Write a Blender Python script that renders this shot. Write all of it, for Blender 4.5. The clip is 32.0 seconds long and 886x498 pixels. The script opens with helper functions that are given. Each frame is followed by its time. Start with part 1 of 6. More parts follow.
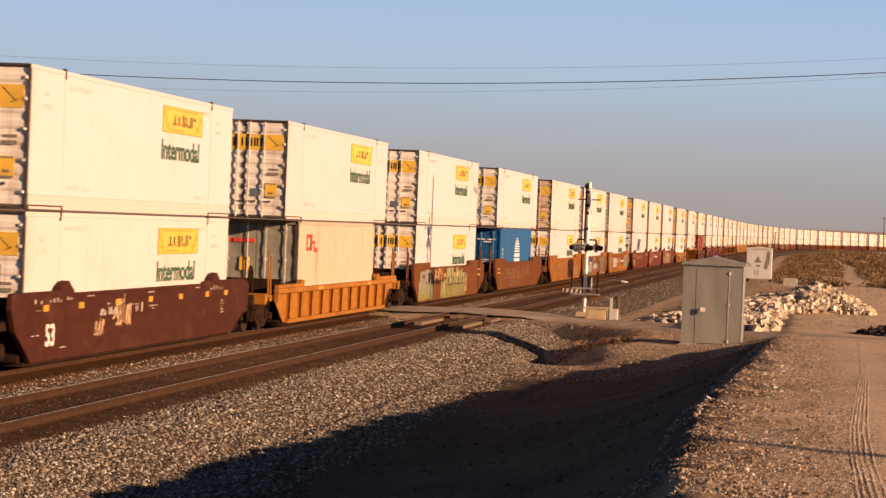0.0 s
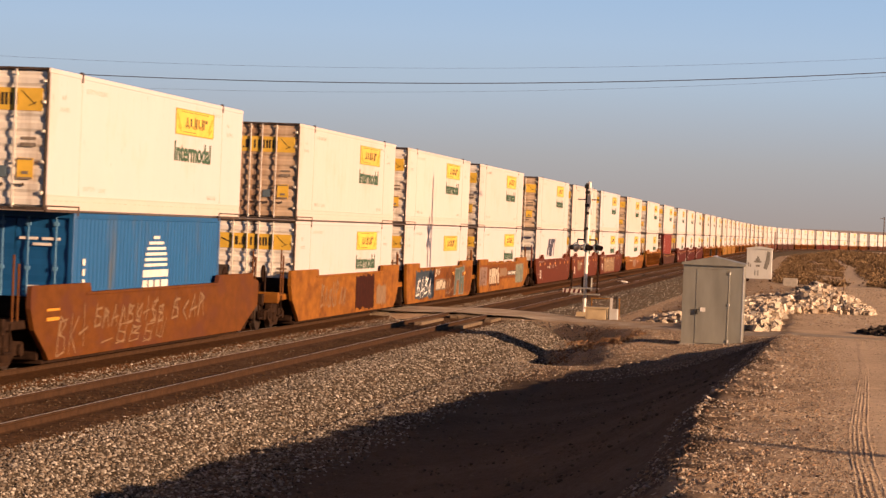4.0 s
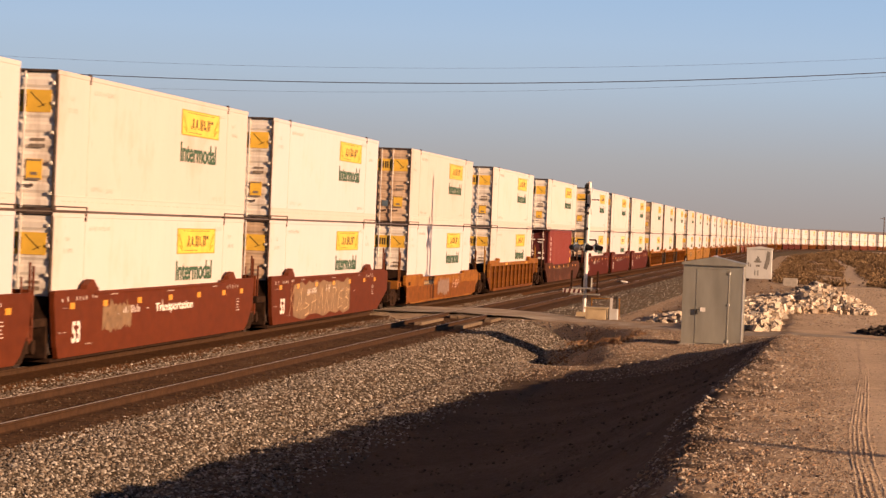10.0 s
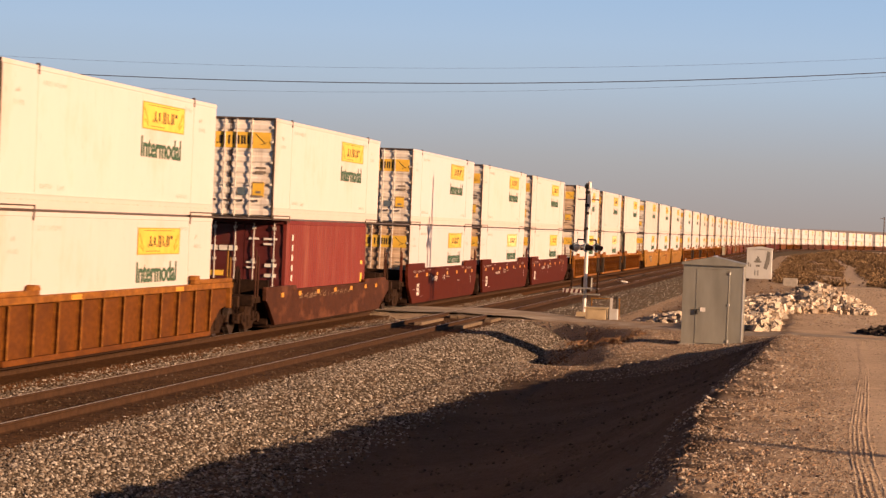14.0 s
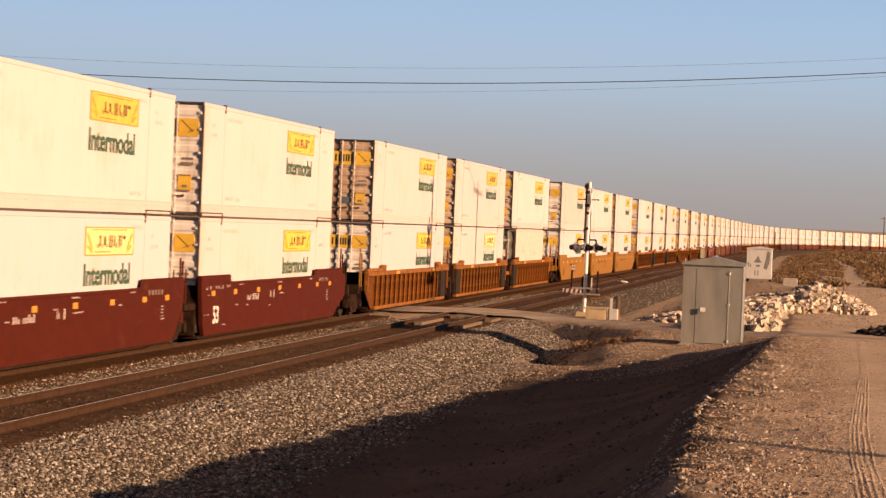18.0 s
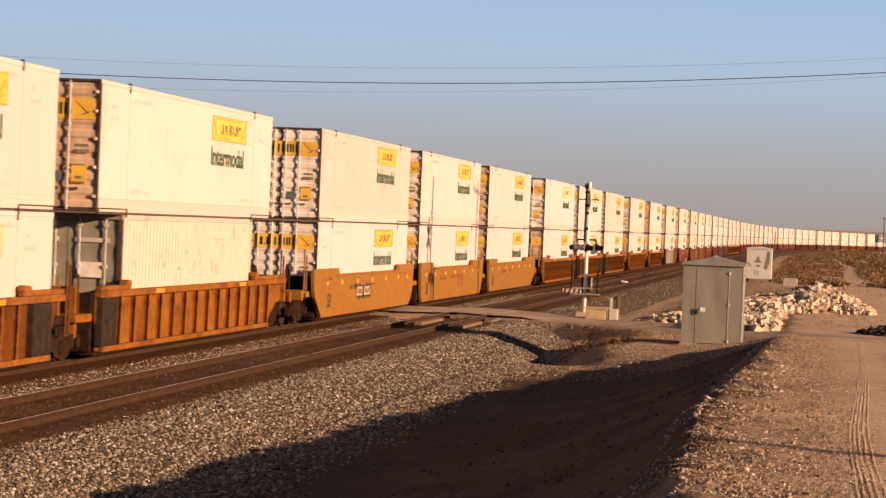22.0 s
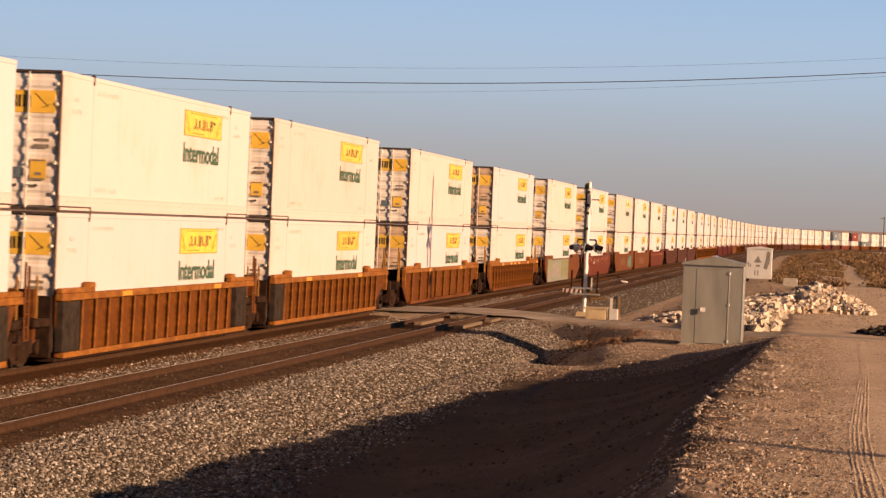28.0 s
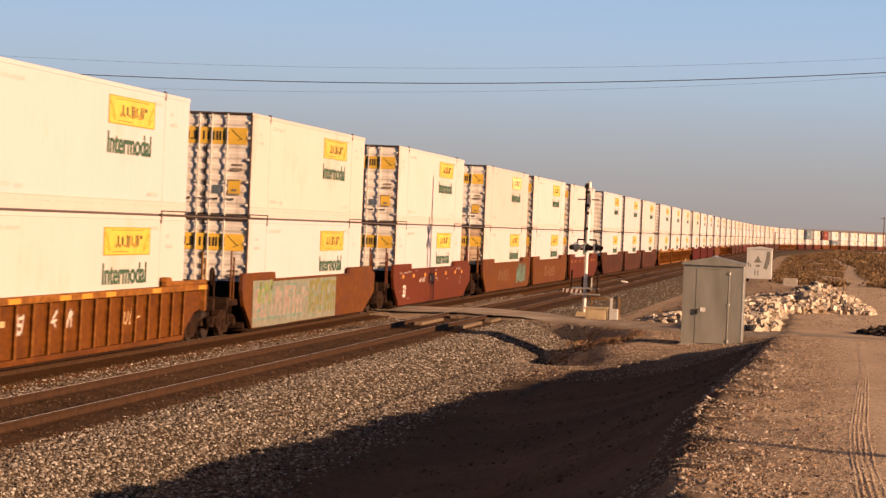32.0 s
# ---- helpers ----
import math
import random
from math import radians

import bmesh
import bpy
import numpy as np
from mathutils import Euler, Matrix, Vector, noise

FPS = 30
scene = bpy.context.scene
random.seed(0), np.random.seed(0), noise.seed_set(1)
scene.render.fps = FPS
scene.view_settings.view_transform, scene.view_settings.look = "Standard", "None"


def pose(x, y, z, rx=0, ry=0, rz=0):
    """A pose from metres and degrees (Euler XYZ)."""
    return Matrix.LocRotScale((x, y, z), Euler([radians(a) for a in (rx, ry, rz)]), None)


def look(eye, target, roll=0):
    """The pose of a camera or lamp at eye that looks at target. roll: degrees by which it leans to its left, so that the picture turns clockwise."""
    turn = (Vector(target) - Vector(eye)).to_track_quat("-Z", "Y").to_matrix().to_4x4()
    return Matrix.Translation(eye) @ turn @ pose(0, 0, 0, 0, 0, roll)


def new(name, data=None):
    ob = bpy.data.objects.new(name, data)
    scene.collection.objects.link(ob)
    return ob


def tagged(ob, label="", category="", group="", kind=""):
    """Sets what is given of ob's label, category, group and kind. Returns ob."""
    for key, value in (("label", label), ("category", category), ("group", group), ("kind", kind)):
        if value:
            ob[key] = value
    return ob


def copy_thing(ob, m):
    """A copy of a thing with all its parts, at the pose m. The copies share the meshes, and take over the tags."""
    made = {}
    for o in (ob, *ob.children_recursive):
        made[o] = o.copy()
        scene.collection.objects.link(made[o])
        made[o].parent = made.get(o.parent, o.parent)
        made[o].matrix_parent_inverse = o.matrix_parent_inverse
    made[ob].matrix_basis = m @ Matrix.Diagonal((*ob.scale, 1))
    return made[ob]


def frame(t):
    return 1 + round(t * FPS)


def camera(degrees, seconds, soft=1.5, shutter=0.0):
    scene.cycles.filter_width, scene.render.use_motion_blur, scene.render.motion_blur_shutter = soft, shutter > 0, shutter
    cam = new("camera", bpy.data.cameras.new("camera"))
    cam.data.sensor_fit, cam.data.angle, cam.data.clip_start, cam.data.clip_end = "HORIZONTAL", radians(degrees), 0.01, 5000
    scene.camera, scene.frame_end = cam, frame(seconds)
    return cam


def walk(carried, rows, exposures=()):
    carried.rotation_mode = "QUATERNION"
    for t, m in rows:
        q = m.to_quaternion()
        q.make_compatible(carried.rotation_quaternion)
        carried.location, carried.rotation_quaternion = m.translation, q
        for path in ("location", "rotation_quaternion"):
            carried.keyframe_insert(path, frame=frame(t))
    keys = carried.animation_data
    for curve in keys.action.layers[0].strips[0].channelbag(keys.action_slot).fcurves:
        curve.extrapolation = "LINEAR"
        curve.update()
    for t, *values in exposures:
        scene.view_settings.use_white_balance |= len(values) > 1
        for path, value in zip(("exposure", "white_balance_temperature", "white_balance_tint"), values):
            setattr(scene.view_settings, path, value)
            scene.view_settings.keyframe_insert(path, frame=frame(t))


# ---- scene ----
# One camera on a stand beside a desert railway, looking along the line.
cam = camera(21.4034, 32.0, soft=1.4, shutter=0.25)
EYE = (16.8389, 0.0, 3.2863)
YAW, TILT, ROLL = -0.15924, -0.010515, 2.3464
AIM = (EYE[0] + 100 * math.sin(YAW) * math.cos(TILT), EYE[1] + 100 * math.cos(YAW) * math.cos(TILT), EYE[2] + 100 * math.sin(TILT))
walk(cam, [(0, look(EYE, AIM, ROLL)), (32, look(EYE, AIM, ROLL))], exposures=[(0, 0.84, 6640, 28), (32, 0.84, 6640, 28)])

# ---- world, sun ----
SUN_EL, SUN_AZ = 12.6, 112.0      # degrees above the horizon; clockwise from +Y
world = bpy.data.worlds.new("sky")
scene.world = world
world.use_nodes = True
wn = world.node_tree
sky = wn.nodes.new("ShaderNodeTexSky")
sky.sky_type, sky.sun_disc = "NISHITA", False
sky.sun_elevation, sky.sun_rotation = radians(SUN_EL), radians(SUN_AZ)
sky.altitude, sky.air_density, sky.dust_density, sky.ozone_density = 800, 1.0, 1.6, 4.5
# dusty haze all round the horizon, pinkish at its foot and pale blue above, clearing upwards
wtc, wsep, wramp, wfade = (wn.nodes.new(k) for k in ("ShaderNodeTexCoord", "ShaderNodeSeparateXYZ", "ShaderNodeValToRGB", "ShaderNodeMapRange"))
wn.links.new(wtc.outputs["Generated"], wsep.inputs[0])
wn.links.new(wsep.outputs["Z"], wramp.inputs[0])
HAZE = ((0.0, (0.195, 0.181, 0.152)), (0.03, (0.212, 0.236, 0.222)), (0.062, (0.213, 0.30, 0.34)), (0.10, (0.197, 0.322, 0.418)))
while len(wramp.color_ramp.elements) < len(HAZE):
    wramp.color_ramp.elements.new(0.5)
for we, (wp, wc) in zip(wramp.color_ramp.elements, HAZE):
    we.position, we.color = wp, (*wc, 1)
wfade.inputs["From Min"].default_value, wfade.inputs["From Max"].default_value = 0.08, 0.30
wn.links.new(wsep.outputs["Z"], wfade.inputs["Value"])
wdim, wmix = wn.nodes.new("ShaderNodeVectorMath"), wn.nodes.new("ShaderNodeMix")
wdim.operation = "SCALE"
wdim.inputs["Scale"].default_value = 0.021
wmix.data_type = "RGBA"
wn.links.new(sky.outputs[0], wdim.inputs[0])
wn.links.new(wfade.outputs[0], wmix.inputs["Factor"])
wn.links.new(wramp.outputs[0], wmix.inputs["A"])
wn.links.new(wdim.outputs[0], wmix.inputs["B"])
wn.links.new(wmix.outputs["Result"], wn.nodes["Background"].inputs[0])
wn.nodes["Background"].inputs[1].default_value = 1.0
sun_data = bpy.data.lights.new("sun", "SUN")
sun_data.energy, sun_data.angle, sun_data.color = 5.0, radians(0.53), (1.0, 0.67, 0.36)
sun = new("sun", sun_data)
_az, _el = radians(SUN_AZ), radians(SUN_EL)
sun.matrix_world = look((300 * math.sin(_az) * math.cos(_el), 300 * math.cos(_az) * math.cos(_el), 300 * math.sin(_el)), (0, 0, 0))

# ---- materials ----
MATS = {}


def mat(name, color, rough=0.7, metal=0.0, scale=4.0, vary=0.25, dirt=None, dirt_amount=0.0, dirt_scale=0.8,
        bump=0.1, bump_scale=40.0, rand=0.0, streak=1.0, spec=0.4, speck=None):
    """Paint, rock or soil with grain at two scales, stains, relief and a tint of its own for each object."""
    if name in MATS:
        return MATS[name]
    m = bpy.data.materials.new(name)
    m.use_nodes = True
    n, l = m.node_tree.nodes, m.node_tree.links
    p = n["Principled BSDF"]
    tc = n.new("ShaderNodeTexCoord")
    mp = n.new("ShaderNodeMapping")
    mp.inputs["Scale"].default_value = (1, 1, 1 / streak)
    l.new(tc.outputs["Object"], mp.inputs["Vector"])
    a = n.new("ShaderNodeTexNoise")
    a.inputs["Scale"].default_value, a.inputs["Detail"].default_value = scale, 6
    l.new(mp.outputs[0], a.inputs["Vector"])
    ramp = n.new("ShaderNodeValToRGB")
    ramp.color_ramp.elements[0].position, ramp.color_ramp.elements[1].position = 0.3, 0.72
    lo = [max(0.0, c * (1 - vary)) for c in color]
    hi = [min(0.95, c * (1 + vary)) for c in color]
    ramp.color_ramp.elements[0].color, ramp.color_ramp.elements[1].color = (*lo, 1), (*hi, 1)
    l.new(a.outputs["Fac"], ramp.inputs[0])
    col = ramp.outputs[0]
    if dirt:
        b = n.new("ShaderNodeTexNoise")
        b.inputs["Scale"].default_value, b.inputs["Detail"].default_value = dirt_scale, 8
        b.inputs["Roughness"].default_value = 0.65
        l.new(mp.outputs[0], b.inputs["Vector"])
        r2 = n.new("ShaderNodeValToRGB")
        r2.color_ramp.elements[0].position, r2.color_ramp.elements[1].position = 0.62 - 0.35 * dirt_amount, 0.78 - 0.2 * dirt_amount
        l.new(b.outputs["Fac"], r2.inputs[0])
        mx = n.new("ShaderNodeMix")
        mx.data_type = "RGBA"
        l.new(r2.outputs[0], mx.inputs["Factor"])
        l.new(col, mx.inputs["A"])
        mx.inputs["B"].default_value = (*dirt, 1)
        col = mx.outputs["Result"]
    if speck:
        # small runs and scuffs, stretched downwards
        ms = n.new("ShaderNodeMapping")
        ms.inputs["Scale"].default_value = (1, 1, 0.35)
        l.new(tc.outputs["Object"], ms.inputs["Vector"])
        c2 = n.new("ShaderNodeTexNoise")
        c2.inputs["Scale"].default_value, c2.inputs["Detail"].default_value = 7.0, 5
        l.new(ms.outputs[0], c2.inputs["Vector"])
        r3 = n.new("ShaderNodeMapRange")
        r3.inputs["From Min"].default_value, r3.inputs["From Max"].default_value = 0.66, 0.78
        r3.inputs["To Max"].default_value = 0.55
        l.new(c2.outputs["Fac"], r3.inputs["Value"])
        m3 = n.new("ShaderNodeMix")
        m3.data_type = "RGBA"
        l.new(r3.outputs[0], m3.inputs["Factor"])
        l.new(col, m3.inputs["A"])
        m3.inputs["B"].default_value = (*speck, 1)
        col = m3.outputs["Result"]
    if rand:
        oi = n.new("ShaderNodeObjectInfo")
        mr = n.new("ShaderNodeMapRange")
        mr.inputs["To Min"].default_value, mr.inputs["To Max"].default_value = 1 - rand, 1 + rand * 0.4
        l.new(oi.outputs["Random"], mr.inputs["Value"])
        hs = n.new("ShaderNodeHueSaturation")
        l.new(mr.outputs[0], hs.inputs["Value"])
        l.new(col, hs.inputs["Color"])
        col = hs.outputs[0]
    l.new(col, p.inputs["Base Color"])
    p.inputs["Roughness"].default_value, p.inputs["Metallic"].default_value = rough, metal
    p.inputs["Specular IOR Level"].default_value = spec
    if bump:
        c = n.new("ShaderNodeTexNoise")
        c.inputs["Scale"].default_value, c.inputs["Detail"].default_value = bump_scale, 4
        l.new(tc.outputs["Object"], c.inputs["Vector"])
        bp = n.new("ShaderNodeBump")
        bp.inputs["Strength"].default_value, bp.inputs["Distance"].default_value = min(1.0, bump * 4), 0.02
        l.new(c.outputs["Fac"], bp.inputs["Height"])
        l.new(bp.outputs[0], p.inputs["Normal"])
    MATS[name] = m
    return m


def island_mat(name, colors, rough=0.9, bump=0.2, bump_scale=60):
    """Loose stones, leaves or rubble: each loose piece takes its own colour along a ramp."""
    if name in MATS:
        return MATS[name]
    m = bpy.data.materials.new(name)
    m.use_nodes = True
    n, l = m.node_tree.nodes, m.node_tree.links
    p = n["Principled BSDF"]
    g = n.new("ShaderNodeNewGeometry")
    r = n.new("ShaderNodeValToRGB")
    while len(r.color_ramp.elements) < len(colors):
        r.color_ramp.elements.new(0.5)
    for i, c in enumerate(colors):
        r.color_ramp.elements[i].position = i / (len(colors) - 1)
        r.color_ramp.elements[i].color = (*c, 1)
    l.new(g.outputs["Random Per Island"], r.inputs[0])
    tc = n.new("ShaderNodeTexCoord")
    t = n.new("ShaderNodeTexNoise")
    t.inputs["Scale"].default_value, t.inputs["Detail"].default_value = bump_scale, 4
    l.new(tc.outputs["Object"], t.inputs["Vector"])
    mx = n.new("ShaderNodeMix")
    mx.data_type, mx.blend_type = "RGBA", "MULTIPLY"
    mx.inputs["Factor"].default_value = 0.5
    l.new(r.outputs[0], mx.inputs["A"])
    l.new(t.outputs["Fac"], mx.inputs["B"])
    l.new(mx.outputs["Result"], p.inputs["Base Color"])
    p.inputs["Roughness"].default_value = rough
    p.inputs["Specular IOR Level"].default_value = 0.05
    b = n.new("ShaderNodeBump")
    b.inputs["Strength"].default_value, b.inputs["Distance"].default_value = bump, 0.02
    l.new(t.outputs["Fac"], b.inputs["Height"])
    l.new(b.outputs[0], p.inputs["Normal"])
    MATS[name] = m
    return m


WHITE = mat("white_paint", (0.59, 0.534, 0.535), 0.45, scale=0.7, vary=0.025, dirt=(0.52, 0.46, 0.38), dirt_amount=0.1, dirt_scale=0.35, bump=0.01, rand=0.05, streak=1.5, speck=(0.34, 0.21, 0.13))
CREAM = mat("cream_paint", (0.585, 0.522, 0.495), 0.5, scale=0.7, vary=0.03, dirt=(0.5, 0.42, 0.33), dirt_amount=0.15, dirt_scale=0.35, bump=0.01, rand=0.06, streak=1.5, speck=(0.34, 0.21, 0.13))
PEACH = mat("peach_paint", (0.575, 0.497, 0.452), 0.5, scale=0.7, vary=0.035, dirt=(0.47, 0.36, 0.27), dirt_amount=0.15, dirt_scale=0.35, bump=0.01, rand=0.06, streak=1.5, speck=(0.34, 0.21, 0.13))
DOOR = mat("door_paint", (0.78, 0.735, 0.655), 0.5, scale=2, vary=0.1, dirt=(0.30, 0.18, 0.10), dirt_amount=0.15, dirt_scale=0.9, bump=0.02, rand=0.1, streak=6)
DOORRUST = mat("dirty_door_paint", (0.60, 0.45, 0.31), 0.6, scale=2, vary=0.15, dirt=(0.19, 0.08, 0.035), dirt_amount=0.62, dirt_scale=0.8, bump=0.02, rand=0.1, streak=7)
FRAMEDARK = mat("dark_frame", (0.075, 0.055, 0.045), 0.6, scale=6, vary=0.4, dirt=(0.2, 0.14, 0.1), dirt_amount=0.2, spec=0.06)
BARSTEEL = mat("zinc_plated_rod", (0.62, 0.58, 0.52), 0.4, metal=0.3, scale=5, vary=0.15, dirt=(0.30, 0.2, 0.13), dirt_amount=0.2, bump=0)
YELLOW = mat("yellow_sign", (0.78, 0.485, 0.06), 0.45, scale=3, vary=0.14, bump=0.0, rand=0.14)
YELLOWPALE = mat("faded_yellow_sign", (0.80, 0.62, 0.25), 0.5, scale=8, vary=0.1, bump=0.0)
ORANGEEDGE = mat("orange_border", (0.72, 0.28, 0.02), 0.5, vary=0.1, bump=0)
BLACKINK = mat("black_ink", (0.035, 0.028, 0.02), 0.6, vary=0.2, bump=0)
GREENINK = mat("green_ink", (0.045, 0.105, 0.06), 0.6, vary=0.25, scale=9, bump=0)
BLUEINK = mat("blue_ink", (0.05, 0.052, 0.085), 0.6, vary=0.2, bump=0)
WHITEINK = mat("white_ink", (0.72, 0.68, 0.62), 0.6, vary=0.15, bump=0)
DULLINK = mat("dull_white_ink", (0.55, 0.49, 0.44), 0.6, vary=0.25, scale=14, bump=0)
REDINK = mat("red_ink", (0.65, 0.06, 0.035), 0.6, vary=0.2, bump=0)
GREYINK = mat("grey_ink", (0.50, 0.46, 0.40), 0.6, vary=0.2, bump=0)
CODEINK = mat("worn_grey_ink", (0.22, 0.18, 0.14), 0.6, vary=0.3, scale=12, bump=0)
BEIGE = mat("beige_container_paint", (0.405, 0.35, 0.262), 0.55, vary=0.07, dirt=(0.35, 0.22, 0.13), dirt_amount=0.15, streak=5, bump=0.01)
BLUE = mat("blue_container_paint", (0.005, 0.082, 0.235), 0.45, vary=0.12, dirt=(0.06, 0.08, 0.1), dirt_amount=0.15, streak=5, bump=0.01)
PALEBLUE = mat("pale_blue_rod_paint", (0.10, 0.24, 0.40), 0.45, vary=0.12, bump=0)
RED = mat("red_container_paint", (0.15, 0.018, 0.0105), 0.6, vary=0.12, dirt=(0.2, 0.05, 0.03), dirt_amount=0.3, streak=5, bump=0.01)
DARKRED = mat("dark_red_door_paint", (0.0884, 0.015, 0.0122), 0.5, vary=0.15, dirt=(0.08, 0.03, 0.02), dirt_amount=0.3, streak=5, bump=0.01)
PINKWHITE = mat("stained_white_paint", (0.50, 0.425, 0.37), 0.6, vary=0.08, dirt=(0.30, 0.17, 0.10), dirt_amount=0.12, dirt_scale=2.6, streak=1.4, bump=0.02)
GREYDOOR = mat("grey_door_paint", (0.245, 0.24, 0.19), 0.5, vary=0.12, dirt=(0.12, 0.09, 0.06), dirt_amount=0.3, streak=5, bump=0.01)
SLATE = mat("slate_container_paint", (0.10, 0.14, 0.17), 0.5, vary=0.15, streak=5, bump=0.01)
MAROON = mat("maroon_paint", (0.070, 0.0118, 0.0042), 0.65, scale=2.5, vary=0.12, dirt=(0.12, 0.035, 0.016), dirt_amount=0.06, spec=0.1, bump=0.015, rand=0.1, streak=0.55)
REDBROWN = mat("red_brown_paint", (0.108, 0.025, 0.0075), 0.55, spec=0.1, scale=2.5, vary=0.15, dirt=(0.11, 0.03, 0.010), dirt_amount=0.12, bump=0.015, rand=0.1, streak=0.55)
DULLRED = mat("dull_maroon_paint", (0.055, 0.0175, 0.0095), 0.65, spec=0.1, scale=2.5, vary=0.2, dirt=(0.09, 0.035, 0.02), dirt_amount=0.25, bump=0.02, rand=0.1, streak=0.55)
RUSTBROWN = mat("rusty_brown_paint", (0.122, 0.042, 0.0085), 0.65, spec=0.1, scale=2.5, vary=0.2, dirt=(0.10, 0.035, 0.02), dirt_amount=0.4, bump=0.03, rand=0.1, streak=0.55)
DARKBROWN = mat("dark_brown_paint", (0.0556, 0.0201, 0.00952), 0.65, spec=0.1, scale=2.5, vary=0.2, dirt=(0.16, 0.06, 0.03), dirt_amount=0.3, bump=0.03, streak=0.55)
RUSTORANGE = mat("rusty_orange_paint", (0.13, 0.043, 0.008), 0.65, spec=0.1, scale=5.0, vary=0.28, dirt=(0.075, 0.026, 0.008), dirt_amount=0.45, dirt_scale=0.9, bump=0.03, rand=0.15, streak=0.55)
# brighter copy of the worn orange, standing for sunlight on ribs and chord
RUSTCHORD = mat("worn_lit_orange", (0.235, 0.092, 0.0165), 0.6, spec=0.1, scale=5.0, vary=0.35, dirt=(0.13, 0.045, 0.012), dirt_amount=0.4, dirt_scale=1.5, bump=0.03, streak=0.55)
BRIGHTORANGE = mat("bright_orange_paint", (0.31, 0.128, 0.02), 0.6, spec=0.1, scale=3.0, vary=0.2, dirt=(0.20, 0.07, 0.014), dirt_amount=0.3, dirt_scale=1.0, bump=0.02, streak=0.6)
PANEL = mat("blackened_panel", (0.034, 0.026, 0.021), 0.9, spec=0.0, scale=4, vary=0.4, bump=0.02)
ORANGE = mat("weathered_orange_paint", (0.235, 0.09, 0.0135), 0.65, spec=0.1, scale=2.2, vary=0.25, dirt=(0.11, 0.036, 0.010), dirt_amount=0.42, dirt_scale=1.2, bump=0.03, rand=0.1, streak=0.55)
YELLOWCAR = mat("ochre_yellow_paint", (0.25, 0.117, 0.018), 0.55, scale=2.2, vary=0.12, dirt=(0.21, 0.09, 0.025), dirt_amount=0.2, bump=0.015, rand=0.08, streak=0.55, spec=0.1)
GREENGREY = mat("grey_green_overpaint", (0.195, 0.198, 0.148), 0.65, scale=4, vary=0.25, bump=0.01)
# grime, darkened further for the shade at the car ends
UNDER = mat("grimy_underframe", (0.026, 0.014, 0.009), 0.85, scale=6, vary=0.5, dirt=(0.04, 0.02, 0.010), dirt_amount=0.3, spec=0.06)
WHEEL = mat("worn_wheel_steel", (0.055, 0.036, 0.026), 0.5, metal=0.4, scale=8, vary=0.4)
REFLECT = mat("amber_reflector", (0.62, 0.27, 0.025), 0.35, vary=0.1, bump=0)
RAILSIDE = mat("rusty_rail", (0.052, 0.028, 0.0155), 0.7, scale=8, vary=0.3, bump=0.05, spec=0.06)
RAILTOP = mat("polished_rail_head", (0.62, 0.58, 0.54), 0.5, metal=0.6, scale=10, vary=0.1, bump=0)
TIE = mat("weathered_timber", (0.055, 0.03, 0.016), 0.9, scale=6, vary=0.4, bump=0.2, bump_scale=25, spec=0.06)
PLANK = mat("grey_crossing_timber", (0.17, 0.125, 0.085), 0.85, scale=6, vary=0.25, bump=0.15, bump_scale=25, rand=0.1, spec=0.06)
ASPHALT = mat("sun_bleached_asphalt", (0.41, 0.35, 0.28), 0.9, scale=1.2, vary=0.2, dirt=(0.28, 0.19, 0.12), dirt_amount=0.4, dirt_scale=0.4, bump=0.2, bump_scale=30, spec=0.06)
BALLAST = mat("ballast_grit", (0.075, 0.06, 0.043), 0.95, scale=9, vary=0.5, dirt=(0.09, 0.05, 0.03), dirt_amount=0.3, dirt_scale=0.5, bump=0.25, bump_scale=18, spec=0.06)
FARBED = mat("iron_red_ballast", (0.10, 0.047, 0.02), 0.95, scale=9, vary=0.5, dirt=(0.05, 0.025, 0.012), dirt_amount=0.3, bump=0.25, bump_scale=18, spec=0.05)
STAINED = mat("rust_stained_ballast", (0.09, 0.05, 0.027), 0.95, scale=9, vary=0.5, dirt=(0.04, 0.022, 0.012), dirt_amount=0.3, bump=0.25, bump_scale=18, spec=0.06)
GRAVEL = island_mat("ballast_stone", [(0.04, 0.034, 0.029), (0.23, 0.198, 0.166), (0.40, 0.355, 0.30), (0.09, 0.073, 0.058), (0.68, 0.63, 0.56), (0.15, 0.127, 0.104), (0.30, 0.235, 0.18), (0.06, 0.05, 0.042)])
DIRTSTONE = island_mat("rust_stained_stone", [(0.035, 0.02, 0.011), (0.11, 0.063, 0.034), (0.065, 0.037, 0.02), (0.17, 0.115, 0.072), (0.04, 0.024, 0.013), (0.26, 0.205, 0.155)])
PEBBLE = island_mat("pale_pebble", [(0.27, 0.185, 0.128), (0.54, 0.42, 0.31), (0.42, 0.275, 0.18), (0.10, 0.078, 0.062), (0.76, 0.68, 0.58), (0.44, 0.33, 0.235), (0.20, 0.145, 0.105), (0.12, 0.098, 0.085)])
CLOD = island_mat("soil_clod", [(0.12, 0.09, 0.065), (0.20, 0.145, 0.10), (0.06, 0.045, 0.035), (0.27, 0.20, 0.14), (0.09, 0.066, 0.05)])
ROCK = mat("pale_limestone", (0.66, 0.575, 0.455), 0.9, scale=5, vary=0.22, dirt=(0.40, 0.28, 0.19), dirt_amount=0.3, dirt_scale=3, bump=0.3, bump_scale=14, rand=0.3, spec=0.06)
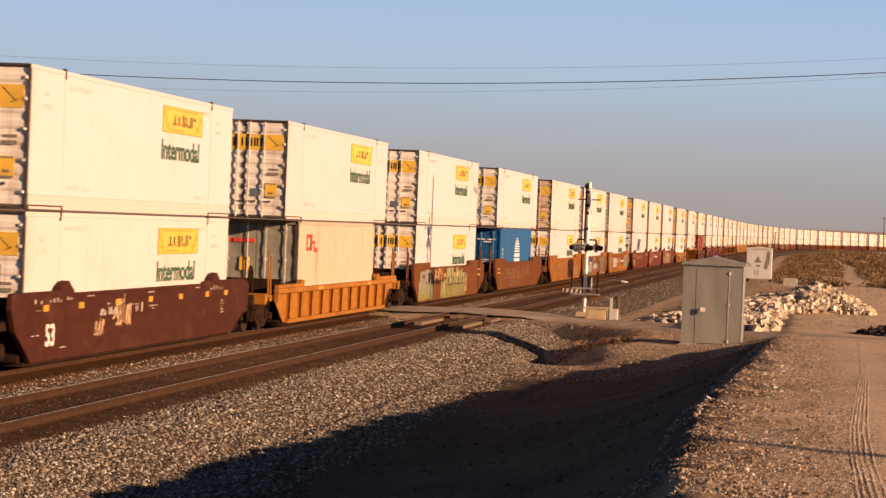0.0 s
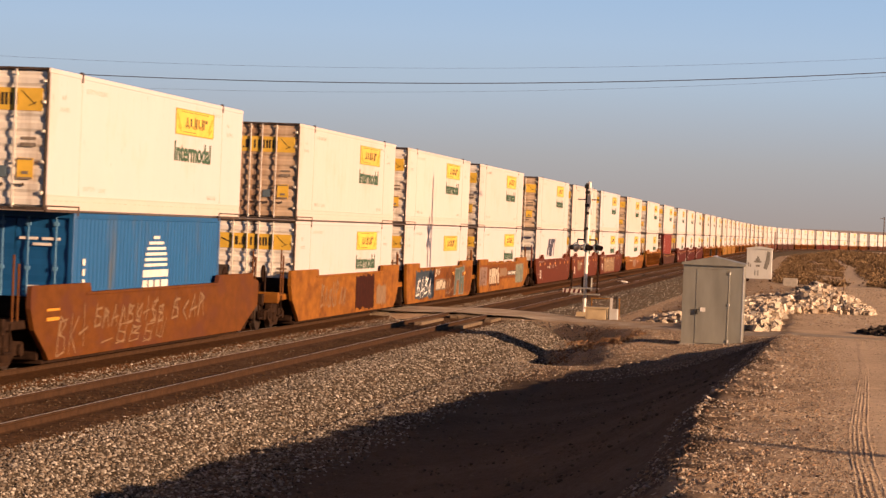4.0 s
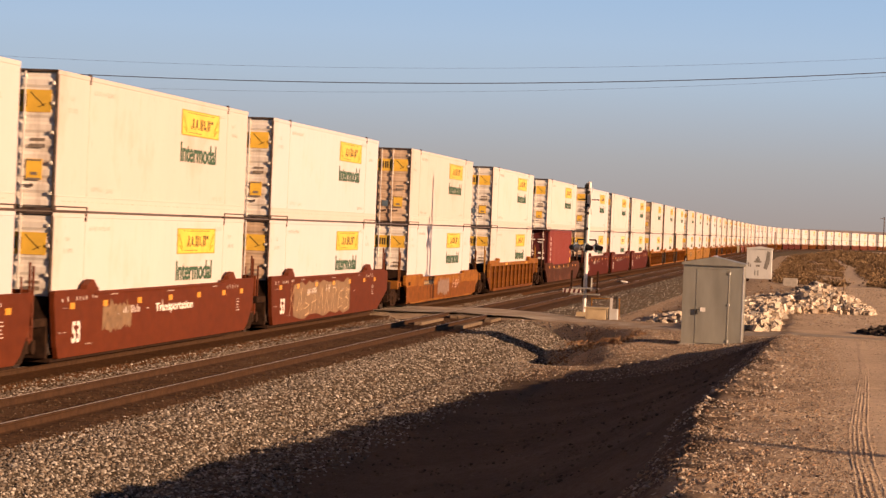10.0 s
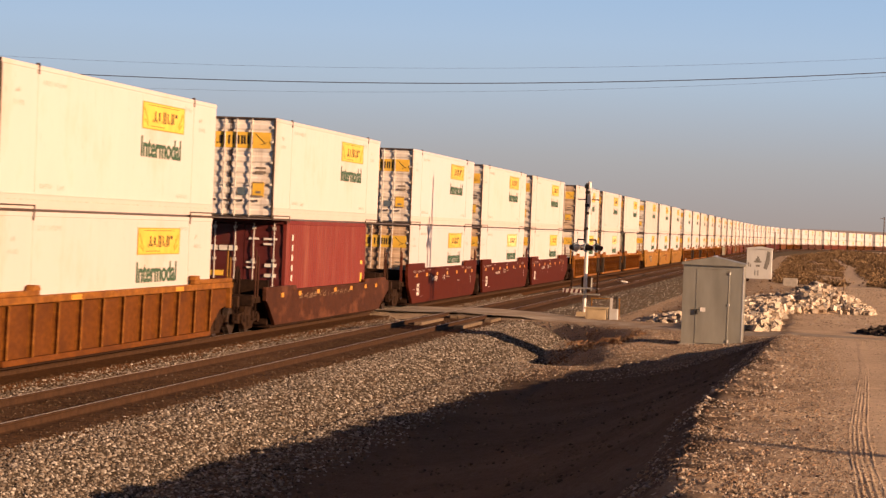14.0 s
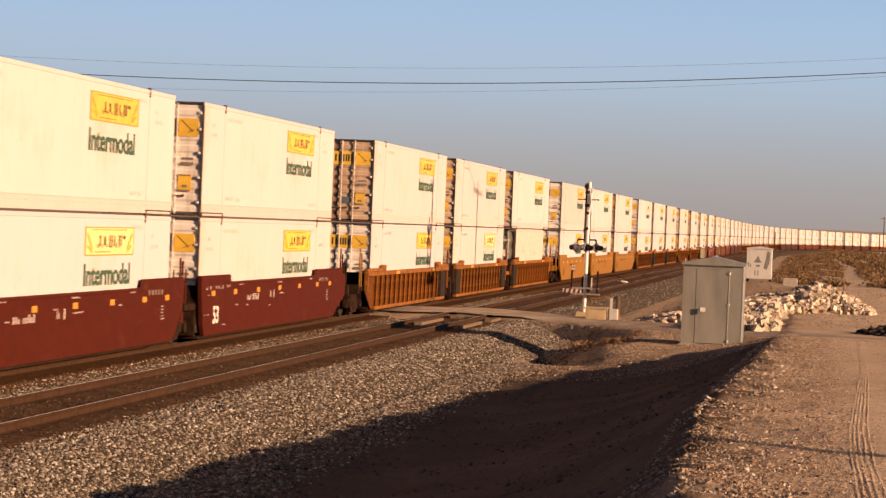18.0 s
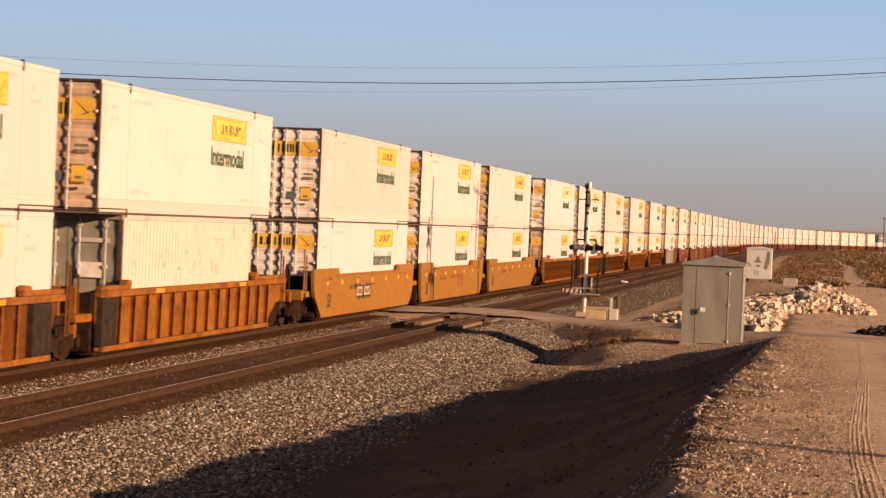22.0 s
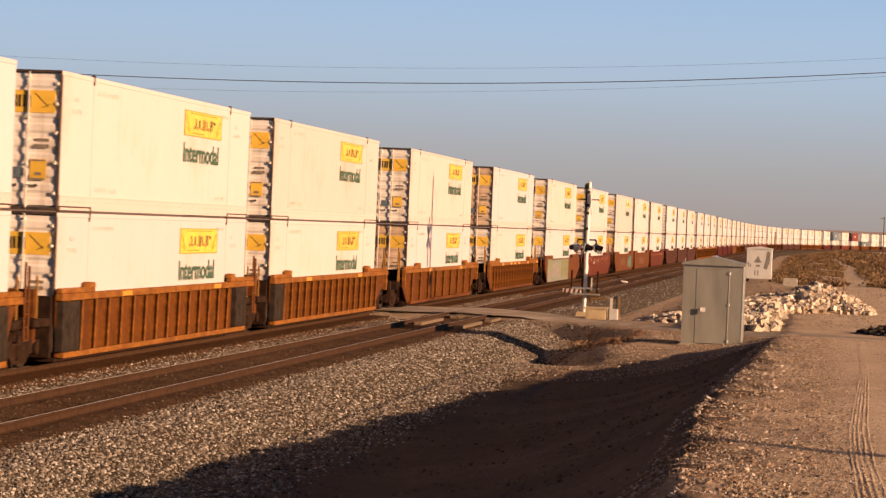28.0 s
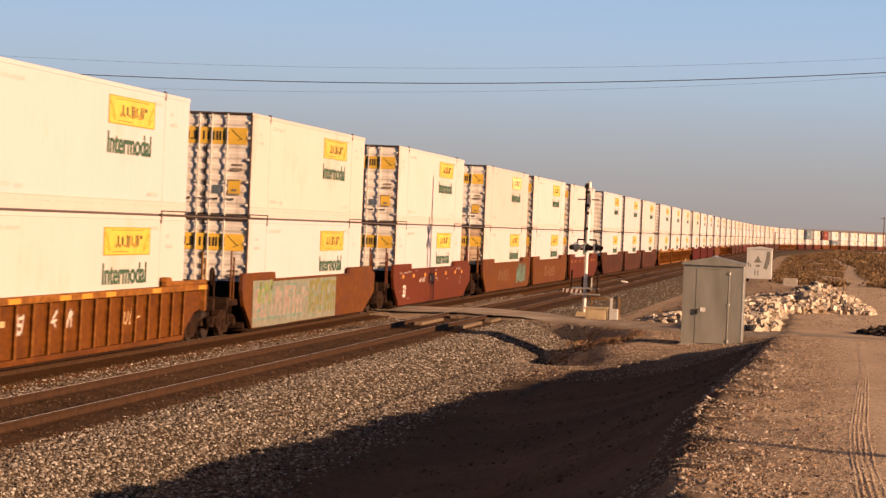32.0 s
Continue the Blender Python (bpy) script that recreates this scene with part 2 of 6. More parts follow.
ROCKS = island_mat("pale_rubble", [(0.79, 0.70, 0.57), (0.52, 0.41, 0.30), (0.86, 0.79, 0.68), (0.26, 0.19, 0.13), (0.76, 0.65, 0.51), (0.60, 0.46, 0.33)], bump=0.4, bump_scale=10)
GREYROCK = island_mat("grey_rubble", [(0.30, 0.27, 0.24), (0.45, 0.41, 0.37), (0.20, 0.17, 0.15), (0.6, 0.55, 0.48)], bump=0.4, bump_scale=10)
DARKROCK = island_mat("dark_rubble", [(0.045, 0.04, 0.038), (0.09, 0.075, 0.065), (0.03, 0.026, 0.024), (0.14, 0.11, 0.09)], bump=0.4, bump_scale=12)
GALV = mat("galvanised_steel", (0.285, 0.278, 0.235), 0.42, metal=0.35, scale=3, vary=0.16, bump=0.015, bump_scale=12, streak=4)
GALVLIT = mat("bare_lit_metal", (0.62, 0.60, 0.56), 0.35, metal=0.7, vary=0.08, bump=0.0)
WHITEBOX = mat("chalky_white_paint", (0.49, 0.50, 0.49), 0.6, scale=3, vary=0.08, dirt=(0.4, 0.32, 0.25), dirt_amount=0.2, streak=4)
TANBOX = mat("tan_enamel", (0.42, 0.33, 0.20), 0.5, scale=4, vary=0.1, dirt=(0.25, 0.17, 0.1), dirt_amount=0.2)
MASTWHITE = mat("mast_aluminium_paint", (0.68, 0.66, 0.62), 0.45, metal=0.2, vary=0.1, bump=0)
BLACKPAINT = mat("matt_black_paint", (0.02, 0.018, 0.016), 0.6, vary=0.3, bump=0)
CABMARK = mat("worn_dark_mark", (0.17, 0.165, 0.15), 0.7, scale=6, vary=0.35, bump=0)
CONCRETE = mat("weathered_concrete", (0.33, 0.30, 0.26), 0.9, scale=5, vary=0.15, bump=0.1)
WOODPOLE = mat("creosoted_pole", (0.10, 0.065, 0.045), 0.9, scale=6, vary=0.35, bump=0.15, streak=8, spec=0.06)
WIRE = mat("weathered_cable", (0.05, 0.05, 0.055), 0.6, vary=0.2, bump=0)
SAGE = island_mat("dry_sagebrush", [(0.17, 0.105, 0.055), (0.27, 0.175, 0.095), (0.10, 0.066, 0.036), (0.34, 0.23, 0.13), (0.20, 0.13, 0.07)])
STRAW = island_mat("dry_weeds", [(0.20, 0.105, 0.055), (0.34, 0.20, 0.11), (0.13, 0.07, 0.038), (0.42, 0.28, 0.165)])
# haze before the hills is put into this pale, sky-like colour
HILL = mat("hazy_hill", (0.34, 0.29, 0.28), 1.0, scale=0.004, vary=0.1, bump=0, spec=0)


def soil():
    m = bpy.data.materials.new("desert_soil")
    m.use_nodes = True
    n, l = m.node_tree.nodes, m.node_tree.links
    p = n["Principled BSDF"]
    tc = n.new("ShaderNodeTexCoord")

    def noise_fac(scale, detail, rough=0.55):
        t = n.new("ShaderNodeTexNoise")
        t.inputs["Scale"].default_value, t.inputs["Detail"].default_value = scale, detail
        t.inputs["Roughness"].default_value = rough
        l.new(tc.outputs["Object"], t.inputs["Vector"])
        return t.outputs["Fac"]

    def ramp(fac, c0, c1, p0, p1):
        r = n.new("ShaderNodeValToRGB")
        r.color_ramp.elements[0].position, r.color_ramp.elements[1].position = p0, p1
        r.color_ramp.elements[0].color, r.color_ramp.elements[1].color = (*c0, 1), (*c1, 1)
        l.new(fac, r.inputs[0])
        return r.outputs[0]

    def mix(f, a, b, mode="MIX"):
        x = n.new("ShaderNodeMix")
        x.data_type, x.blend_type = "RGBA", mode
        if isinstance(f, float):
            x.inputs["Factor"].default_value = f
        else:
            l.new(f, x.inputs["Factor"])
        l.new(a, x.inputs["A"])
        l.new(b, x.inputs["B"])
        return x.outputs["Result"]
    # ditch tone lowered below its soil colour, to deepen the bank's shade
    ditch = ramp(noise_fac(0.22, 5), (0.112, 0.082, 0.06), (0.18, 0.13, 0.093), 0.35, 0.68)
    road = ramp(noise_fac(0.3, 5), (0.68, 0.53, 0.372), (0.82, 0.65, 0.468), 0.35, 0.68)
    # the graded road and the lot beyond it are paler with dust; the ditch also carries painted shade
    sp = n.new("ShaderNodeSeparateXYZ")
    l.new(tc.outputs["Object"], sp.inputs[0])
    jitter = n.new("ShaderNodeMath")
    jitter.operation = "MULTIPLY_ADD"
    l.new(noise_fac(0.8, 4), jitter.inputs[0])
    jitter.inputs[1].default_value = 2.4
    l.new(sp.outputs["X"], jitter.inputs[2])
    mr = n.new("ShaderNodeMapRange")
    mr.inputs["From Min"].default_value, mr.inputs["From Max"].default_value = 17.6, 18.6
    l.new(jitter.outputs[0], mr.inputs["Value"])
    # dust of the crossing, paler also to lift its dim sunlit bank
    jy = n.new("ShaderNodeMath")
    jy.operation = "MULTIPLY_ADD"
    l.new(noise_fac(0.35, 4), jy.inputs[0])
    jy.inputs[1].default_value = 8.0
    l.new(sp.outputs["Y"], jy.inputs[2])
    my = n.new("ShaderNodeMapRange")
    my.inputs["From Min"].default_value, my.inputs["From Max"].default_value = 58.0, 70.0
    my.inputs["To Max"].default_value = 0.48
    l.new(jy.outputs[0], my.inputs["Value"])
    top = n.new("ShaderNodeMath")
    top.operation = "MAXIMUM"
    l.new(mr.outputs[0], top.inputs[0])
    l.new(my.outputs[0], top.inputs[1])
    # shoulder tone steps up at the crest, along the edge of the bank's shade
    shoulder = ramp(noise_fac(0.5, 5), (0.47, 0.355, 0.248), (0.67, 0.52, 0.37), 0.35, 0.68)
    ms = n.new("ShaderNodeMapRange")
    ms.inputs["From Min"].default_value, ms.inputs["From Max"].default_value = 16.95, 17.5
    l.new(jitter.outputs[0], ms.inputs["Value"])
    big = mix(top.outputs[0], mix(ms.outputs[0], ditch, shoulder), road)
    fine = ramp(noise_fac(5.0, 8, 0.7), (0.78, 0.75, 0.72), (1.0, 1.0, 1.0), 0.3, 0.62)
    grit = ramp(noise_fac(28.0, 4, 0.7), (0.70, 0.67, 0.65), (1.0, 1.0, 1.0), 0.36, 0.56)
    col = mix(1.0, mix(1.0, big, fine, "MULTIPLY"), grit, "MULTIPLY")
    l.new(col, p.inputs["Base Color"])
    p.inputs["Roughness"].default_value = 0.95
    p.inputs["Specular IOR Level"].default_value = 0.05
    b1, b2 = n.new("ShaderNodeBump"), n.new("ShaderNodeBump")
    b1.inputs["Strength"].default_value, b1.inputs["Distance"].default_value = 0.5, 0.06
    b2.inputs["Strength"].default_value, b2.inputs["Distance"].default_value = 0.6, 0.02
    l.new(noise_fac(3.0, 6), b1.inputs["Height"])
    l.new(noise_fac(22.0, 5, 0.7), b2.inputs["Height"])
    l.new(b1.outputs[0], b2.inputs["Normal"])
    l.new(b2.outputs[0], p.inputs["Normal"])
    return m


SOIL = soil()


# ---- mesh helpers ----
class Build:
    """Collects boxes, prisms and tubes into one mesh."""

    def __init__(self):
        self.v, self.f = [], []

    def add(self, verts, faces):
        k = len(self.v)
        self.v += [tuple(p) for p in verts]
        self.f += [tuple(i + k for i in f) for f in faces]
        return self

    def box(self, x0, x1, y0, y1, z0, z1, c=0.0):
        """A box; c: the chamfer of its edges."""
        if c <= 0:
            v = [(x, y, z) for z in (z0, z1) for y in (y0, y1) for x in (x0, x1)]
            return self.add(v, [(0, 2, 3, 1), (4, 5, 7, 6), (0, 1, 5, 4), (2, 6, 7, 3), (0, 4, 6, 2), (1, 3, 7, 5)])
        bm = bmesh.new()
        bmesh.ops.create_cube(bm, size=1.0)
        for q in bm.verts:
            q.co = Vector(((x0 + x1) / 2 + q.co.x * (x1 - x0), (y0 + y1) / 2 + q.co.y * (y1 - y0), (z0 + z1) / 2 + q.co.z * (z1 - z0)))
        bmesh.ops.bevel(bm, geom=bm.edges[:], offset=c, segments=1, affect="EDGES", clamp_overlap=True)
        bm.verts.ensure_lookup_table()
        self.add([q.co[:] for q in bm.verts], [tuple(w.index for w in f.verts) for f in bm.faces])
        bm.free()
        return self

    def prism(self, outline, lo, hi, axis="x"):
        """An outline in the two other axes, drawn out along axis from lo to hi."""
        def at(a, b, h):
            return {"x": (h, a, b), "y": (a, h, b), "z": (a, b, h)}[axis]
        n = len(outline)
        v = [at(a, b, lo) for a, b in outline] + [at(a, b, hi) for a, b in outline]
        f = [tuple(range(n)), tuple(range(2 * n - 1, n - 1, -1))] + [(i, i + n, (i + 1) % n + n, (i + 1) % n) for i in range(n)]
        return self.add(v, f)

    def tube(self, a, b, r0, r1=None, n=10, caps=True):
        r1 = r0 if r1 is None else r1
        a, b = Vector(a), Vector(b)
        w = (b - a).normalized()
        s = w.orthogonal().normalized()
        t = w.cross(s)
        v = []
        for c, r in ((a, r0), (b, r1)):
            v += [c + (s * math.cos(2 * math.pi * i / n) + t * math.sin(2 * math.pi * i / n)) * r for i in range(n)]
        f = [(i, (i + 1) % n, (i + 1) % n + n, i + n) for i in range(n)]
        if caps:
            f += [tuple(range(n - 1, -1, -1)), tuple(range(n, 2 * n))]
        return self.add(v, f)

    def turned(self, m):
        self.v = [tuple(m @ Vector(p)) for p in self.v]
        return self

    def mesh(self, name, material):
        me = bpy.data.meshes.new(name)
        me.from_pydata(self.v, [], self.f)
        bm = bmesh.new()
        bm.from_mesh(me)
        bmesh.ops.recalc_face_normals(bm, faces=bm.faces)
        bm.to_mesh(me)
        bm.free()
        me.materials.append(material)
        return me


SMALL = ("lettering", "border", "marking", "slot_row", "stencil", "graffiti", "corner_fitting", "numerals")


def part(name, data, material, parent, label="", place=None):
    """One mesh object under a thing or a part. data: a Build, or a mesh to share."""
    ob = new(name, data.mesh(name, material) if isinstance(data, Build) else data)
    ob.parent = parent
    if place:
        ob.location = place
    return tagged(ob, label=label, kind="stuff" if name in SMALL else "")


def thing(name, label, category, group="", m=None, kind=""):
    ob = tagged(new(name), label, category, group, kind)
    ob.empty_display_size = 0.2
    if m:
        ob.matrix_basis = m
    return ob


def solid(name, data, material, label="", category="", kind="", group=""):
    return tagged(new(name, data.mesh(name, material)), label, category, group, kind)


def raw(name, verts, faces, material, smooth=False):
    me = bpy.data.meshes.new(name)
    me.from_pydata(np.asarray(verts).tolist(), [], np.asarray(faces).tolist() if not isinstance(faces, list) else faces)
    me.materials.append(material)
    if smooth:
        me.polygons.foreach_set("use_smooth", [True] * len(me.polygons))
    return me


def words(text, width, height, material, depth=0.006):
    """Lettering in the built-in font, fitted to a width and a height, standing in the y-z plane and facing +x."""
    cu = bpy.data.curves.new("lettering", "FONT")
    cu.body, cu.extrude, cu.offset = text, 0.001, 0.022
    ob = new("lettering", cu)
    me = bpy.data.meshes.new_from_object(ob.evaluated_get(bpy.context.evaluated_depsgraph_get()))
    bpy.data.objects.remove(ob)
    xs, ys = [v.co.x for v in me.vertices], [v.co.y for v in me.vertices]
    kx, ky = width / (max(xs) - min(xs)), height / (max(ys) - min(ys))
    x0, y0 = min(xs), min(ys)
    for v in me.vertices:
        v.co = Vector((v.co.z / 0.001 * depth / 2, (v.co.x - x0) * kx, (v.co.y - y0) * ky))
    me.materials.clear()
    me.materials.append(material)
    return me


# ---- the line: straight, then a long curve to the right ----
S0, RADIUS, EASE = 430.0, 1840.0, 250.0
_s = np.arange(-400.0, 2400.0, 1.0)
_k = np.clip((_s - S0) / EASE, 0, 1) / RADIUS
_h = np.concatenate([[0], np.cumsum((_k[1:] + _k[:-1]) / 2)])
_x = np.concatenate([[0], np.cumsum(np.sin((_h[1:] + _h[:-1]) / 2))])
_y = np.concatenate([[0], np.cumsum(np.cos((_h[1:] + _h[:-1]) / 2))]) - 400.0


def line(s, off=0.0):
    """Place on the line at s metres, off metres to its right: x, y and the heading."""
    h = np.interp(s, _s, _h)
    return np.interp(s, _s, _x) + off * np.cos(h), np.interp(s, _s, _y) - off * np.sin(h), h


def run(t):
    """How far the train has come by t seconds."""
    return 16.76848 * t + 0.0036672 * t ** 2 + 4.94198e-4 * t ** 3 - 5.78031e-6 * t ** 4


def sweep(name, outline, stations, material, label="", category="", kind="structure", closed=False):
    """An outline of (off, z) drawn along the line."""
    s = np.asarray(stations, float)
    n = len(outline)
    v = []
    for o, z in outline:
        x, y, _ = line(s, o)
        v.append(np.stack([x, y, np.full(len(s), z)], -1))
    v = np.stack(v, 1).reshape(-1, 3)
    i = np.arange(len(s) - 1)[:, None] * n
    j = np.arange(n if closed else n - 1)[None, :]
    a, b = i + j, i + (j + 1) % n
    f = np.stack([a, b, b + n, a + n], -1).reshape(-1, 4)
    return tagged(new(name, raw(name, v, f, material)), label, category, kind=kind)


STATIONS = np.concatenate([np.arange(-40, 430, 10.0), np.arange(430, 1700, 8.0)])

# ---- ground ----
def ease(t):
    t = np.clip(t, 0, 1)
    return t * t * (3 - 2 * t)


def crest(y):
    return np.interp(y, [0, 15, 21, 27, 36, 47, 56, 65, 72, 80, 100, 140, 220, 400], [1.7, 1.68, 1.6, 1.55, 1.40, 1.19, 0.96, 0.57, 0.35, 0.24, 0.1, -0.05, -0.4, -0.8])


def road_edge(x):
    """The near edge of the crossing road."""
    return np.interp(x, [-30, 0, 3, 8.25, 12.5, 17, 30], [85.5, 84.5, 84.0, 81.6, 76.7, 71.0, 62])


def ripple(x, y):
    return (1 - 0.85 * np.exp(-((x - 17.6) / 0.7) ** 2)) * 0.7 * (0.014 * np.sin(1.9 * x + 0.7 * y) * np.sin(0.83 * y - 1.1 * x) + 0.009 * np.sin(4.3 * x - 1.7 * y + 1) * np.sin(2.9 * y + 0.6 * x)
            + 0.005 * np.sin(6.1 * x + 2.3 * y) * np.sin(3.7 * y - 4.1 * x))


def ground(x, y):
    x, y = np.asarray(x, float), np.asarray(y, float)
    zc = crest(y)
    brim = np.interp(y, [14, 16.5, 19.2, 23, 27.7, 35, 51, 70], [16.08, 15.9, 15.92, 15.72, 15.86, 15.92, 16.02, 15.95])
    u = ease((y - 50) / 15)
    ditch = np.interp(y, [0, 45, 52, 62, 68, 74, 95, 150, 400], [-0.36, -0.36, -0.25, -0.12, -0.34, -0.48, -0.4, -0.5, -0.8])
    floor = np.minimum(ditch, -0.36)
    ditch = floor + (ditch - floor) * ease((x - 8.6) / 2.4)
    under = ease((8.5 - x) / 0.8)        # under the ballast the soil lies lower
    ditch = np.minimum(ditch, -0.62) * under + ditch * (1 - under)
    x1, x2 = 10.4 - 1.4 * u, 13.0 - 1.0 * u
    z2 = (1 - u) * -0.33 + u * np.minimum(0.06, zc - 0.2)
    z = np.where(x < x1, ditch, np.where(x < x2, ditch + (z2 - ditch) * ease((x - x1) / (x2 - x1)), z2 + (zc - z2) * np.clip((x - x2) / (brim - x2), 0, 1) ** (1 + 1.8 * u)))
    # near the eye the bank curves smoothly down into the ditch
    sm = z2 + (zc - z2) * np.clip((x - 10.7) / (brim - 10.7), 0, 1) ** 1.75
    z = np.where(x > 10.7, z * u + sm * (1 - u), z)
    z = np.where(x > brim, zc, z)
    z = np.where(x < -5, -0.7, z)
    # the crossing road lies on a low bank
    e = road_edge(x)
    w = ease((y - e + 2.2) / 2.2) * ease((e + 8.5 - y) / 2.5) * ease((17.5 - x) / 3.0) * ease((x + 30) / 10)
    zr = np.interp(x, [-20, 0, 6, 9, 13, 17], [-0.1, 0.0, 0.05, 0.03, 0.12, 0.28])
    z = z * (1 - w) + zr * w
    near = ease((160 - y) / 60)
    z = z + ripple(x, y) * near * np.where(x > 8, 1.0, 0.3)
    z = z + 0.05 * np.exp(-((x - 16.1) / 0.5) ** 2) * np.sin(1.3 * y) * np.sin(0.47 * y + 1) * near
    z = z + 0.022 * np.exp(-((x - brim) / 0.28) ** 2) * (np.sin(5.1 * y + 3 * x) + np.sin(8.3 * y + 1) * np.sin(2.2 * y)) * near
    # the dry wash in front of the crossing
    z = z - 0.6 * np.exp(-((x - 9.6 + 0.2 * (y - 66)) / 0.75) ** 2 - ((y - 66.0) / 5.0) ** 2)
    # a low pad of earth under the white cabin
    z = z + 0.5 * np.exp(-((x - 12.5) / 2.2) ** 2 - ((y - 174) / 9.0) ** 2)
    # out of the middle of the plain the soil rolls gently
    far = ease((y - 150) / 300)
    z = z + far * 0.35 * np.sin(x / 37 + 0.6) * np.sin(y / 61)
    return z


gx = np.concatenate([[-3000, -1500, -700, -300, -150, -80, -50, -35], np.arange(-28, 6, 1.5), np.arange(6, 24, 0.14), np.arange(24, 40, 0.8), np.arange(40, 120, 5), [130, 160, 220, 320, 500, 800, 1500, 3000]])
gy = np.concatenate([[-2000, -800, -300, -120, -60, -30, -15, -5], np.arange(0, 14, 1.0), np.arange(14, 60, 0.2), np.arange(60, 100, 0.35), np.arange(100, 180, 1.2), np.arange(180, 400, 6), np.arange(400, 1200, 20), [1300, 1500, 1800, 2300, 3000, 3800, 4700]])
GX, GY = np.meshgrid(gx, gy)
grit = np.random.default_rng(5).normal(0, 0.010, GX.shape) * np.where(GX > 16.9, 0.08, np.where(GX > 16.2, 0.5, 1.0)) * ((GX > 8) & (GX < 22) & (GY > 12) & (GY < 110))
gv = np.stack([GX, GY, ground(GX, GY) + grit], -1).reshape(-1, 3)
gi = (np.arange(len(gy) - 1)[:, None] * len(gx) + np.arange(len(gx) - 1)[None, :]).reshape(-1)
gf = np.stack([gi, gi + 1, gi + 1 + len(gx), gi + len(gx)], -1)
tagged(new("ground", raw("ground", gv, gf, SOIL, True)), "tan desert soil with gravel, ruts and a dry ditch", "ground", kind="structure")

# ---- track beds, rails, ties ----
BED = [(-6.0, -1.3), (-4.6, -0.8), (-2.2, -0.21), (2.0, -0.21), (2.9, -0.11), (6.1, -0.05), (6.9, -0.04), (8.2, -0.40), (8.9, -0.72), (10.4, -1.4)]


def bed(x):
    return np.interp(x, [b[0] for b in BED], [b[1] for b in BED])


sweep("ballast_bed", BED, STATIONS, BALLAST, "coarse grey-brown ballast shoulder under two tracks", "ballast")
sweep("track_bed", [(-1.75, -0.2), (-1.7, -0.12), (1.6, -0.12), (1.85, -0.2)], STATIONS, FARBED, "rust-stained ballast between the rails", "ballast")
sweep("track_bed", [(2.8, -0.11), (2.9, -0.03), (5.8, -0.028), (6.05, -0.055)], STATIONS, STAINED, "rust-stained ballast between the rails", "ballast")
RAILFORM = [(-0.07, -0.17), (0.07, -0.17), (0.07, -0.155), (0.012, -0.13), (0.012, -0.045), (0.036, -0.03), (0.036, -0.006), (0.028, 0), (-0.028, 0), (-0.036, -0.006), (-0.036, -0.03), (-0.012, -0.045), (-0.012, -0.13), (-0.07, -0.155)]
for centre, top in ((0.0, 0.0), (4.42, 0.12)):
    for side in (-0.755, 0.755):
        sweep("rail", [(centre + side + o, top + z) for o, z in RAILFORM], STATIONS, RAILSIDE, "rusty steel rail with a bright worn head", "rail", closed=True)
        sweep("rail_head", [(centre + side - 0.018, top + 0.003), (centre + side + 0.018, top + 0.003)], STATIONS, RAILTOP, "bright polished running surface", "rail")
ties = Build()
for centre, top in ((4.42, -0.036),):
    for i in range(290):
        s = 24 + i * 0.56 + random.uniform(-0.05, 0.05)
        w, dz = random.uniform(1.26, 1.33), random.uniform(-0.015, 0.012)
        ties.box(centre - w, centre + w, s - 0.115, s + 0.115, top - 0.15, top + dz)
solid("railroad_ties", ties, TIE, "weathered brown wooden ties almost buried in the track bed", "ties", kind="stuff")


# ---- loose stones ----
def ico():
    g = (1 + 5 ** 0.5) / 2
    v = np.array([(-1, g, 0), (1, g, 0), (-1, -g, 0), (1, -g, 0), (0, -1, g), (0, 1, g), (0, -1, -g), (0, 1, -g), (g, 0, -1), (g, 0, 1), (-g, 0, -1), (-g, 0, 1)], float)
    f = [(0, 11, 5), (0, 5, 1), (0, 1, 7), (0, 7, 10), (0, 10, 11), (1, 5, 9), (5, 11, 4), (11, 10, 2), (10, 7, 6), (7, 1, 8),
         (3, 9, 4), (3, 4, 2), (3, 2, 6), (3, 6, 8), (3, 8, 9), (4, 9, 5), (2, 4, 11), (6, 2, 10), (8, 6, 7), (9, 8, 1)]
    return v / np.linalg.norm(v[0]), np.array(f)


ICO_V, ICO_F = ico()
rng = np.random.default_rng(7)


OCT_V = np.array([(1, 0, 0), (-1, 0, 0), (0, 1, 0), (0, -1, 0), (0, 0, 1), (0, 0, -1)], float)
OCT_F = np.array([(0, 2, 4), (2, 1, 4), (1, 3, 4), (3, 0, 4), (2, 0, 5), (1, 2, 5), (3, 1, 5), (0, 3, 5)])

BOX_V = np.array([(a, b, c) for a in (-0.75, 0.75) for b in (-0.75, 0.75) for c in (-0.75, 0.75)], float)
BOX_F = np.array([(0, 1, 3), (0, 3, 2), (4, 6, 7), (4, 7, 5), (0, 4, 5), (0, 5, 1), (2, 3, 7), (2, 7, 6), (0, 2, 6), (0, 6, 4), (1, 5, 7), (1, 7, 3)])


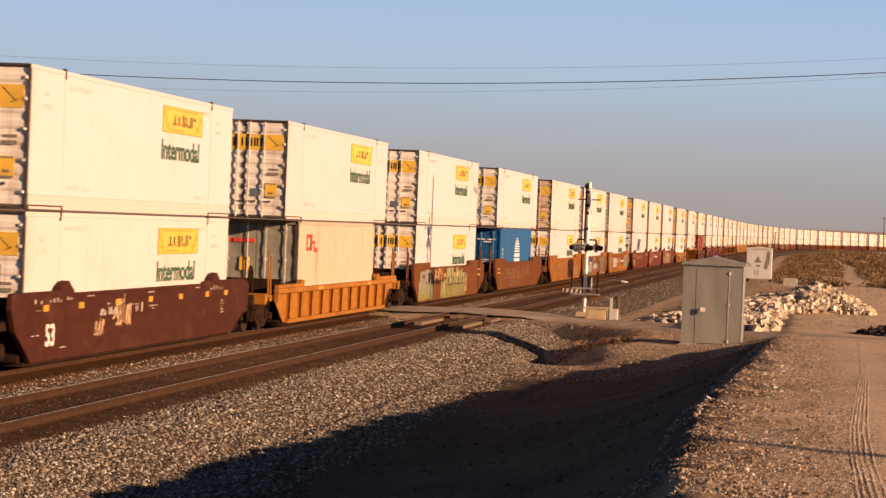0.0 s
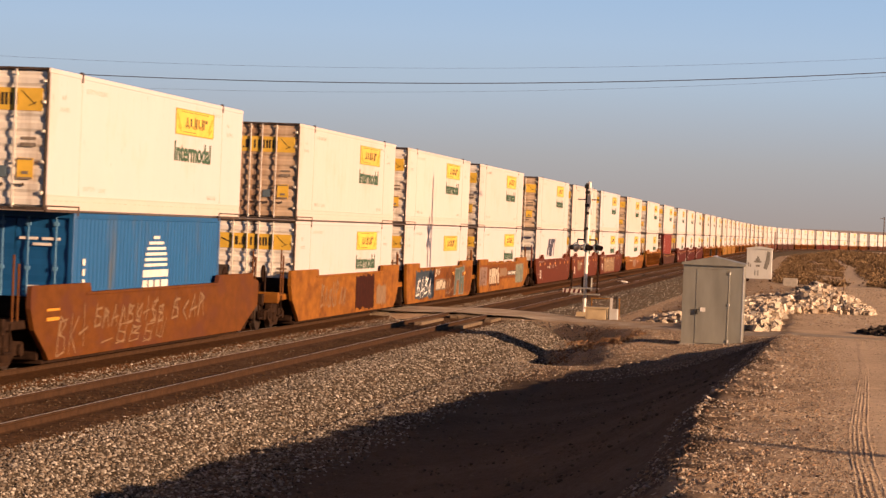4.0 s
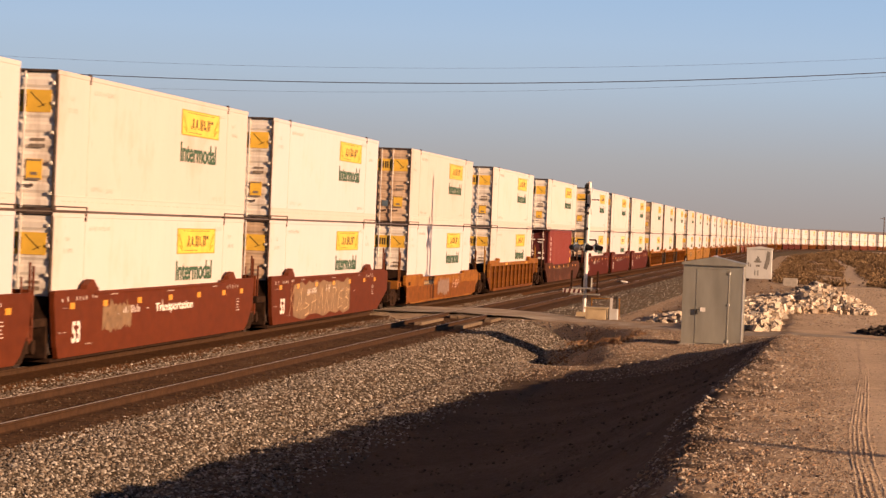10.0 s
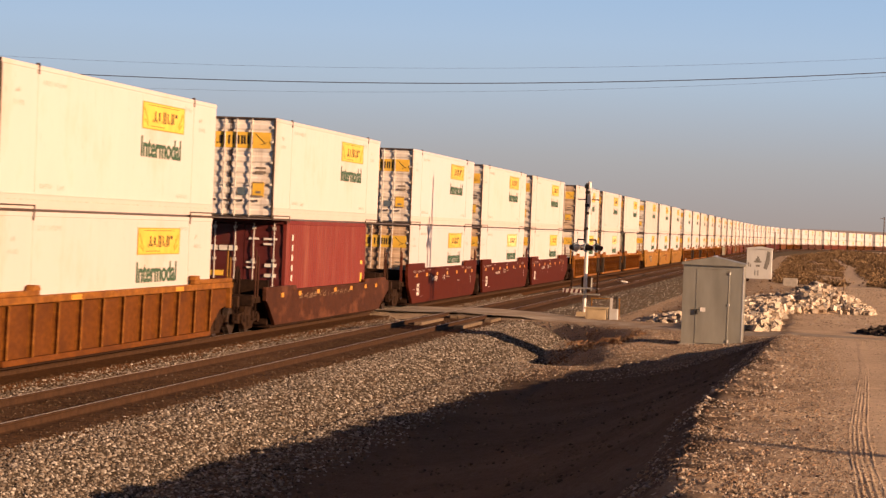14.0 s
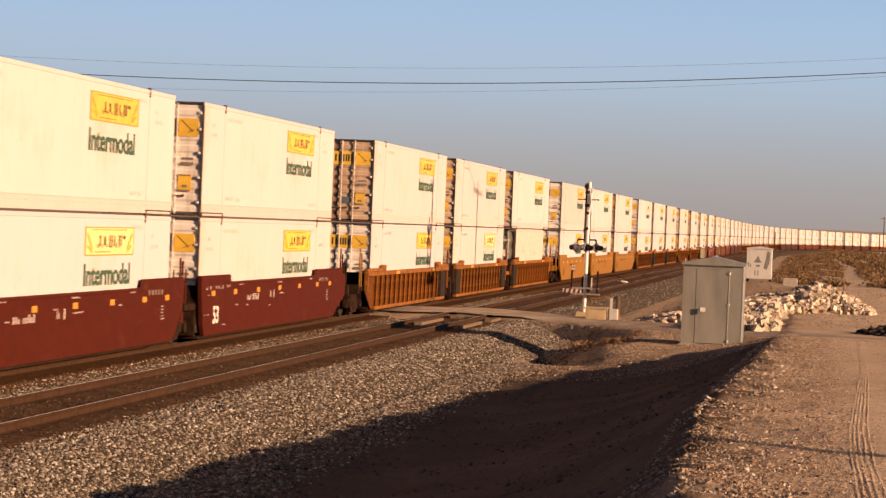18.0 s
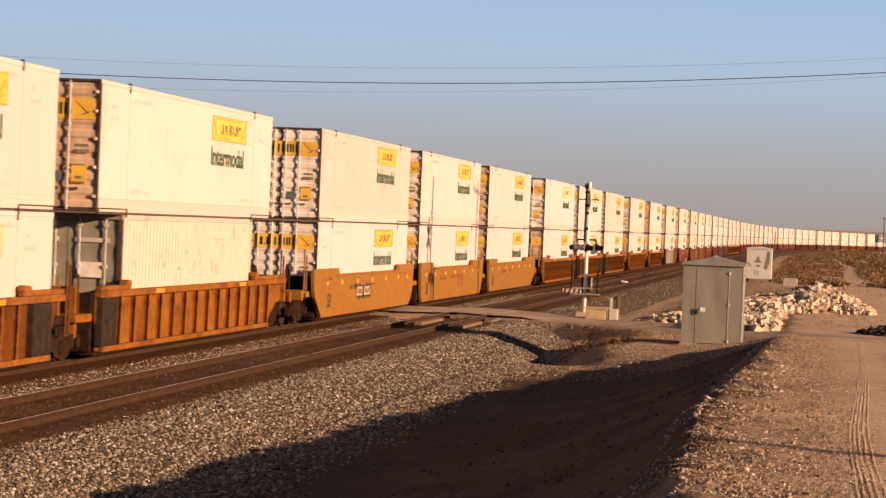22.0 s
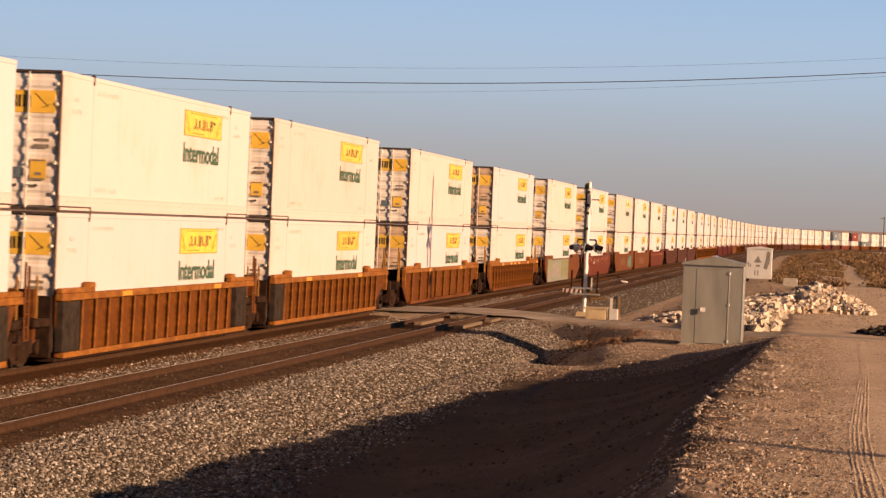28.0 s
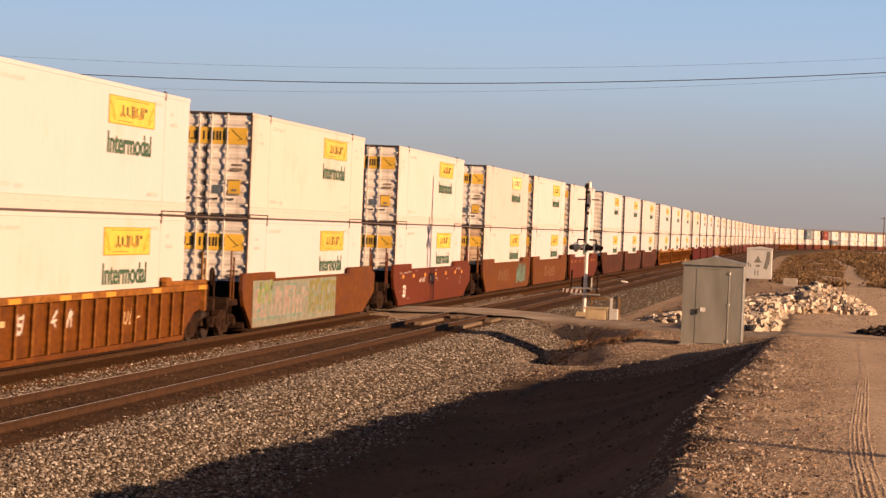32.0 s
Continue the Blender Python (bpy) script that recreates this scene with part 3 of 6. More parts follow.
def stones(places, sizes, flat=0.7, rough=0.28, chip=False, block=False):
    """Verts and faces of many broken stones; chip: small ones of eight faces; block: squared angular lumps."""
    n = len(places)
    form_v, form_f = (BOX_V, BOX_F) if block else (OCT_V, OCT_F) if chip else (ICO_V, ICO_F)
    v = np.repeat(form_v[None], n, 0) * (1 + rng.uniform(-rough, rough, (n, len(form_v), 1)))
    v *= rng.uniform(0.65, 1.3, (n, 1, 3))
    v[:, :, 2] *= flat
    a = rng.uniform(0, 2 * np.pi, n)
    b = rng.uniform(-0.7, 0.7, n)
    x = v[:, :, 0] * np.cos(b)[:, None] - v[:, :, 2] * np.sin(b)[:, None]
    z = v[:, :, 0] * np.sin(b)[:, None] + v[:, :, 2] * np.cos(b)[:, None]
    v[:, :, 0], v[:, :, 1], v[:, :, 2] = x * np.cos(a)[:, None] - v[:, :, 1] * np.sin(a)[:, None], x * np.sin(a)[:, None] + v[:, :, 1] * np.cos(a)[:, None], z
    v = v * np.asarray(sizes)[:, None, None] + np.asarray(places)[:, None, :]
    f = form_f[None] + (np.arange(n) * len(form_v))[:, None, None]
    return v.reshape(-1, 3), f.reshape(-1, 3)


def scatter(name, n, xr, yr, zf, size, material, label, category, power=1.6, sink=0.3, keep=None):
    x = rng.uniform(*xr, n)
    y = yr[0] + (yr[1] - yr[0]) * rng.uniform(0, 1, n) ** power
    if keep is not None:
        ok = keep(x, y)
        x, y = x[ok], y[ok]
    r = rng.uniform(*size, len(x)) * rng.uniform(0.6, 1.0, len(x))
    z = zf(x, y) + r * (0.5 - sink)
    chip = material is not GRAVEL and name != "clods"
    v, f = stones(np.stack([x, y, z], -1), r * (1.15 if chip else 1.0), chip=chip)
    return tagged(new(name, raw(name, v, f, material)), label, category, kind="stuff")


def bed_or_ground(x, y):
    return np.maximum(bed(x), ground(x, y))


def low_bed(x, y):
    """The surface between the two tracks, over both stained beds."""
    return np.interp(x, [0.9, 1.6, 1.85, 2.0, 2.75, 2.9, 3.6], [-0.12, -0.12, -0.2, -0.2, -0.13, -0.03, -0.03])


not_road = lambda x, y: (y < road_edge(x) - 0.3) | (y > road_edge(x) + 6.3)
scatter("ballast_stones", 64000, (5.85, 10.3), (25, 92), bed_or_ground, (0.016, 0.038), GRAVEL, "loose angular grey and tan ballast stones", "gravel", keep=lambda x, y: not_road(x, y) & (rng.uniform(0, 1, len(x)) > ease((x - 8.9) / 1.4)))
scatter("ballast_stones", 16000, (1.5, 3.35), (28, 120), low_bed, (0.014, 0.032), DIRTSTONE, "rust-stained stones between the tracks", "gravel", keep=not_road)
scatter("ballast_stones", 18000, (1.65, 3.25), (28, 120), low_bed, (0.016, 0.034), GRAVEL, "loose angular grey and tan ballast stones", "gravel", keep=not_road)
scatter("ballast_stones", 5000, (6.0, 8.6), (88, 200), bed_or_ground, (0.02, 0.04), GRAVEL, "loose angular grey and tan ballast stones", "gravel", power=1.2)
scatter("ballast_stones", 9000, (3.1, 6.3), (26, 84), lambda x, y: np.full(len(x), -0.030), (0.010, 0.028), DIRTSTONE, "small rust-stained stones between the rails", "gravel", keep=lambda x, y: (abs(x - 3.665) > 0.1) & (abs(x - 5.175) > 0.1))
scatter("pebbles", 85000, (15.5, 17.6), (13, 74), ground, (0.004, 0.014), PEBBLE, "pale pebbles along the road shoulder", "pebbles", power=1.5, keep=lambda x, y: rng.uniform(0, 1, len(x)) < ease((17.6 - x) / 1.1))
scatter("clods", 1600, (15.5, 16.5), (13, 70), ground, (0.010, 0.034), PEBBLE, "clods and stones along the crest of the bank", "clods", power=1.2)
scatter("pebbles", 1800, (15.5, 16.9), (13, 72), ground, (0.014, 0.027), PEBBLE, "pale pebbles along the road shoulder", "pebbles", power=1.3)
scatter("pebbles", 12000, (16.8, 20.5), (13, 90), ground, (0.003, 0.008), PEBBLE, "small pebbles in the dirt road", "pebbles", power=1.3)
scatter("pebbles", 6000, (17.9, 21), (22, 78), ground, (0.004, 0.016), PEBBLE, "pale pebbles beside the dirt road", "pebbles", power=1.3)
scatter("pebbles", 8000, (8.4, 22), (84, 175), ground, (0.012, 0.045), PEBBLE, "pebbles and clods strewn on the bare soil", "pebbles", power=1.0)
scatter("pebbles", 24000, (9.2, 15.6), (54, 80), ground, (0.010, 0.028), PEBBLE, "gravel on the bank below the crossing", "pebbles", power=0.8, keep=not_road)
scatter("clods", 4500, (9.4, 15.4), (18, 60), ground, (0.008, 0.04), CLOD, "dull clods of earth in the dry ditch", "clods", power=1.0, keep=lambda x, y: np.sin(x * 2.1 + y * 0.7) * np.sin(y * 0.9 - x) > -0.1)
scatter("pebbles", 1500, (9.0, 15.2), (56, 82), ground, (0.008, 0.03), PEBBLE, "scattered pebbles in the dry ditch", "pebbles", power=1.0, keep=not_road)

# ---- tyre tracks in the dirt road ----
tv, tf = [], []
ty = np.concatenate([np.arange(12.5, 36, 0.25), np.arange(36, 69, 0.6)])
rut_r = np.interp(ty, [12.5, 15, 17.7, 21.5, 27.6, 34.6, 68.7], [17.36, 17.32, 17.30, 17.33, 17.46, 17.60, 18.06])
rut_l = np.interp(ty, [12.5, 15, 18.7, 21.4, 27.5, 34.4, 68.4], [17.17, 17.14, 17.14, 17.17, 17.33, 17.50, 17.95])
for share in (0.0, 0.22, 0.45, 0.72, 1.0):
    base = len(tv)
    cx = rut_l + (rut_r - rut_l) * share + 0.003 * np.sin(ty * 2.3 + 9 * share)
    for x, y in zip(cx, ty):
        h = 0.0024 + 0.0012 * math.sin(1.7 * y + 5 * share) * math.sin(0.6 * y)
        for o, k in ((-0.017, -0.1), (-0.004, 1.0), (0.003, 1.0), (0.013, -0.1)):
            tv.append((x + o, y, float(ground(x + o, y)) + h * k))
    for i in range(len(ty) - 1):
        for j in range(3):
            k = base + i * 4 + j
            tf.append((k, k + 1, k + 5, k + 4))
tagged(new("tyre_tracks", raw("tyre_tracks", tv, tf, SOIL)), "ridged tyre tracks pressed into dusty soil", "tyre tracks", kind="stuff")

# ---- crossing road and timbers ----
rx = np.concatenate([np.arange(-28, 6.5, 1.0), np.arange(6.5, 21.5, 0.6)])
rv, rf = [], []
for i, x in enumerate(rx):
    e = float(road_edge(x))
    for k in range(6):
        y = e + k * float(np.interp(x, [6, 12], [1.2, 0.84]))
        h = float(np.interp(x, [-28, -3, -1, 3.2, 4.0, 5.6, 6.5, 9, 30], [-0.2, -0.05, 0.012, 0.09, 0.125, 0.125, 0.11, 0.0, 0.0]))
        z = h if x < 7.5 else max(h if x < 8.5 else -9, float(ground(x, y)) + 0.012)
        rv.append((x, y + 0.22 * math.sin(2.1 * x + k) + 0.15 * math.sin(5.3 * x), z - 0.03 * (k in (0, 5)) * (x > 7)))
for i in range(len(rx) - 1):
    for k in range(5):
        a = i * 6 + k
        rf.append((a, a + 6, a + 7, a + 1))
tagged(new("road", raw("road", rv, rf, ASPHALT)), "pale dusty asphalt road over the level crossing", "road", kind="structure")
crossing = thing("crossing_timbers", "weathered timber planks beside the rails at the crossing", "crossing timbers")
for x, y0, y1 in ((4.02, 75.3, 79.8), (4.15, 82.0, 83.8), (4.42, 82.0, 83.8), (4.69, 82.0, 83.8), (4.94, 81.8, 83.8), (5.58, 73.6, 78.3), (5.66, 80.0, 82.5), (3.40, 81.5, 83.6)):
    part("plank", Build().box(x - 0.125, x + 0.125, y0, y1, -0.14, 0.075 + random.uniform(-0.012, 0.006), 0.012), PLANK, crossing)
for x, y0, y1 in ((0.98, 84, 92), (-0.6, 84, 92), (0.0, 84, 92), (0.55, 84, 92)):
    part("plank", Build().box(x - 0.14, x + 0.14, y0, y1, -0.2, -0.004, 0.012), PLANK, crossing)

# ---- containers: local x to the side that is lit, y along the train (0 is the middle), z up from the floor ----
HALF, WIDE, TALL = 8.077, 1.295, 2.896


def corner_frame(half, parent, material, tall=TALL, dark=None):
    for x in (-WIDE, WIDE):
        for y in (-half, half):
            sx, sy = (1 if x > 0 else -1), (1 if y > 0 else -1)
            part("corner_post", Build().box(min(x, x - sx * 0.12), max(x, x - sx * 0.12), min(y, y - sy * 0.1), max(y, y - sy * 0.1), 0.0, tall, 0.01), dark if dark and sy < 0 else material, parent)


def door_leaf(parent, x0, x1, y, tall, material, n):
    """A ribbed door leaf on the near end."""
    z0, z1, deep = (0.06, tall - 0.06, 0.026) if n > 4 else (0.12, tall - 0.12, 0.016)
    out = [(y + 0.06, z0)]
    step = (z1 - z0) / n
    for i in range(n):
        a = z0 + i * step
        out += [(y + 0.0, a + step * 0.14), (y + 0.0, a + step * 0.5), (y + deep, a + step * 0.68), (y + deep, a + step * 0.94)]
    out += [(y + 0.06, z1), (y + 0.11, z1), (y + 0.11, z0)]
    return part("door", Build().prism(out, x0, x1, "x"), material, parent)


BAR53 = {}


def locking_bar(tall):
    if tall not in BAR53:
        b = Build().tube((0, 0, 0.04), (0, 0, tall - 0.04), 0.021, n=8)
        for z in (0.10, 0.95, 1.9, tall - 0.14):
            b.box(-0.026, 0.026, -0.012, 0.055, z - 0.018, z + 0.018, 0.006)
        BAR53[tall] = b.mesh("locking_bar", BARSTEEL)
    return BAR53[tall]


SHARED = {}


def shared(key, make):
    if key not in SHARED:
        SHARED[key] = make()
    return SHARED[key]


def sign_mesh(yellow):
    return lambda: Build().box(0, 0.008, 0, 3.58, 0, 0.63).mesh("sign", yellow)


def sign_bars():
    """The sign's dark lettering as plain bars of uneven height, with fine marks over and under it."""
    b = Build()
    for y, w, z0, z1 in ((0.86, 0.08, 0.17, 0.25), (1.0, 0.1, 0.2, 0.44), (1.16, 0.07, 0.17, 0.25), (1.32, 0.13, 0.22, 0.42), (1.52, 0.07, 0.18, 0.24), (1.7, 0.09, 0.17, 0.45), (1.86, 0.09, 0.17, 0.45), (2.06, 0.09, 0.2, 0.43), (2.22, 0.07, 0.17, 0.27),
                         (2.4, 0.09, 0.17, 0.45), (2.56, 0.09, 0.2, 0.45), (2.74, 0.18, 0.36, 0.44)):
        b.box(0.008, 0.012, y, y + w, z0, z1)
    for i in range(20):
        b.box(0.008, 0.0105, 0.5 + i * 0.13, 0.5 + i * 0.13 + 0.07, 0.555, 0.575)
        if i < 9:
            b.box(0.008, 0.0105, 0.7 + i * 0.13, 0.7 + i * 0.13 + 0.08, 0.07, 0.09)
    return b.mesh("lettering", BLACKINK)


def sign_border():
    b = Build()
    for y0, y1, z0, z1 in ((0, 3.58, 0, 0.025), (0, 3.58, 0.605, 0.63), (0, 0.045, 0.025, 0.605), (3.535, 3.58, 0.025, 0.605)):
        b.box(0.004, 0.011, y0, y1, z0, z1)
    for y, k in ((0.1, 1), (3.46, -1)):
        b.prism([(y, 0.46), (y + k * 0.06, 0.5), (y + k * 0.42, 0.16), (y + k * 0.36, 0.12)], 0.008, 0.012, "x")
        b.prism([(y + k * 0.06, 0.2), (y + k * 0.1, 0.24), (y + k * 0.4, 0.1), (y + k * 0.36, 0.06)], 0.008, 0.012, "x")
    return b.mesh("border", ORANGEEDGE)


def small_marks():
    """Rows of small grey code marks near the lower edge."""
    b = Build()
    for y0, z, n in ((2.5, 0.44, 5), (3.6, 0.42, 3), (12.7, 0.42, 3), (13.3, 0.42, 2), (2.5, 2.52, 9), (14.5, 2.36, 2), (14.5, 2.12, 4), (0.9, 2.3, 2), (0.8, 2.05, 4), (13.0, 2.56, 5)):
        for i in range(n):
            b.box(0, 0.003, y0 + i * 0.17, y0 + i * 0.17 + 0.035, z, z + 0.1)
            b.box(0, 0.003, y0 + i * 0.17 + 0.035, y0 + i * 0.17 + 0.10, z + 0.035 * (i % 3), z + 0.035 * (i % 3) + 0.025)
    return b.mesh("marking", GREYINK)


def ledge():
    """The lower side rail with its row of slots."""
    b = Build().box(0, 0.012, 0.1, 16.05, 0.02, 0.3, 0.003).box(0, 0.02, 0.1, 16.05, 0.30, 0.325, 0.004)
    return b.mesh("side_rail", PEACH)


def slots():
    b = Build()
    for i in range(40):
        b.box(0.012, 0.0145, 0.5 + i * 0.38, 0.5 + i * 0.38 + 0.22, 0.19, 0.215)
    return b.mesh("slot_row", GREYINK)


def top_tabs():
    b = Build()
    for y in (2.18, 13.97):
        b.box(-0.05, 0.012, y - 0.045, y + 0.045, 2.72, 2.94)
        b.box(-0.05, 0.014, y - 0.06, y + 0.06, -0.1, 0.0)
        b.box(-0.03, 0.012, y - 0.03, y + 0.03, 0.0, 0.09)
        y0, y1 = (0.05, y + 0.05) if y < 8 else (y - 0.05, 16.1)
        b.box(-0.03, 0.018, y0, y1, -0.035, 0.02)
        b.box(-0.03, 0.02, y0, y1, 0.075, 0.105).box(-0.03, 0.02, y0, y0 + 0.08, 0.02, 0.075).box(-0.03, 0.02, y1 - 0.08, y1, 0.02, 0.075)
    return b.mesh("corner_fitting", FRAMEDARK)


def door_plate(x0, x1, z0, z1, m, d=0.0):
    return lambda: Build().box(x0, x1, 0.006 - d, 0.014 - d, z0, z1).mesh("plate", m)


def door_bars():
    """The door sign's dark lettering as plain upright bars, and the thin dark device beside it."""
    b = Build()
    for x, w in ((-0.56, 0.09), (-0.43, 0.045), (-0.35, 0.1), (-0.09, 0.055), (0.035, 0.055), (0.19, 0.055), (0.29, 0.055), (0.375, 0.055), (0.475, 0.055), (0.58, 0.06)):
        b.box(x, x + w, 0.001, 0.006, 2.12, 2.17 if w == 0.045 else 2.37)
    b.prism([(0.72, 2.41), (0.73, 2.42), (1.03, 2.14), (1.02, 2.13)], 0.001, 0.006, "y").prism([(0.88, 2.11), (0.89, 2.10), (1.06, 2.19), (1.05, 2.2)], 0.001, 0.006, "y")
    b.prism([(-1.0, 2.3), (-0.98, 2.33), (-0.74, 2.22), (-0.76, 2.2)], 0.001, 0.006, "y")
    return b.mesh("lettering", BLACKINK)


def box_53(paint, door_paint, near=True, style="sign", pale=False, drop=0.0):
    """A 53-foot box: smooth sides, ribbed doors with four locking bars at the near end."""
    shade = {WHITE: "white", CREAM: "cream", PEACH: "pale peach"}[paint]
    c = thing("shipping_container", "long %s 53-foot container with a yellow sign%s" % (shade, " and rusty doors" if door_paint is DOORRUST else ""), "shipping container", "containers stacked on the train")
    key = paint.name

    def shell():
        out = [(-WIDE + 0.01, HALF - 0.01), (-WIDE + 0.01, -HALF + 0.11), (WIDE - 0.006, -HALF + 0.11)]
        for i in range(1, 27):
            y = -HALF + i * 0.6
            out += [(WIDE - 0.006, y - 0.02), (WIDE - 0.004, y - 0.01), (WIDE - 0.004, y + 0.01), (WIDE - 0.006, y + 0.02)]
        out += [(WIDE - 0.006, HALF - 0.01)]
        return Build().prism(out, 0.02, TALL - 0.02, "z").mesh("body", paint)
    part("body", shared(("shell", key), shell), paint, c)
    part("top_rail", shared(("rail", key), lambda: Build().box(WIDE - 0.03, WIDE + 0.006, -HALF, HALF, TALL - 0.1, TALL, 0.01).mesh("top_rail", paint)), paint, c)
    part("side_rail", shared("ledge", ledge), None, c, place=(WIDE - 0.004, -HALF, 0))
    if near:
        part("slot_row", shared("slot_row", slots), None, c, place=(WIDE - 0.004, -HALF, 0))
        part("marking", shared("marks", small_marks), None, c, place=(WIDE, -HALF, 0))
    if near:
        for y in (2.18, 13.97):
            part("post_seam", shared("seam", lambda: Build().box(-0.006, 0.001, -0.012, 0.012, 0.1, TALL - 0.1).mesh("post_seam", GREYINK)), None, c, place=(WIDE, -HALF + y, 0))
    part("corner_fitting", shared("tabs", top_tabs), None, c, place=(WIDE, -HALF, 0))
    part("door_frame", shared("dframe", lambda: Build().box(-WIDE, WIDE, -HALF - 0.01, -HALF + 0.12, TALL - 0.055, TALL, 0.008)
         .box(-WIDE, WIDE, -HALF - 0.01, -HALF + 0.12, 0, 0.055, 0.008).box(-WIDE, -WIDE + 0.06, -HALF - 0.01, -HALF + 0.12, 0, TALL, 0.008).box(WIDE - 0.045, WIDE + 0.004, -HALF - 0.01, -HALF + 0.06, 0, TALL, 0.008).mesh("door_frame", FRAMEDARK)), None, c)
    for x0, x1 in ((-1.23, -0.012), (0.012, 1.245)):
        key2 = ("leaf", door_paint.name, x0)
        if key2 in SHARED:
            d = part("door", SHARED[key2], None, c)
        else:
            d = door_leaf(c, x0, x1, -HALF + 0.02, TALL, door_paint, 9)
            SHARED[key2] = d.data
        if near:
            for bx in ((-0.62, -0.185) if x0 < 0 else (0.165, 0.61)):
                part("locking_bar", locking_bar(TALL), None, d, place=(bx, -HALF - 0.026, 0))
                part("bar_handle", shared("handle", lambda: Build().box(-0.03, 0.24, -0.02, -0.006, 0.495, 0.52, 0.004).box(0.2, 0.235, -0.02, 0.03, 0.475, 0.54, 0.006).mesh("bar_handle", FRAMEDARK)), None, d, place=(bx, -HALF - 0.02, 0))
            for hz in (0.35, 0.98, 1.6, 2.2, 2.62):
                part("hinge", shared("hinge", lambda: Build().box(-0.05, 0.025, -0.02, 0.02, -0.035, 0.035, 0.008).mesh("hinge", BARSTEEL)), None, d, place=(1.215 if x0 > 0 else -1.2, -HALF + 0.004, hz))
    part("gasket", shared("gasket", lambda: Build().box(-0.045, -0.03, -0.0, 0.1, 0.06, TALL - 0.06).box(-0.011, 0.011, 0.01, 0.1, 0.06, TALL - 0.06).box(0.03, 0.045, -0.0, 0.1, 0.06, TALL - 0.06).mesh("gasket", FRAMEDARK)), None, c, place=(0, -HALF + 0.016, 0))
    if style in ("sign", "sign_alone"):
        yk = "pale" if pale else "yellow"
        s = part("sign", shared(("sign", yk), sign_mesh(YELLOWPALE if pale else YELLOW)), None, c, "yellow sign with dark bars", place=(WIDE + 0.001, 1.42, 1.985 - drop))
        part("lettering", shared("signbars", sign_bars), None, s)
        part("border", shared("signborder", sign_border), None, s)
        if style == "sign":
            part("lettering", shared("intermodal", lambda: words("Intermodal", 3.4, 0.49, GREENINK)), None, c, "green lettering", place=(WIDE + 0.005, 1.40, 1.325 - drop))
        if near:
            p = part("door_sign", shared("dsign", door_plate(-1.08, 1.17, 2.01, 2.47, YELLOW)), None, c, "yellow band across the doors", place=(0, -HALF, 0))
            part("lettering", shared("dbars", door_bars), None, p)
            part("door_sign", shared("dsign2", door_plate(0.68, 1.02, 0.62, 1.05, YELLOW)), None, c, place=(0, -HALF, 0))
            part("plate", shared("dplate", door_plate(0.23, 0.46, 0.66, 0.88, SLATE)), None, c, place=(0, -HALF, 0))
            part("plate", shared("dplate2", door_plate(-1.1, -0.72, 1.0, 1.5, FRAMEDARK)), None, c, place=(0, -HALF, 0))
            part("marking", shared("dmarks", lambda: Build().box(0.74, 1.06, 0.006, 0.012, 1.28, 1.36).box(0.76, 1.06, 0.006, 0.012, 1.42, 1.48).box(0.7, 1.0, -0.002, 0.006, 0.62, 0.66).box(0.7, 1.0, -0.002, 0.006, 1.01, 1.04).box(0.78, 0.92, -0.002, 0.006, 0.72, 0.78).mesh("marking", CODEINK)), None, c, place=(0, -HALF, 0))
    else:
        b = Build()
        y = 0.0
        for w, z0, z1 in ((0.2, 0.0, 0.5), (0.3, 0.1, 1.0), (0.2, 0.5, 1.0), (0.2, 0.0, 1.0), (0.2, 0.0, 0.7), (0.2, 0.0, 1.0), (0.22, 0.0, 1.0), (0.24, 0.0, 1.0), (0.24, 0.5, 1.0), (0.2, 0.8, 1.0), (0.24, 0.0, 1.0), (0.2, 0.8, 1.0)):
            b.prism([(y + 0.5 * z0, z0), (y + w + 0.5 * z0, z0), (y + w + 0.5 * z1, z1), (y + 0.5 * z1, z1)], 0, 0.006, "x")
            y += w + 0.1
        part("lettering", b, BLUEINK, c, "slanted dark blue bars", place=(WIDE + 0.003, -2.6, 1.38))
        c["label"] = "long white 53-foot container with slanted dark blue marks"
        b = Build().prism([(-1.1, 2.1), (-0.9, 2.1), (-0.75, 2.5), (-0.95, 2.5)], -0.045, -0.036, "y").prism([(-0.6, 2.1), (-0.1, 2.1), (0.05, 2.5), (-0.45, 2.5)], -0.045, -0.036, "y").prism([(0.3, 2.1), (0.5, 2.1), (0.6, 2.38), (1.0, 2.38), (1.08, 2.5), (0.45, 2.5)], -0.045, -0.036, "y")
        part("lettering", b.box(-0.9, 1.05, -0.045, -0.036, 1.75, 1.92), BLUEINK, c, "dark blue bars on the doors", place=(0, -HALF, 0))
    return c


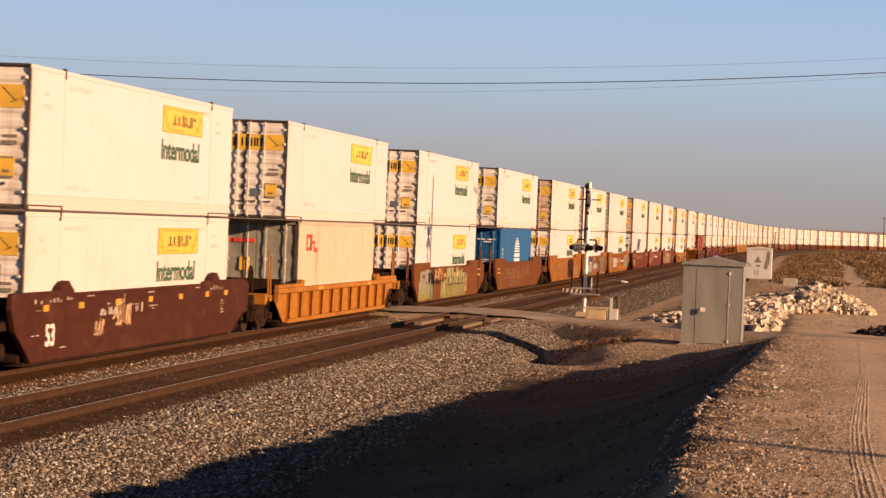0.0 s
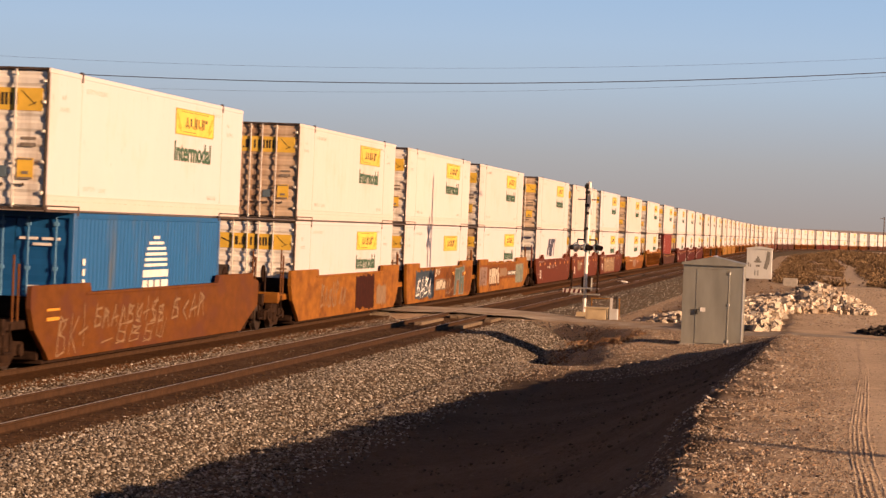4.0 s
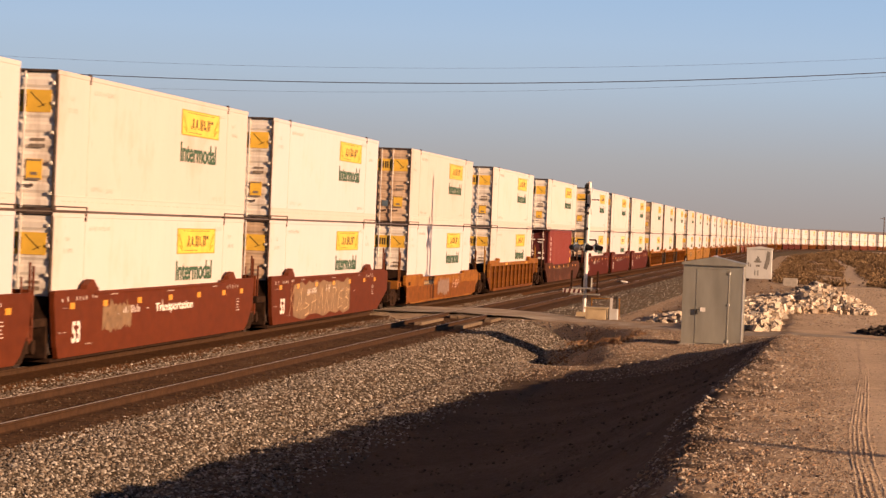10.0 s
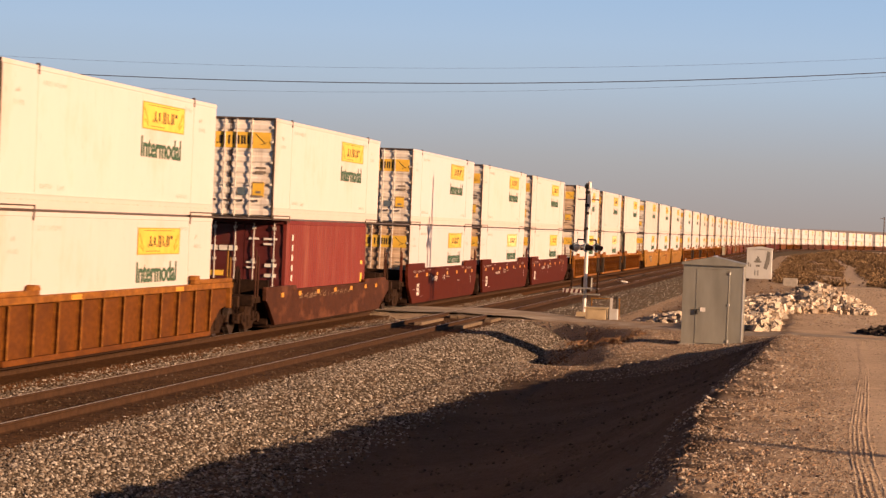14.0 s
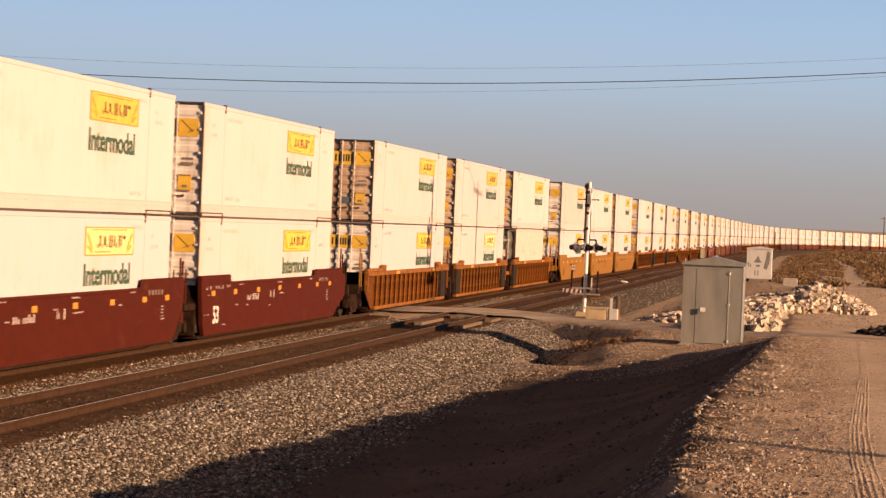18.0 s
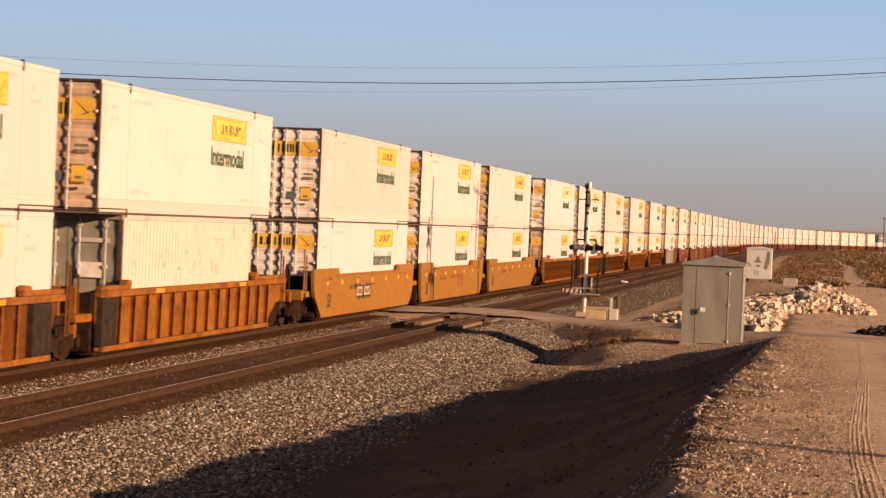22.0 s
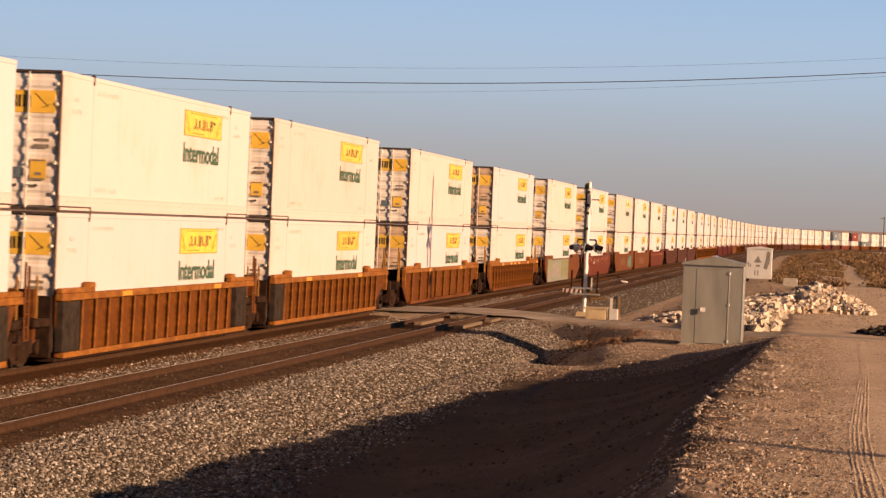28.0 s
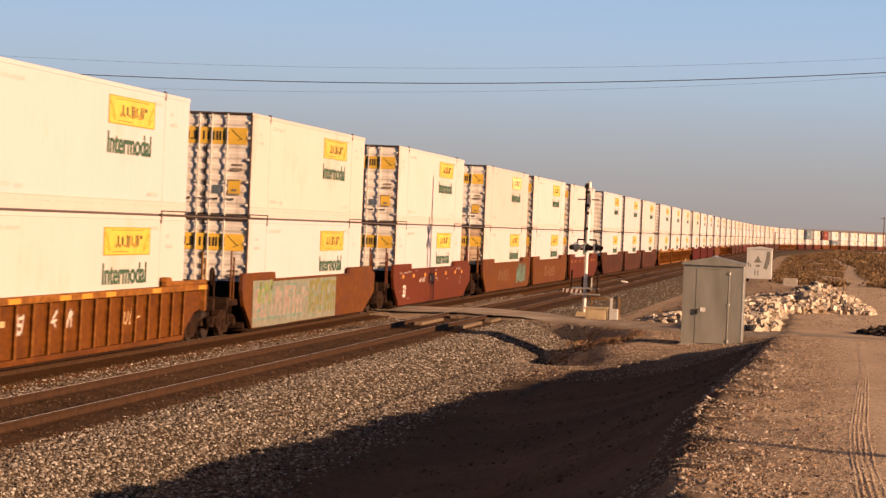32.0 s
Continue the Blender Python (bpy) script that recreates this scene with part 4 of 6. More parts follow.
def box_40(name_label, paint, door_paint, marks, high=TALL):
    """A 40-foot box with corrugated sides and four locking bars."""
    half = 6.096
    c = thing("shipping_container", name_label, "shipping container", "containers stacked on the train")
    out, y = [], -half + 0.12
    while y < half - 0.3:
        out += [(WIDE - 0.04, y), (WIDE - 0.04, y + 0.075), (WIDE - 0.005, y + 0.14), (WIDE - 0.005, y + 0.21)]
        y += 0.278
    out += [(WIDE - 0.04, half - 0.1), (-WIDE + 0.02, half - 0.1), (-WIDE + 0.02, -half + 0.12)]
    part("body", Build().prism(out, 0.12, high - 0.1, "z"), paint, c)
    part("roof", Build().box(-WIDE + 0.02, WIDE - 0.02, -half + 0.02, half - 0.02, high - 0.1, high - 0.01, 0.01), paint, c)
    for z0, z1, nm in ((0.0, 0.14, "bottom_rail"), (high - 0.12, high, "top_rail")):
        part(nm, Build().box(WIDE - 0.06, WIDE, -half + 0.1, half - 0.1, z0, z1, 0.008), paint, c)
        part(nm, Build().box(-WIDE, -WIDE + 0.06, -half + 0.1, half - 0.1, z0, z1, 0.008), paint, c)
        part("header" if z1 > 1 else "door_sill", Build().box(-WIDE, WIDE, -half, -half + 0.1, z0, z1, 0.008), door_paint, c)
    corner_frame(half, c, paint, high, FRAMEDARK if door_paint is GREYDOOR else None)
    for x0, x1 in ((-1.17, -0.01), (0.01, 1.17)):
        d = door_leaf(c, x0, x1, -half + 0.03, high, door_paint, 4)
        for f in (0.25, 0.78):
            b = Build().tube((0, 0, 0.1), (0, 0, high - 0.1), 0.019, n=8)
            for z in (0.2, 0.9, 1.7, high - 0.25):
                b.box(-0.05, 0.05, -0.025, 0.03, z - 0.04, z + 0.04)
            part("locking_bar", b, BARSTEEL if door_paint is not BLUE else PALEBLUE, d, place=(x0 + f * (x1 - x0), -half - 0.02, 0))
    marks(c, half)
    return c


def bars_on_side(rows, m, c, x=WIDE + 0.003):
    b = Build()
    for y0, y1, z0, z1 in rows:
        b.box(x - 0.012, x, y0, y1, z0, z1)
    part("lettering", b, m, c)


def bars_on_door(rows, m, c, half):
    b = Build()
    for x0, x1, z0, z1 in rows:
        b.box(x0, x1, -half - 0.012, -half + 0.025, z0, z1)
    part("lettering", b, m, c)


def marks_beige(c, h):
    bars_on_side([(-4.9, -4.75, 2.0, 2.5), (-4.75, -4.4, 2.38, 2.5), (-4.75, -4.4, 2.0, 2.1), (-4.25, -4.1, 2.0, 2.5), (-4.1, -3.7, 2.2, 2.3), (-3.85, -3.7, 1.95, 2.2), (-3.65, -3.3, 1.95, 2.08)], REDINK, c)
    bars_on_door([(-1.1, -0.8, 2.2, 2.32), (-0.72, -0.45, 2.2, 2.32), (-0.37, -0.05, 2.2, 2.32)], REDINK, c, h)
    bars_on_door([(-0.5, -0.2, 1.35, 1.75)], YELLOW, c, h)


def marks_blue(c, h):
    bars_on_side([(-0.85, 1.25, 1.45, 1.62), (-0.85, -0.5, 1.2, 1.38), (-0.35, 0.0, 1.2, 1.38), (0.15, 0.55, 1.2, 1.38), (0.7, 1.25, 1.2, 1.38)], WHITEINK, c)
    bars_on_side([(0.2 - 0.95 * math.sqrt(1 - (k / 5.2) ** 2), 0.2 + 0.95 * math.sqrt(1 - (k / 5.2) ** 2), 1.7 + 0.13 * k, 1.77 + 0.13 * k) for k in range(6)], WHITEINK, c)
    bars_on_side([(-5.4, -5.25, 0.9 + i * 0.22, 1.04 + i * 0.22) for i in range(5)], WHITEINK, c)
    bars_on_door([(0.1, 0.5, 2.3, 2.36), (0.6, 1.0, 2.3, 2.36), (0.4, 0.8, 2.18, 2.24), (-0.9, -0.6, 1.8, 1.9), (0.3, 0.9, 1.3, 1.34), (0.3, 0.9, 1.2, 1.24), (-0.9, -0.4, 1.2, 1.28)], WHITEINK, c, h)


def marks_red(c, h):
    bars_on_side([(-5.35, -5.2, 0.8 + i * 0.3, 0.98 + i * 0.3) for i in range(6)], WHITEINK, c)
    bars_on_side([(5.3, 5.6, 0.9, 1.2), (5.3, 5.6, 1.5, 1.62)], YELLOW, c)
    bars_on_door([(-1.1, -0.8, 1.95, 2.1), (-0.75, -0.5, 1.95, 2.1), (-0.45, -0.2, 1.95, 2.1), (0.15, 0.45, 2.3, 2.36), (0.6, 1.0, 2.3, 2.36), (0.6, 0.9, 2.15, 2.21), (0.1, 0.4, 1.6, 1.65), (0.1, 0.4, 1.45, 1.5), (0.65, 1.0, 1.5, 1.6), (0.65, 1.0, 1.2, 1.3)], WHITEINK, c, h)
    bars_on_door([(-1.1, -0.6, 1.2, 1.35)], YELLOW, c, h)


def marks_pink(c, h):
    bars_on_side([(2.0, 4.9, 2.35, 2.42), (2.2, 3.1, 2.25, 2.3), (-1.2, -0.8, 1.6, 1.66), (-0.2, 0.2, 1.55, 1.6)], GREYINK, c)
    bars_on_door([(-0.9, -0.2, 2.25, 2.35), (0.2, 1.0, 2.25, 2.35)], GREYINK, c, h)
    bars_on_door([(-0.9, -0.25, 1.5, 1.75), (0.25, 0.9, 1.45, 1.8)], WHITEINK, c, h)


def marks_none(c, h):
    bars_on_side([(-1.0, 1.0, 1.4, 1.8)], WHITEINK, c)


# ---- well cars ----
def smooth_outline(low, near_big, far_big, flat=False):
    """Side of a smooth well: the wall runs on past the well over the bogie at a coupler end, and stops short at a joint."""
    t, r = (1.18, 1.3) if low else (1.53, 1.6) if flat else (1.53, 1.73)
    if near_big:
        near = [(-8.0, 0.2), (-8.2, 0.36), (-8.95, 0.84), (-9.2, t - 0.25), (-9.2, r - 0.05), (-9.15, r), (-5.4, r), (-5.28, t)]
    else:
        near = [(-7.95, 0.2), (-8.1, 0.45), (-8.3, t - 0.3), (-8.35, r - 0.05), (-8.3, r), (-5.4, r), (-5.28, t)]
    if far_big:
        far = [(8.0, 0.2), (8.4, 0.36), (9.8, 0.84), (9.85, t - 0.1), (9.75, t), (9.25, t + 0.04), (9.2, r), (5.5, r), (5.38, t)]
    else:
        far = [(7.8, 0.2), (8.15, 0.36), (8.6, 0.84), (8.75, t), (8.7, r), (5.5, r), (5.38, t)]
    return near + far[::-1]


def hump():
    return Build().prism([(0, 0), (0.1, 0.1), (0.4, 0.21), (0.55, 0.21), (0.8, 0.06), (0.95, 0.0)], -0.12, 0.02, "x")


def truck(parent, y, r=0.42):
    """A two-axle bogie: frame, bolster and springs, with its wheels under it."""
    def make():
        b = Build()
        for x in (-1.02, 1.02):
            b.prism([(-1.2, 0.32), (-1.2, 0.58), (-0.55, 0.62), (-0.42, 0.8), (0.42, 0.8), (0.55, 0.62), (1.2, 0.58), (1.2, 0.32), (0.62, 0.32), (0.4, 0.14), (-0.4, 0.14), (-0.62, 0.32)], x - 0.07, x + 0.07, "x")
            for y1 in (-0.89, 0.89):
                b.tube((x - 0.09, y1, 0.42), (x + 0.14, y1, 0.42), 0.13, n=10)
            for y1 in (-0.14, 0.0, 0.14):
                b.tube((x + 0.08, y1, 0.22), (x + 0.08, y1, 0.52), 0.05, n=8)
        b.box(-1.1, 1.1, -0.2, 0.2, 0.45, 0.75, 0.02)
        for y1 in (-0.89, 0.89):
            b.tube((-0.9, y1, 0.42), (0.9, y1, 0.42), 0.08, n=8)
        return b.mesh("truck", UNDER)

    def wheel():
        b = Build().tube((-0.07, 0, 0), (0.06, 0, 0), 0.42, n=20).tube((-0.085, 0, 0), (-0.06, 0, 0), 0.45, n=20)
        b.tube((0.06, 0, 0), (0.065, 0, 0), 0.34, 0.2, n=20).tube((0.05, 0, 0), (0.11, 0, 0), 0.12, n=12)
        return b.mesh("wheel", WHEEL)
    tr = part("truck", shared("truck", make), None, parent, "grimy two-axle bogie", place=(0, y, 0))
    for y1 in (-0.89, 0.89):
        part("wheel", shared("wheel", wheel), None, tr, place=(0.755, y1, 0.42))
        w = part("wheel", SHARED["wheel"], None, tr, place=(-0.755, y1, 0.42))
        w.rotation_euler = (0, 0, math.pi)
    return tr



def stencil_set(seed):
    """Small data marks painted along the side: plain bars of uneven height, in clusters."""
    r = random.Random(seed)
    b = Build()

    def row(y, z, n, w, h, gap):
        for i in range(n):
            d = r.choice((0.0, 0.0, 0.35)) * h
            b.box(0, 0.004, y + i * (w + gap), y + i * (w + gap) + w * 0.72, z, z + (h - d) * 0.85)
    row(0.25, 1.36, 2, 0.07, 0.12, 0.3)
    row(1.2, 1.37, 4, 0.06, 0.1, 0.16)
    row(2.3, 1.4, 3, 0.05, 0.08, 0.1)
    row(0.35, 1.22, 3, 0.3, 0.016, -0.26)
    row(4.6, 1.0, 3, 0.09, 0.17, 0.06)
    row(5.2, 1.0, 5, 0.09, 0.2, 0.06)
    row(7.25, 1.02, 2, 0.05, 0.22, 0.06)
    row(7.7, 1.0, 1, 0.1, 0.26, 0)
    row(8.3, 1.1, 5, 0.1, 0.035, 0.05)
    row(8.2, 1.42, 4, 0.1, 0.04, 0.04)
    row(3.6, 1.44, 4, 0.1, 0.03, 0.05)
    row(12.4, 1.44, 3, 0.1, 0.03, 0.05)
    for i in range(5):
        row(14.95, 0.76 + i * 0.075, 1, 0.36 - 0.07 * (i % 3), 0.022, 0)
    row(13.9, 1.36, 5, 0.05, 0.13, 0.22)
    row(1.9, 0.42, 5, 0.06, 0.025, 0.03)
    row(0.1, 0.72, 2, 0.2, 0.02, 0.1)
    for i in range(3):
        row(r.uniform(3, 12.5), r.uniform(0.75, 1.25), 3, 0.05, 0.04, 0.04)
    return b


GLYPH = (((0.1, 0.0), (0.2, 1.0), (0.75, 0.8), (0.25, 0.5)), ((0.5, 0.0), (0.55, 0.7), (0.5, 1.05)), ((0.85, 0.9), (0.3, 0.85), (0.2, 0.55), (0.75, 0.45), (0.8, 0.1), (0.15, 0.0)),
         ((0.15, 0.0), (0.2, 1.1)), ((0.8, 1.0), (0.25, 0.5), (0.85, 0.0)), ((0.1, 0.0), (0.45, 1.0), (0.8, 0.0)), ((0.2, 1.0), (0.2, 0.15), (0.7, 0.0), (0.8, 1.0)), ((0.1, 0.3), (0.9, 0.45)), ((0.2, 0.1), (0.7, 0.95), (0.75, 0.05)))


def strokes(seed, y0, y1, z0, z1, n, width, lift=0.004, top=1.5):
    """Sprayed writing that cannot be read: slanted angular ribbons side by side."""
    r = random.Random(seed)
    b = Build()
    cell = (y1 - y0) / n
    for i in range(n):
        lean, tall, low = r.uniform(0.05, 0.3), r.uniform(0.75, 1.1), r.uniform(-0.08, 0.12)
        for g in range(2):
            form = r.choice(GLYPH)
            pts = [(y0 + cell * (i + u * 0.95 + lean * v) + r.uniform(-0.02, 0.02), z0 + (z1 - z0) * (low + v * tall * 0.9)) for u, v in form]
            d = lift + 0.0001 * ((2 * i + g) % 6)
            for (ya, za), (yb, zb) in zip(pts, pts[1:]):
                t = Vector((yb - ya, zb - za))
                e = t.normalized() * width * 0.35
                q = Vector((-t.y, t.x)).normalized() * width * r.uniform(0.4, 0.6)
                ya, za, yb, zb = ya - e.x, za - e.y, yb + e.x, zb + e.y
                b.add([(d, ya + q.x, za + q.y), (d, yb + q.x * 0.7, zb + q.y * 0.7), (d, yb - q.x * 0.7, zb - q.y * 0.7), (d, ya - q.x, za - q.y)], [(0, 1, 2, 3)])
    b.v = [(x, y, min(max(z, 0.22), top)) for x, y, z in b.v]
    return b


def blocks(seed, y0, y1, z0, z1, n, grow=0.0, lift=0.004):
    """Fat sprayed letter shapes that cannot be read: slanted uprights tied by wedges."""
    r = random.Random(seed)
    b = Build()
    cell = (y1 - y0) / n
    for i in range(n):
        a, lean, top, cut = y0 + cell * i, r.uniform(0.1, 0.4) * cell, z1 - r.uniform(0, 0.12), r.uniform(0.35, 0.7)
        w, mid = cell * r.uniform(0.3, 0.42), z0 + (z1 - z0) * cut
        forms = [[(a, z0), (a + w, z0), (a + w + lean, top), (a + lean * 0.7, top)],
                 [(a + w * 0.6, mid - 0.12), (a + cell * 0.95, mid - 0.2 * r.random()), (a + cell * 0.98, mid + 0.14), (a + w * 0.6, mid + 0.1)]]
        if r.random() < 0.7:
            forms.append([(a + cell * 0.6, z0), (a + cell * 0.94, z0), (a + cell * 0.98, mid + 0.1), (a + cell * 0.66, mid + 0.1)])
        if r.random() < 0.7:
            forms.append([(a + w * 0.8, top - 0.22), (a + cell * 0.95 + lean * 0.5, top - 0.12), (a + cell * 0.95 + lean * 0.5, top), (a + w * 0.8, top)])
        for k, q in enumerate(forms):
            cy, cz = sum(p[0] for p in q) / 4, sum(p[1] for p in q) / 4
            q = [(y + math.copysign(grow, y - cy), min(max(z + math.copysign(grow, z - cz), 0.21), 1.52)) for y, z in q]
            b.add([(lift + 0.0001 * k, y, z) for y, z in q], [(0, 1, 2, 3)])
    return b


def bars(y0, z, n, w, h):
    """A row of painted marks."""
    b = Build()
    for i in range(n):
        if i != 4:
            b.box(0, 0.0055 if w < 0.5 else 0.004, y0 + i * w * (1.35 if w > 0.5 else 1.7), y0 + i * w * (1.35 if w > 0.5 else 1.7) + w, z, z + h)
    return b


def patch(seed, y0, y1, z0, z1, lift=0.003, rough=0.15):
    """A sprayed or rolled field with an uneven outline."""
    r = random.Random(seed)
    n = 16
    top = [(y0 + (y1 - y0) * i / n, z1 - r.uniform(0, rough)) for i in range(n + 1)]
    bot = [(y1 - (y1 - y0) * i / n + r.uniform(-0.05, 0.05), z0 + r.uniform(0, rough)) for i in range(n + 1)]
    return Build().prism([(a, z) for a, z in top + bot], 0.0, lift, "x")


INK = {"white": WHITEINK, "green": mat("moss_green_spray", (0.235, 0.24, 0.10), 0.6, vary=0.25, bump=0), "teal": mat("teal_spray", (0.10, 0.21, 0.175), 0.6, vary=0.2, bump=0),
       "black": BLACKINK, "tan": mat("tan_spray", (0.50, 0.34, 0.18), 0.6, vary=0.2, bump=0), "grey": GREENGREY, "maroon": mat("dark_brown_spray", (0.035, 0.009, 0.004), 0.7, vary=0.4, bump=0, spec=0.1), "navy": mat("dark_slate_spray", (0.03, 0.042, 0.055), 0.6, vary=0.3, bump=0),
       "olive": mat("pale_olive_spray", (0.175, 0.16, 0.045), 0.65, vary=0.25, bump=0), "mud": mat("faded_olive_spray", (0.19, 0.115, 0.06), 0.7, vary=0.3, bump=0), "red": REDINK, "pink": mat("dusty_pink_spray", (0.42, 0.25, 0.19), 0.65, vary=0.25, bump=0), "taupe": mat("grey_brown_spray", (0.20, 0.13, 0.10), 0.7, scale=5, vary=0.35, bump=0), "amber": REFLECT, "paleink": mat("faded_cream_spray", (0.42, 0.36, 0.27), 0.65, scale=5, vary=0.3, bump=0), "umber": mat("umber_spray", (0.085, 0.032, 0.012), 0.7, scale=5, vary=0.35, bump=0, spec=0.1), "bluegrey": mat("slate_blue_spray", (0.15, 0.17, 0.165), 0.65, vary=0.25, bump=0), "deepteal": mat("deep_teal_spray", (0.06, 0.085, 0.07), 0.65, vary=0.3, bump=0), "dustpink": mat("faded_pink_spray", (0.27, 0.21, 0.17), 0.65, scale=4, vary=0.25, bump=0), "pinkwhite": DULLINK, "rust": mat("rust_brown_wash", (0.15, 0.05, 0.010), 0.7, scale=3, vary=0.3, bump=0.02, spec=0.1), "leaf": mat("leaf_green_spray", (0.17, 0.22, 0.06), 0.65, vary=0.25, bump=0)}


def well_car(paint, style, ends, label, ribs=13, low=False, humps=False, marks=None, art=(), near=True, badge=False, title="", strips=(-3.6, 4.4), lugs=False):
    """One well: side walls, floor, end platforms, bogies. ends: single, first, middle or last."""
    c = thing("well_car", label, "rail car", "well cars of the train")
    SIDE = 1.48
    near_big, far_big = ends in ("single", "first"), ends in ("single", "last")
    for sg in (1, -1):
        if style == "smooth":
            key = ("side", paint.name, low, sg, ends, humps)
            part("side_wall", shared(key, lambda: Build().prism(smooth_outline(low, near_big, far_big, humps), sg * (SIDE - 0.1), sg * SIDE, "x").mesh("side_wall", paint)), None, c)
            part("top_chord", shared(("chord", paint.name, low, sg), lambda: Build().box(min(sg * 1.36, sg * 1.5), max(sg * 1.36, sg * 1.5), -HALF + 2.4, HALF - 2.4, (1.12 if low else 1.47), (1.185 if low else 1.535), 0.01).mesh("top_chord", paint)), None, c)
        else:
            t = 1.5 if not low else 1.2
            frame_paint = RUSTCHORD if paint is RUSTORANGE else paint
            key = ("rside", paint.name, low, sg, ends)
            a, b = -9.3 if near_big else -8.15, 9.65 if far_big else 8.4
            web = [(a, t), (b, t)] + ([(9.6, 0.9), (8.9, 0.82), (7.7, 0.22)] if far_big else [(7.6, 0.22)]) + ([(-8.1, 0.22), (-9.2, 0.85)] if near_big else [(-8.05, 0.22)])
            part("side_wall", shared(key, lambda: Build().prism(web, min(sg * 1.34, sg * 1.38), max(sg * 1.34, sg * 1.38), "x").mesh("side_wall", paint)), None, c)
            part("top_chord", shared(("rchord", paint.name, low, sg, ends), lambda: Build().box(min(sg * 1.36, sg * 1.52), max(sg * 1.36, sg * 1.52), a, b, t - 0.12, t + 0.03, 0.015)
                 .box(min(sg * 1.36, sg * 1.5), max(sg * 1.36, sg * 1.5), a + 0.03, -5.9, t + 0.03, t + 0.14, 0.015).box(min(sg * 1.36, sg * 1.5), max(sg * 1.36, sg * 1.5), 5.9, b - 0.03, t + 0.03, t + 0.14, 0.015).mesh("top_chord", frame_paint)), None, c)
            part("bottom_sill", shared(("rsill", paint.name, sg, ends), lambda: Build().box(min(sg * 1.36, sg * 1.5), max(sg * 1.36, sg * 1.5), -7.9, 7.6, 0.19, 0.31, 0.01).mesh("bottom_sill", frame_paint if ends != "single" else paint)), None, c)
            if sg > 0:
                rib = shared(("rib", paint.name, low), lambda: Build().prism([(1.35, 0.31), (1.50, 0.31), (1.518, t - 0.12), (1.35, t - 0.12)], -0.015, 0.015, "y").prism([(1.49, 0.31), (1.503, 0.31), (1.521, t - 0.12), (1.508, t - 0.12)], -0.04, 0.04, "y").mesh("rib", frame_paint))
                for i in range(ribs):
                    part("rib", rib, None, c, place=(0, -7.72 + 15.2 * i / (ribs - 1), 0))
                for y in [-9.22] * near_big + [9.56] * far_big:
                    part("end_post", shared(("endpost", paint.name, low), lambda: Build().box(1.36, 1.5, -0.06, 0.06, 0.84, t - 0.12, 0.01).mesh("end_post", frame_paint)), None, c, place=(0, y, 0))
                for y in (-HALF + 1.75, HALF - 2.2):
                    part("container_guide", shared(("rguide", paint.name, low), lambda: Build().prism([(0, t + 0.14), (0.05, t + 0.22), (0.14, t + 0.25), (0.40, t + 0.24), (0.48, t + 0.14)], 1.34, 1.5, "x").mesh("container_guide", frame_paint)), None, c, place=(0, y, 0))
                strip = shared(("strip", paint.name, low), lambda: Build().box(1.521, 1.525, -0.35, 0.35, t - 0.1, t + 0.005).mesh("reflector_strip", REFLECT))
                for y in strips:
                    part("reflector_strip", strip, None, c, place=(0, y, 0))
                if ends != "single" and near:
                    for y in [-8.1] * (ends != "first") + [6.4] * (ends != "last"):
                        part("end_panel", shared(("endp", low), lambda: Build().box(1.355, 1.525, 0, 1.12, 0.32, t - 0.13, 0.01).mesh("end_panel", PANEL)), None, c, "blackened steel end panel", place=(0, y, 0))
    part("floor", shared(("floor", paint.name), lambda: Build().box(-1.36, 1.36, -HALF, HALF, 0.12, 0.2).mesh("floor", UNDER)), None, c)
    for e in (-1, 1):
        big = ends == "single" or (ends == "first" and e < 0) or (ends == "last" and e > 0)
        reach = 2.55 if big else 1.15
        key = ("deck", paint.name, big, e)
        y0, y1 = sorted((e * (HALF + 0.05), e * (HALF + reach)))
        part("end_platform", shared(key, lambda: Build().box(-1.3, 1.3, y0, y1, 0.86, 1.04, 0.02).box(-0.35, 0.35, y0, y1, 0.55, 0.9).mesh("end_platform", paint if paint in (ORANGE, YELLOWCAR, BRIGHTORANGE) else UNDER)), None, c)
        # end wall wears the dark underframe colour to stand for its shade
        part("end_wall", shared(("ewall", e), lambda: Build().box(-1.29, 1.29, min(e * (HALF + 0.02), e * (HALF + 0.14)), max(e * (HALF + 0.02), e * (HALF + 0.14)), 0.2, 1.48, 0.01).mesh("end_wall", UNDER)), None, c)
        if big:
            part("end_sill", shared(("esill", paint.name, e), lambda: Build().box(-1.45, 1.45, min(e * (HALF + 2.45), e * (HALF + 2.62)), max(e * (HALF + 2.45), e * (HALF + 2.62)), 0.8, 1.12, 0.02).mesh("end_sill", paint if paint in (ORANGE, YELLOWCAR, BRIGHTORANGE) else UNDER)), None, c)
            part("coupler", shared(("coup", e), lambda: Build().box(-0.12, 0.12, min(e * (HALF + 2.5), e * (HALF + 3.3)), max(e * (HALF + 2.5), e * (HALF + 3.3)), 0.72, 0.95, 0.02).box(-0.2, 0.2, min(e * (HALF + 3.0), e * (HALF + 3.32)), max(e * (HALF + 3.0), e * (HALF + 3.32)), 0.68, 0.98, 0.03).mesh("coupler", UNDER)), None, c)
            truck(c, e * (HALF + 1.55))
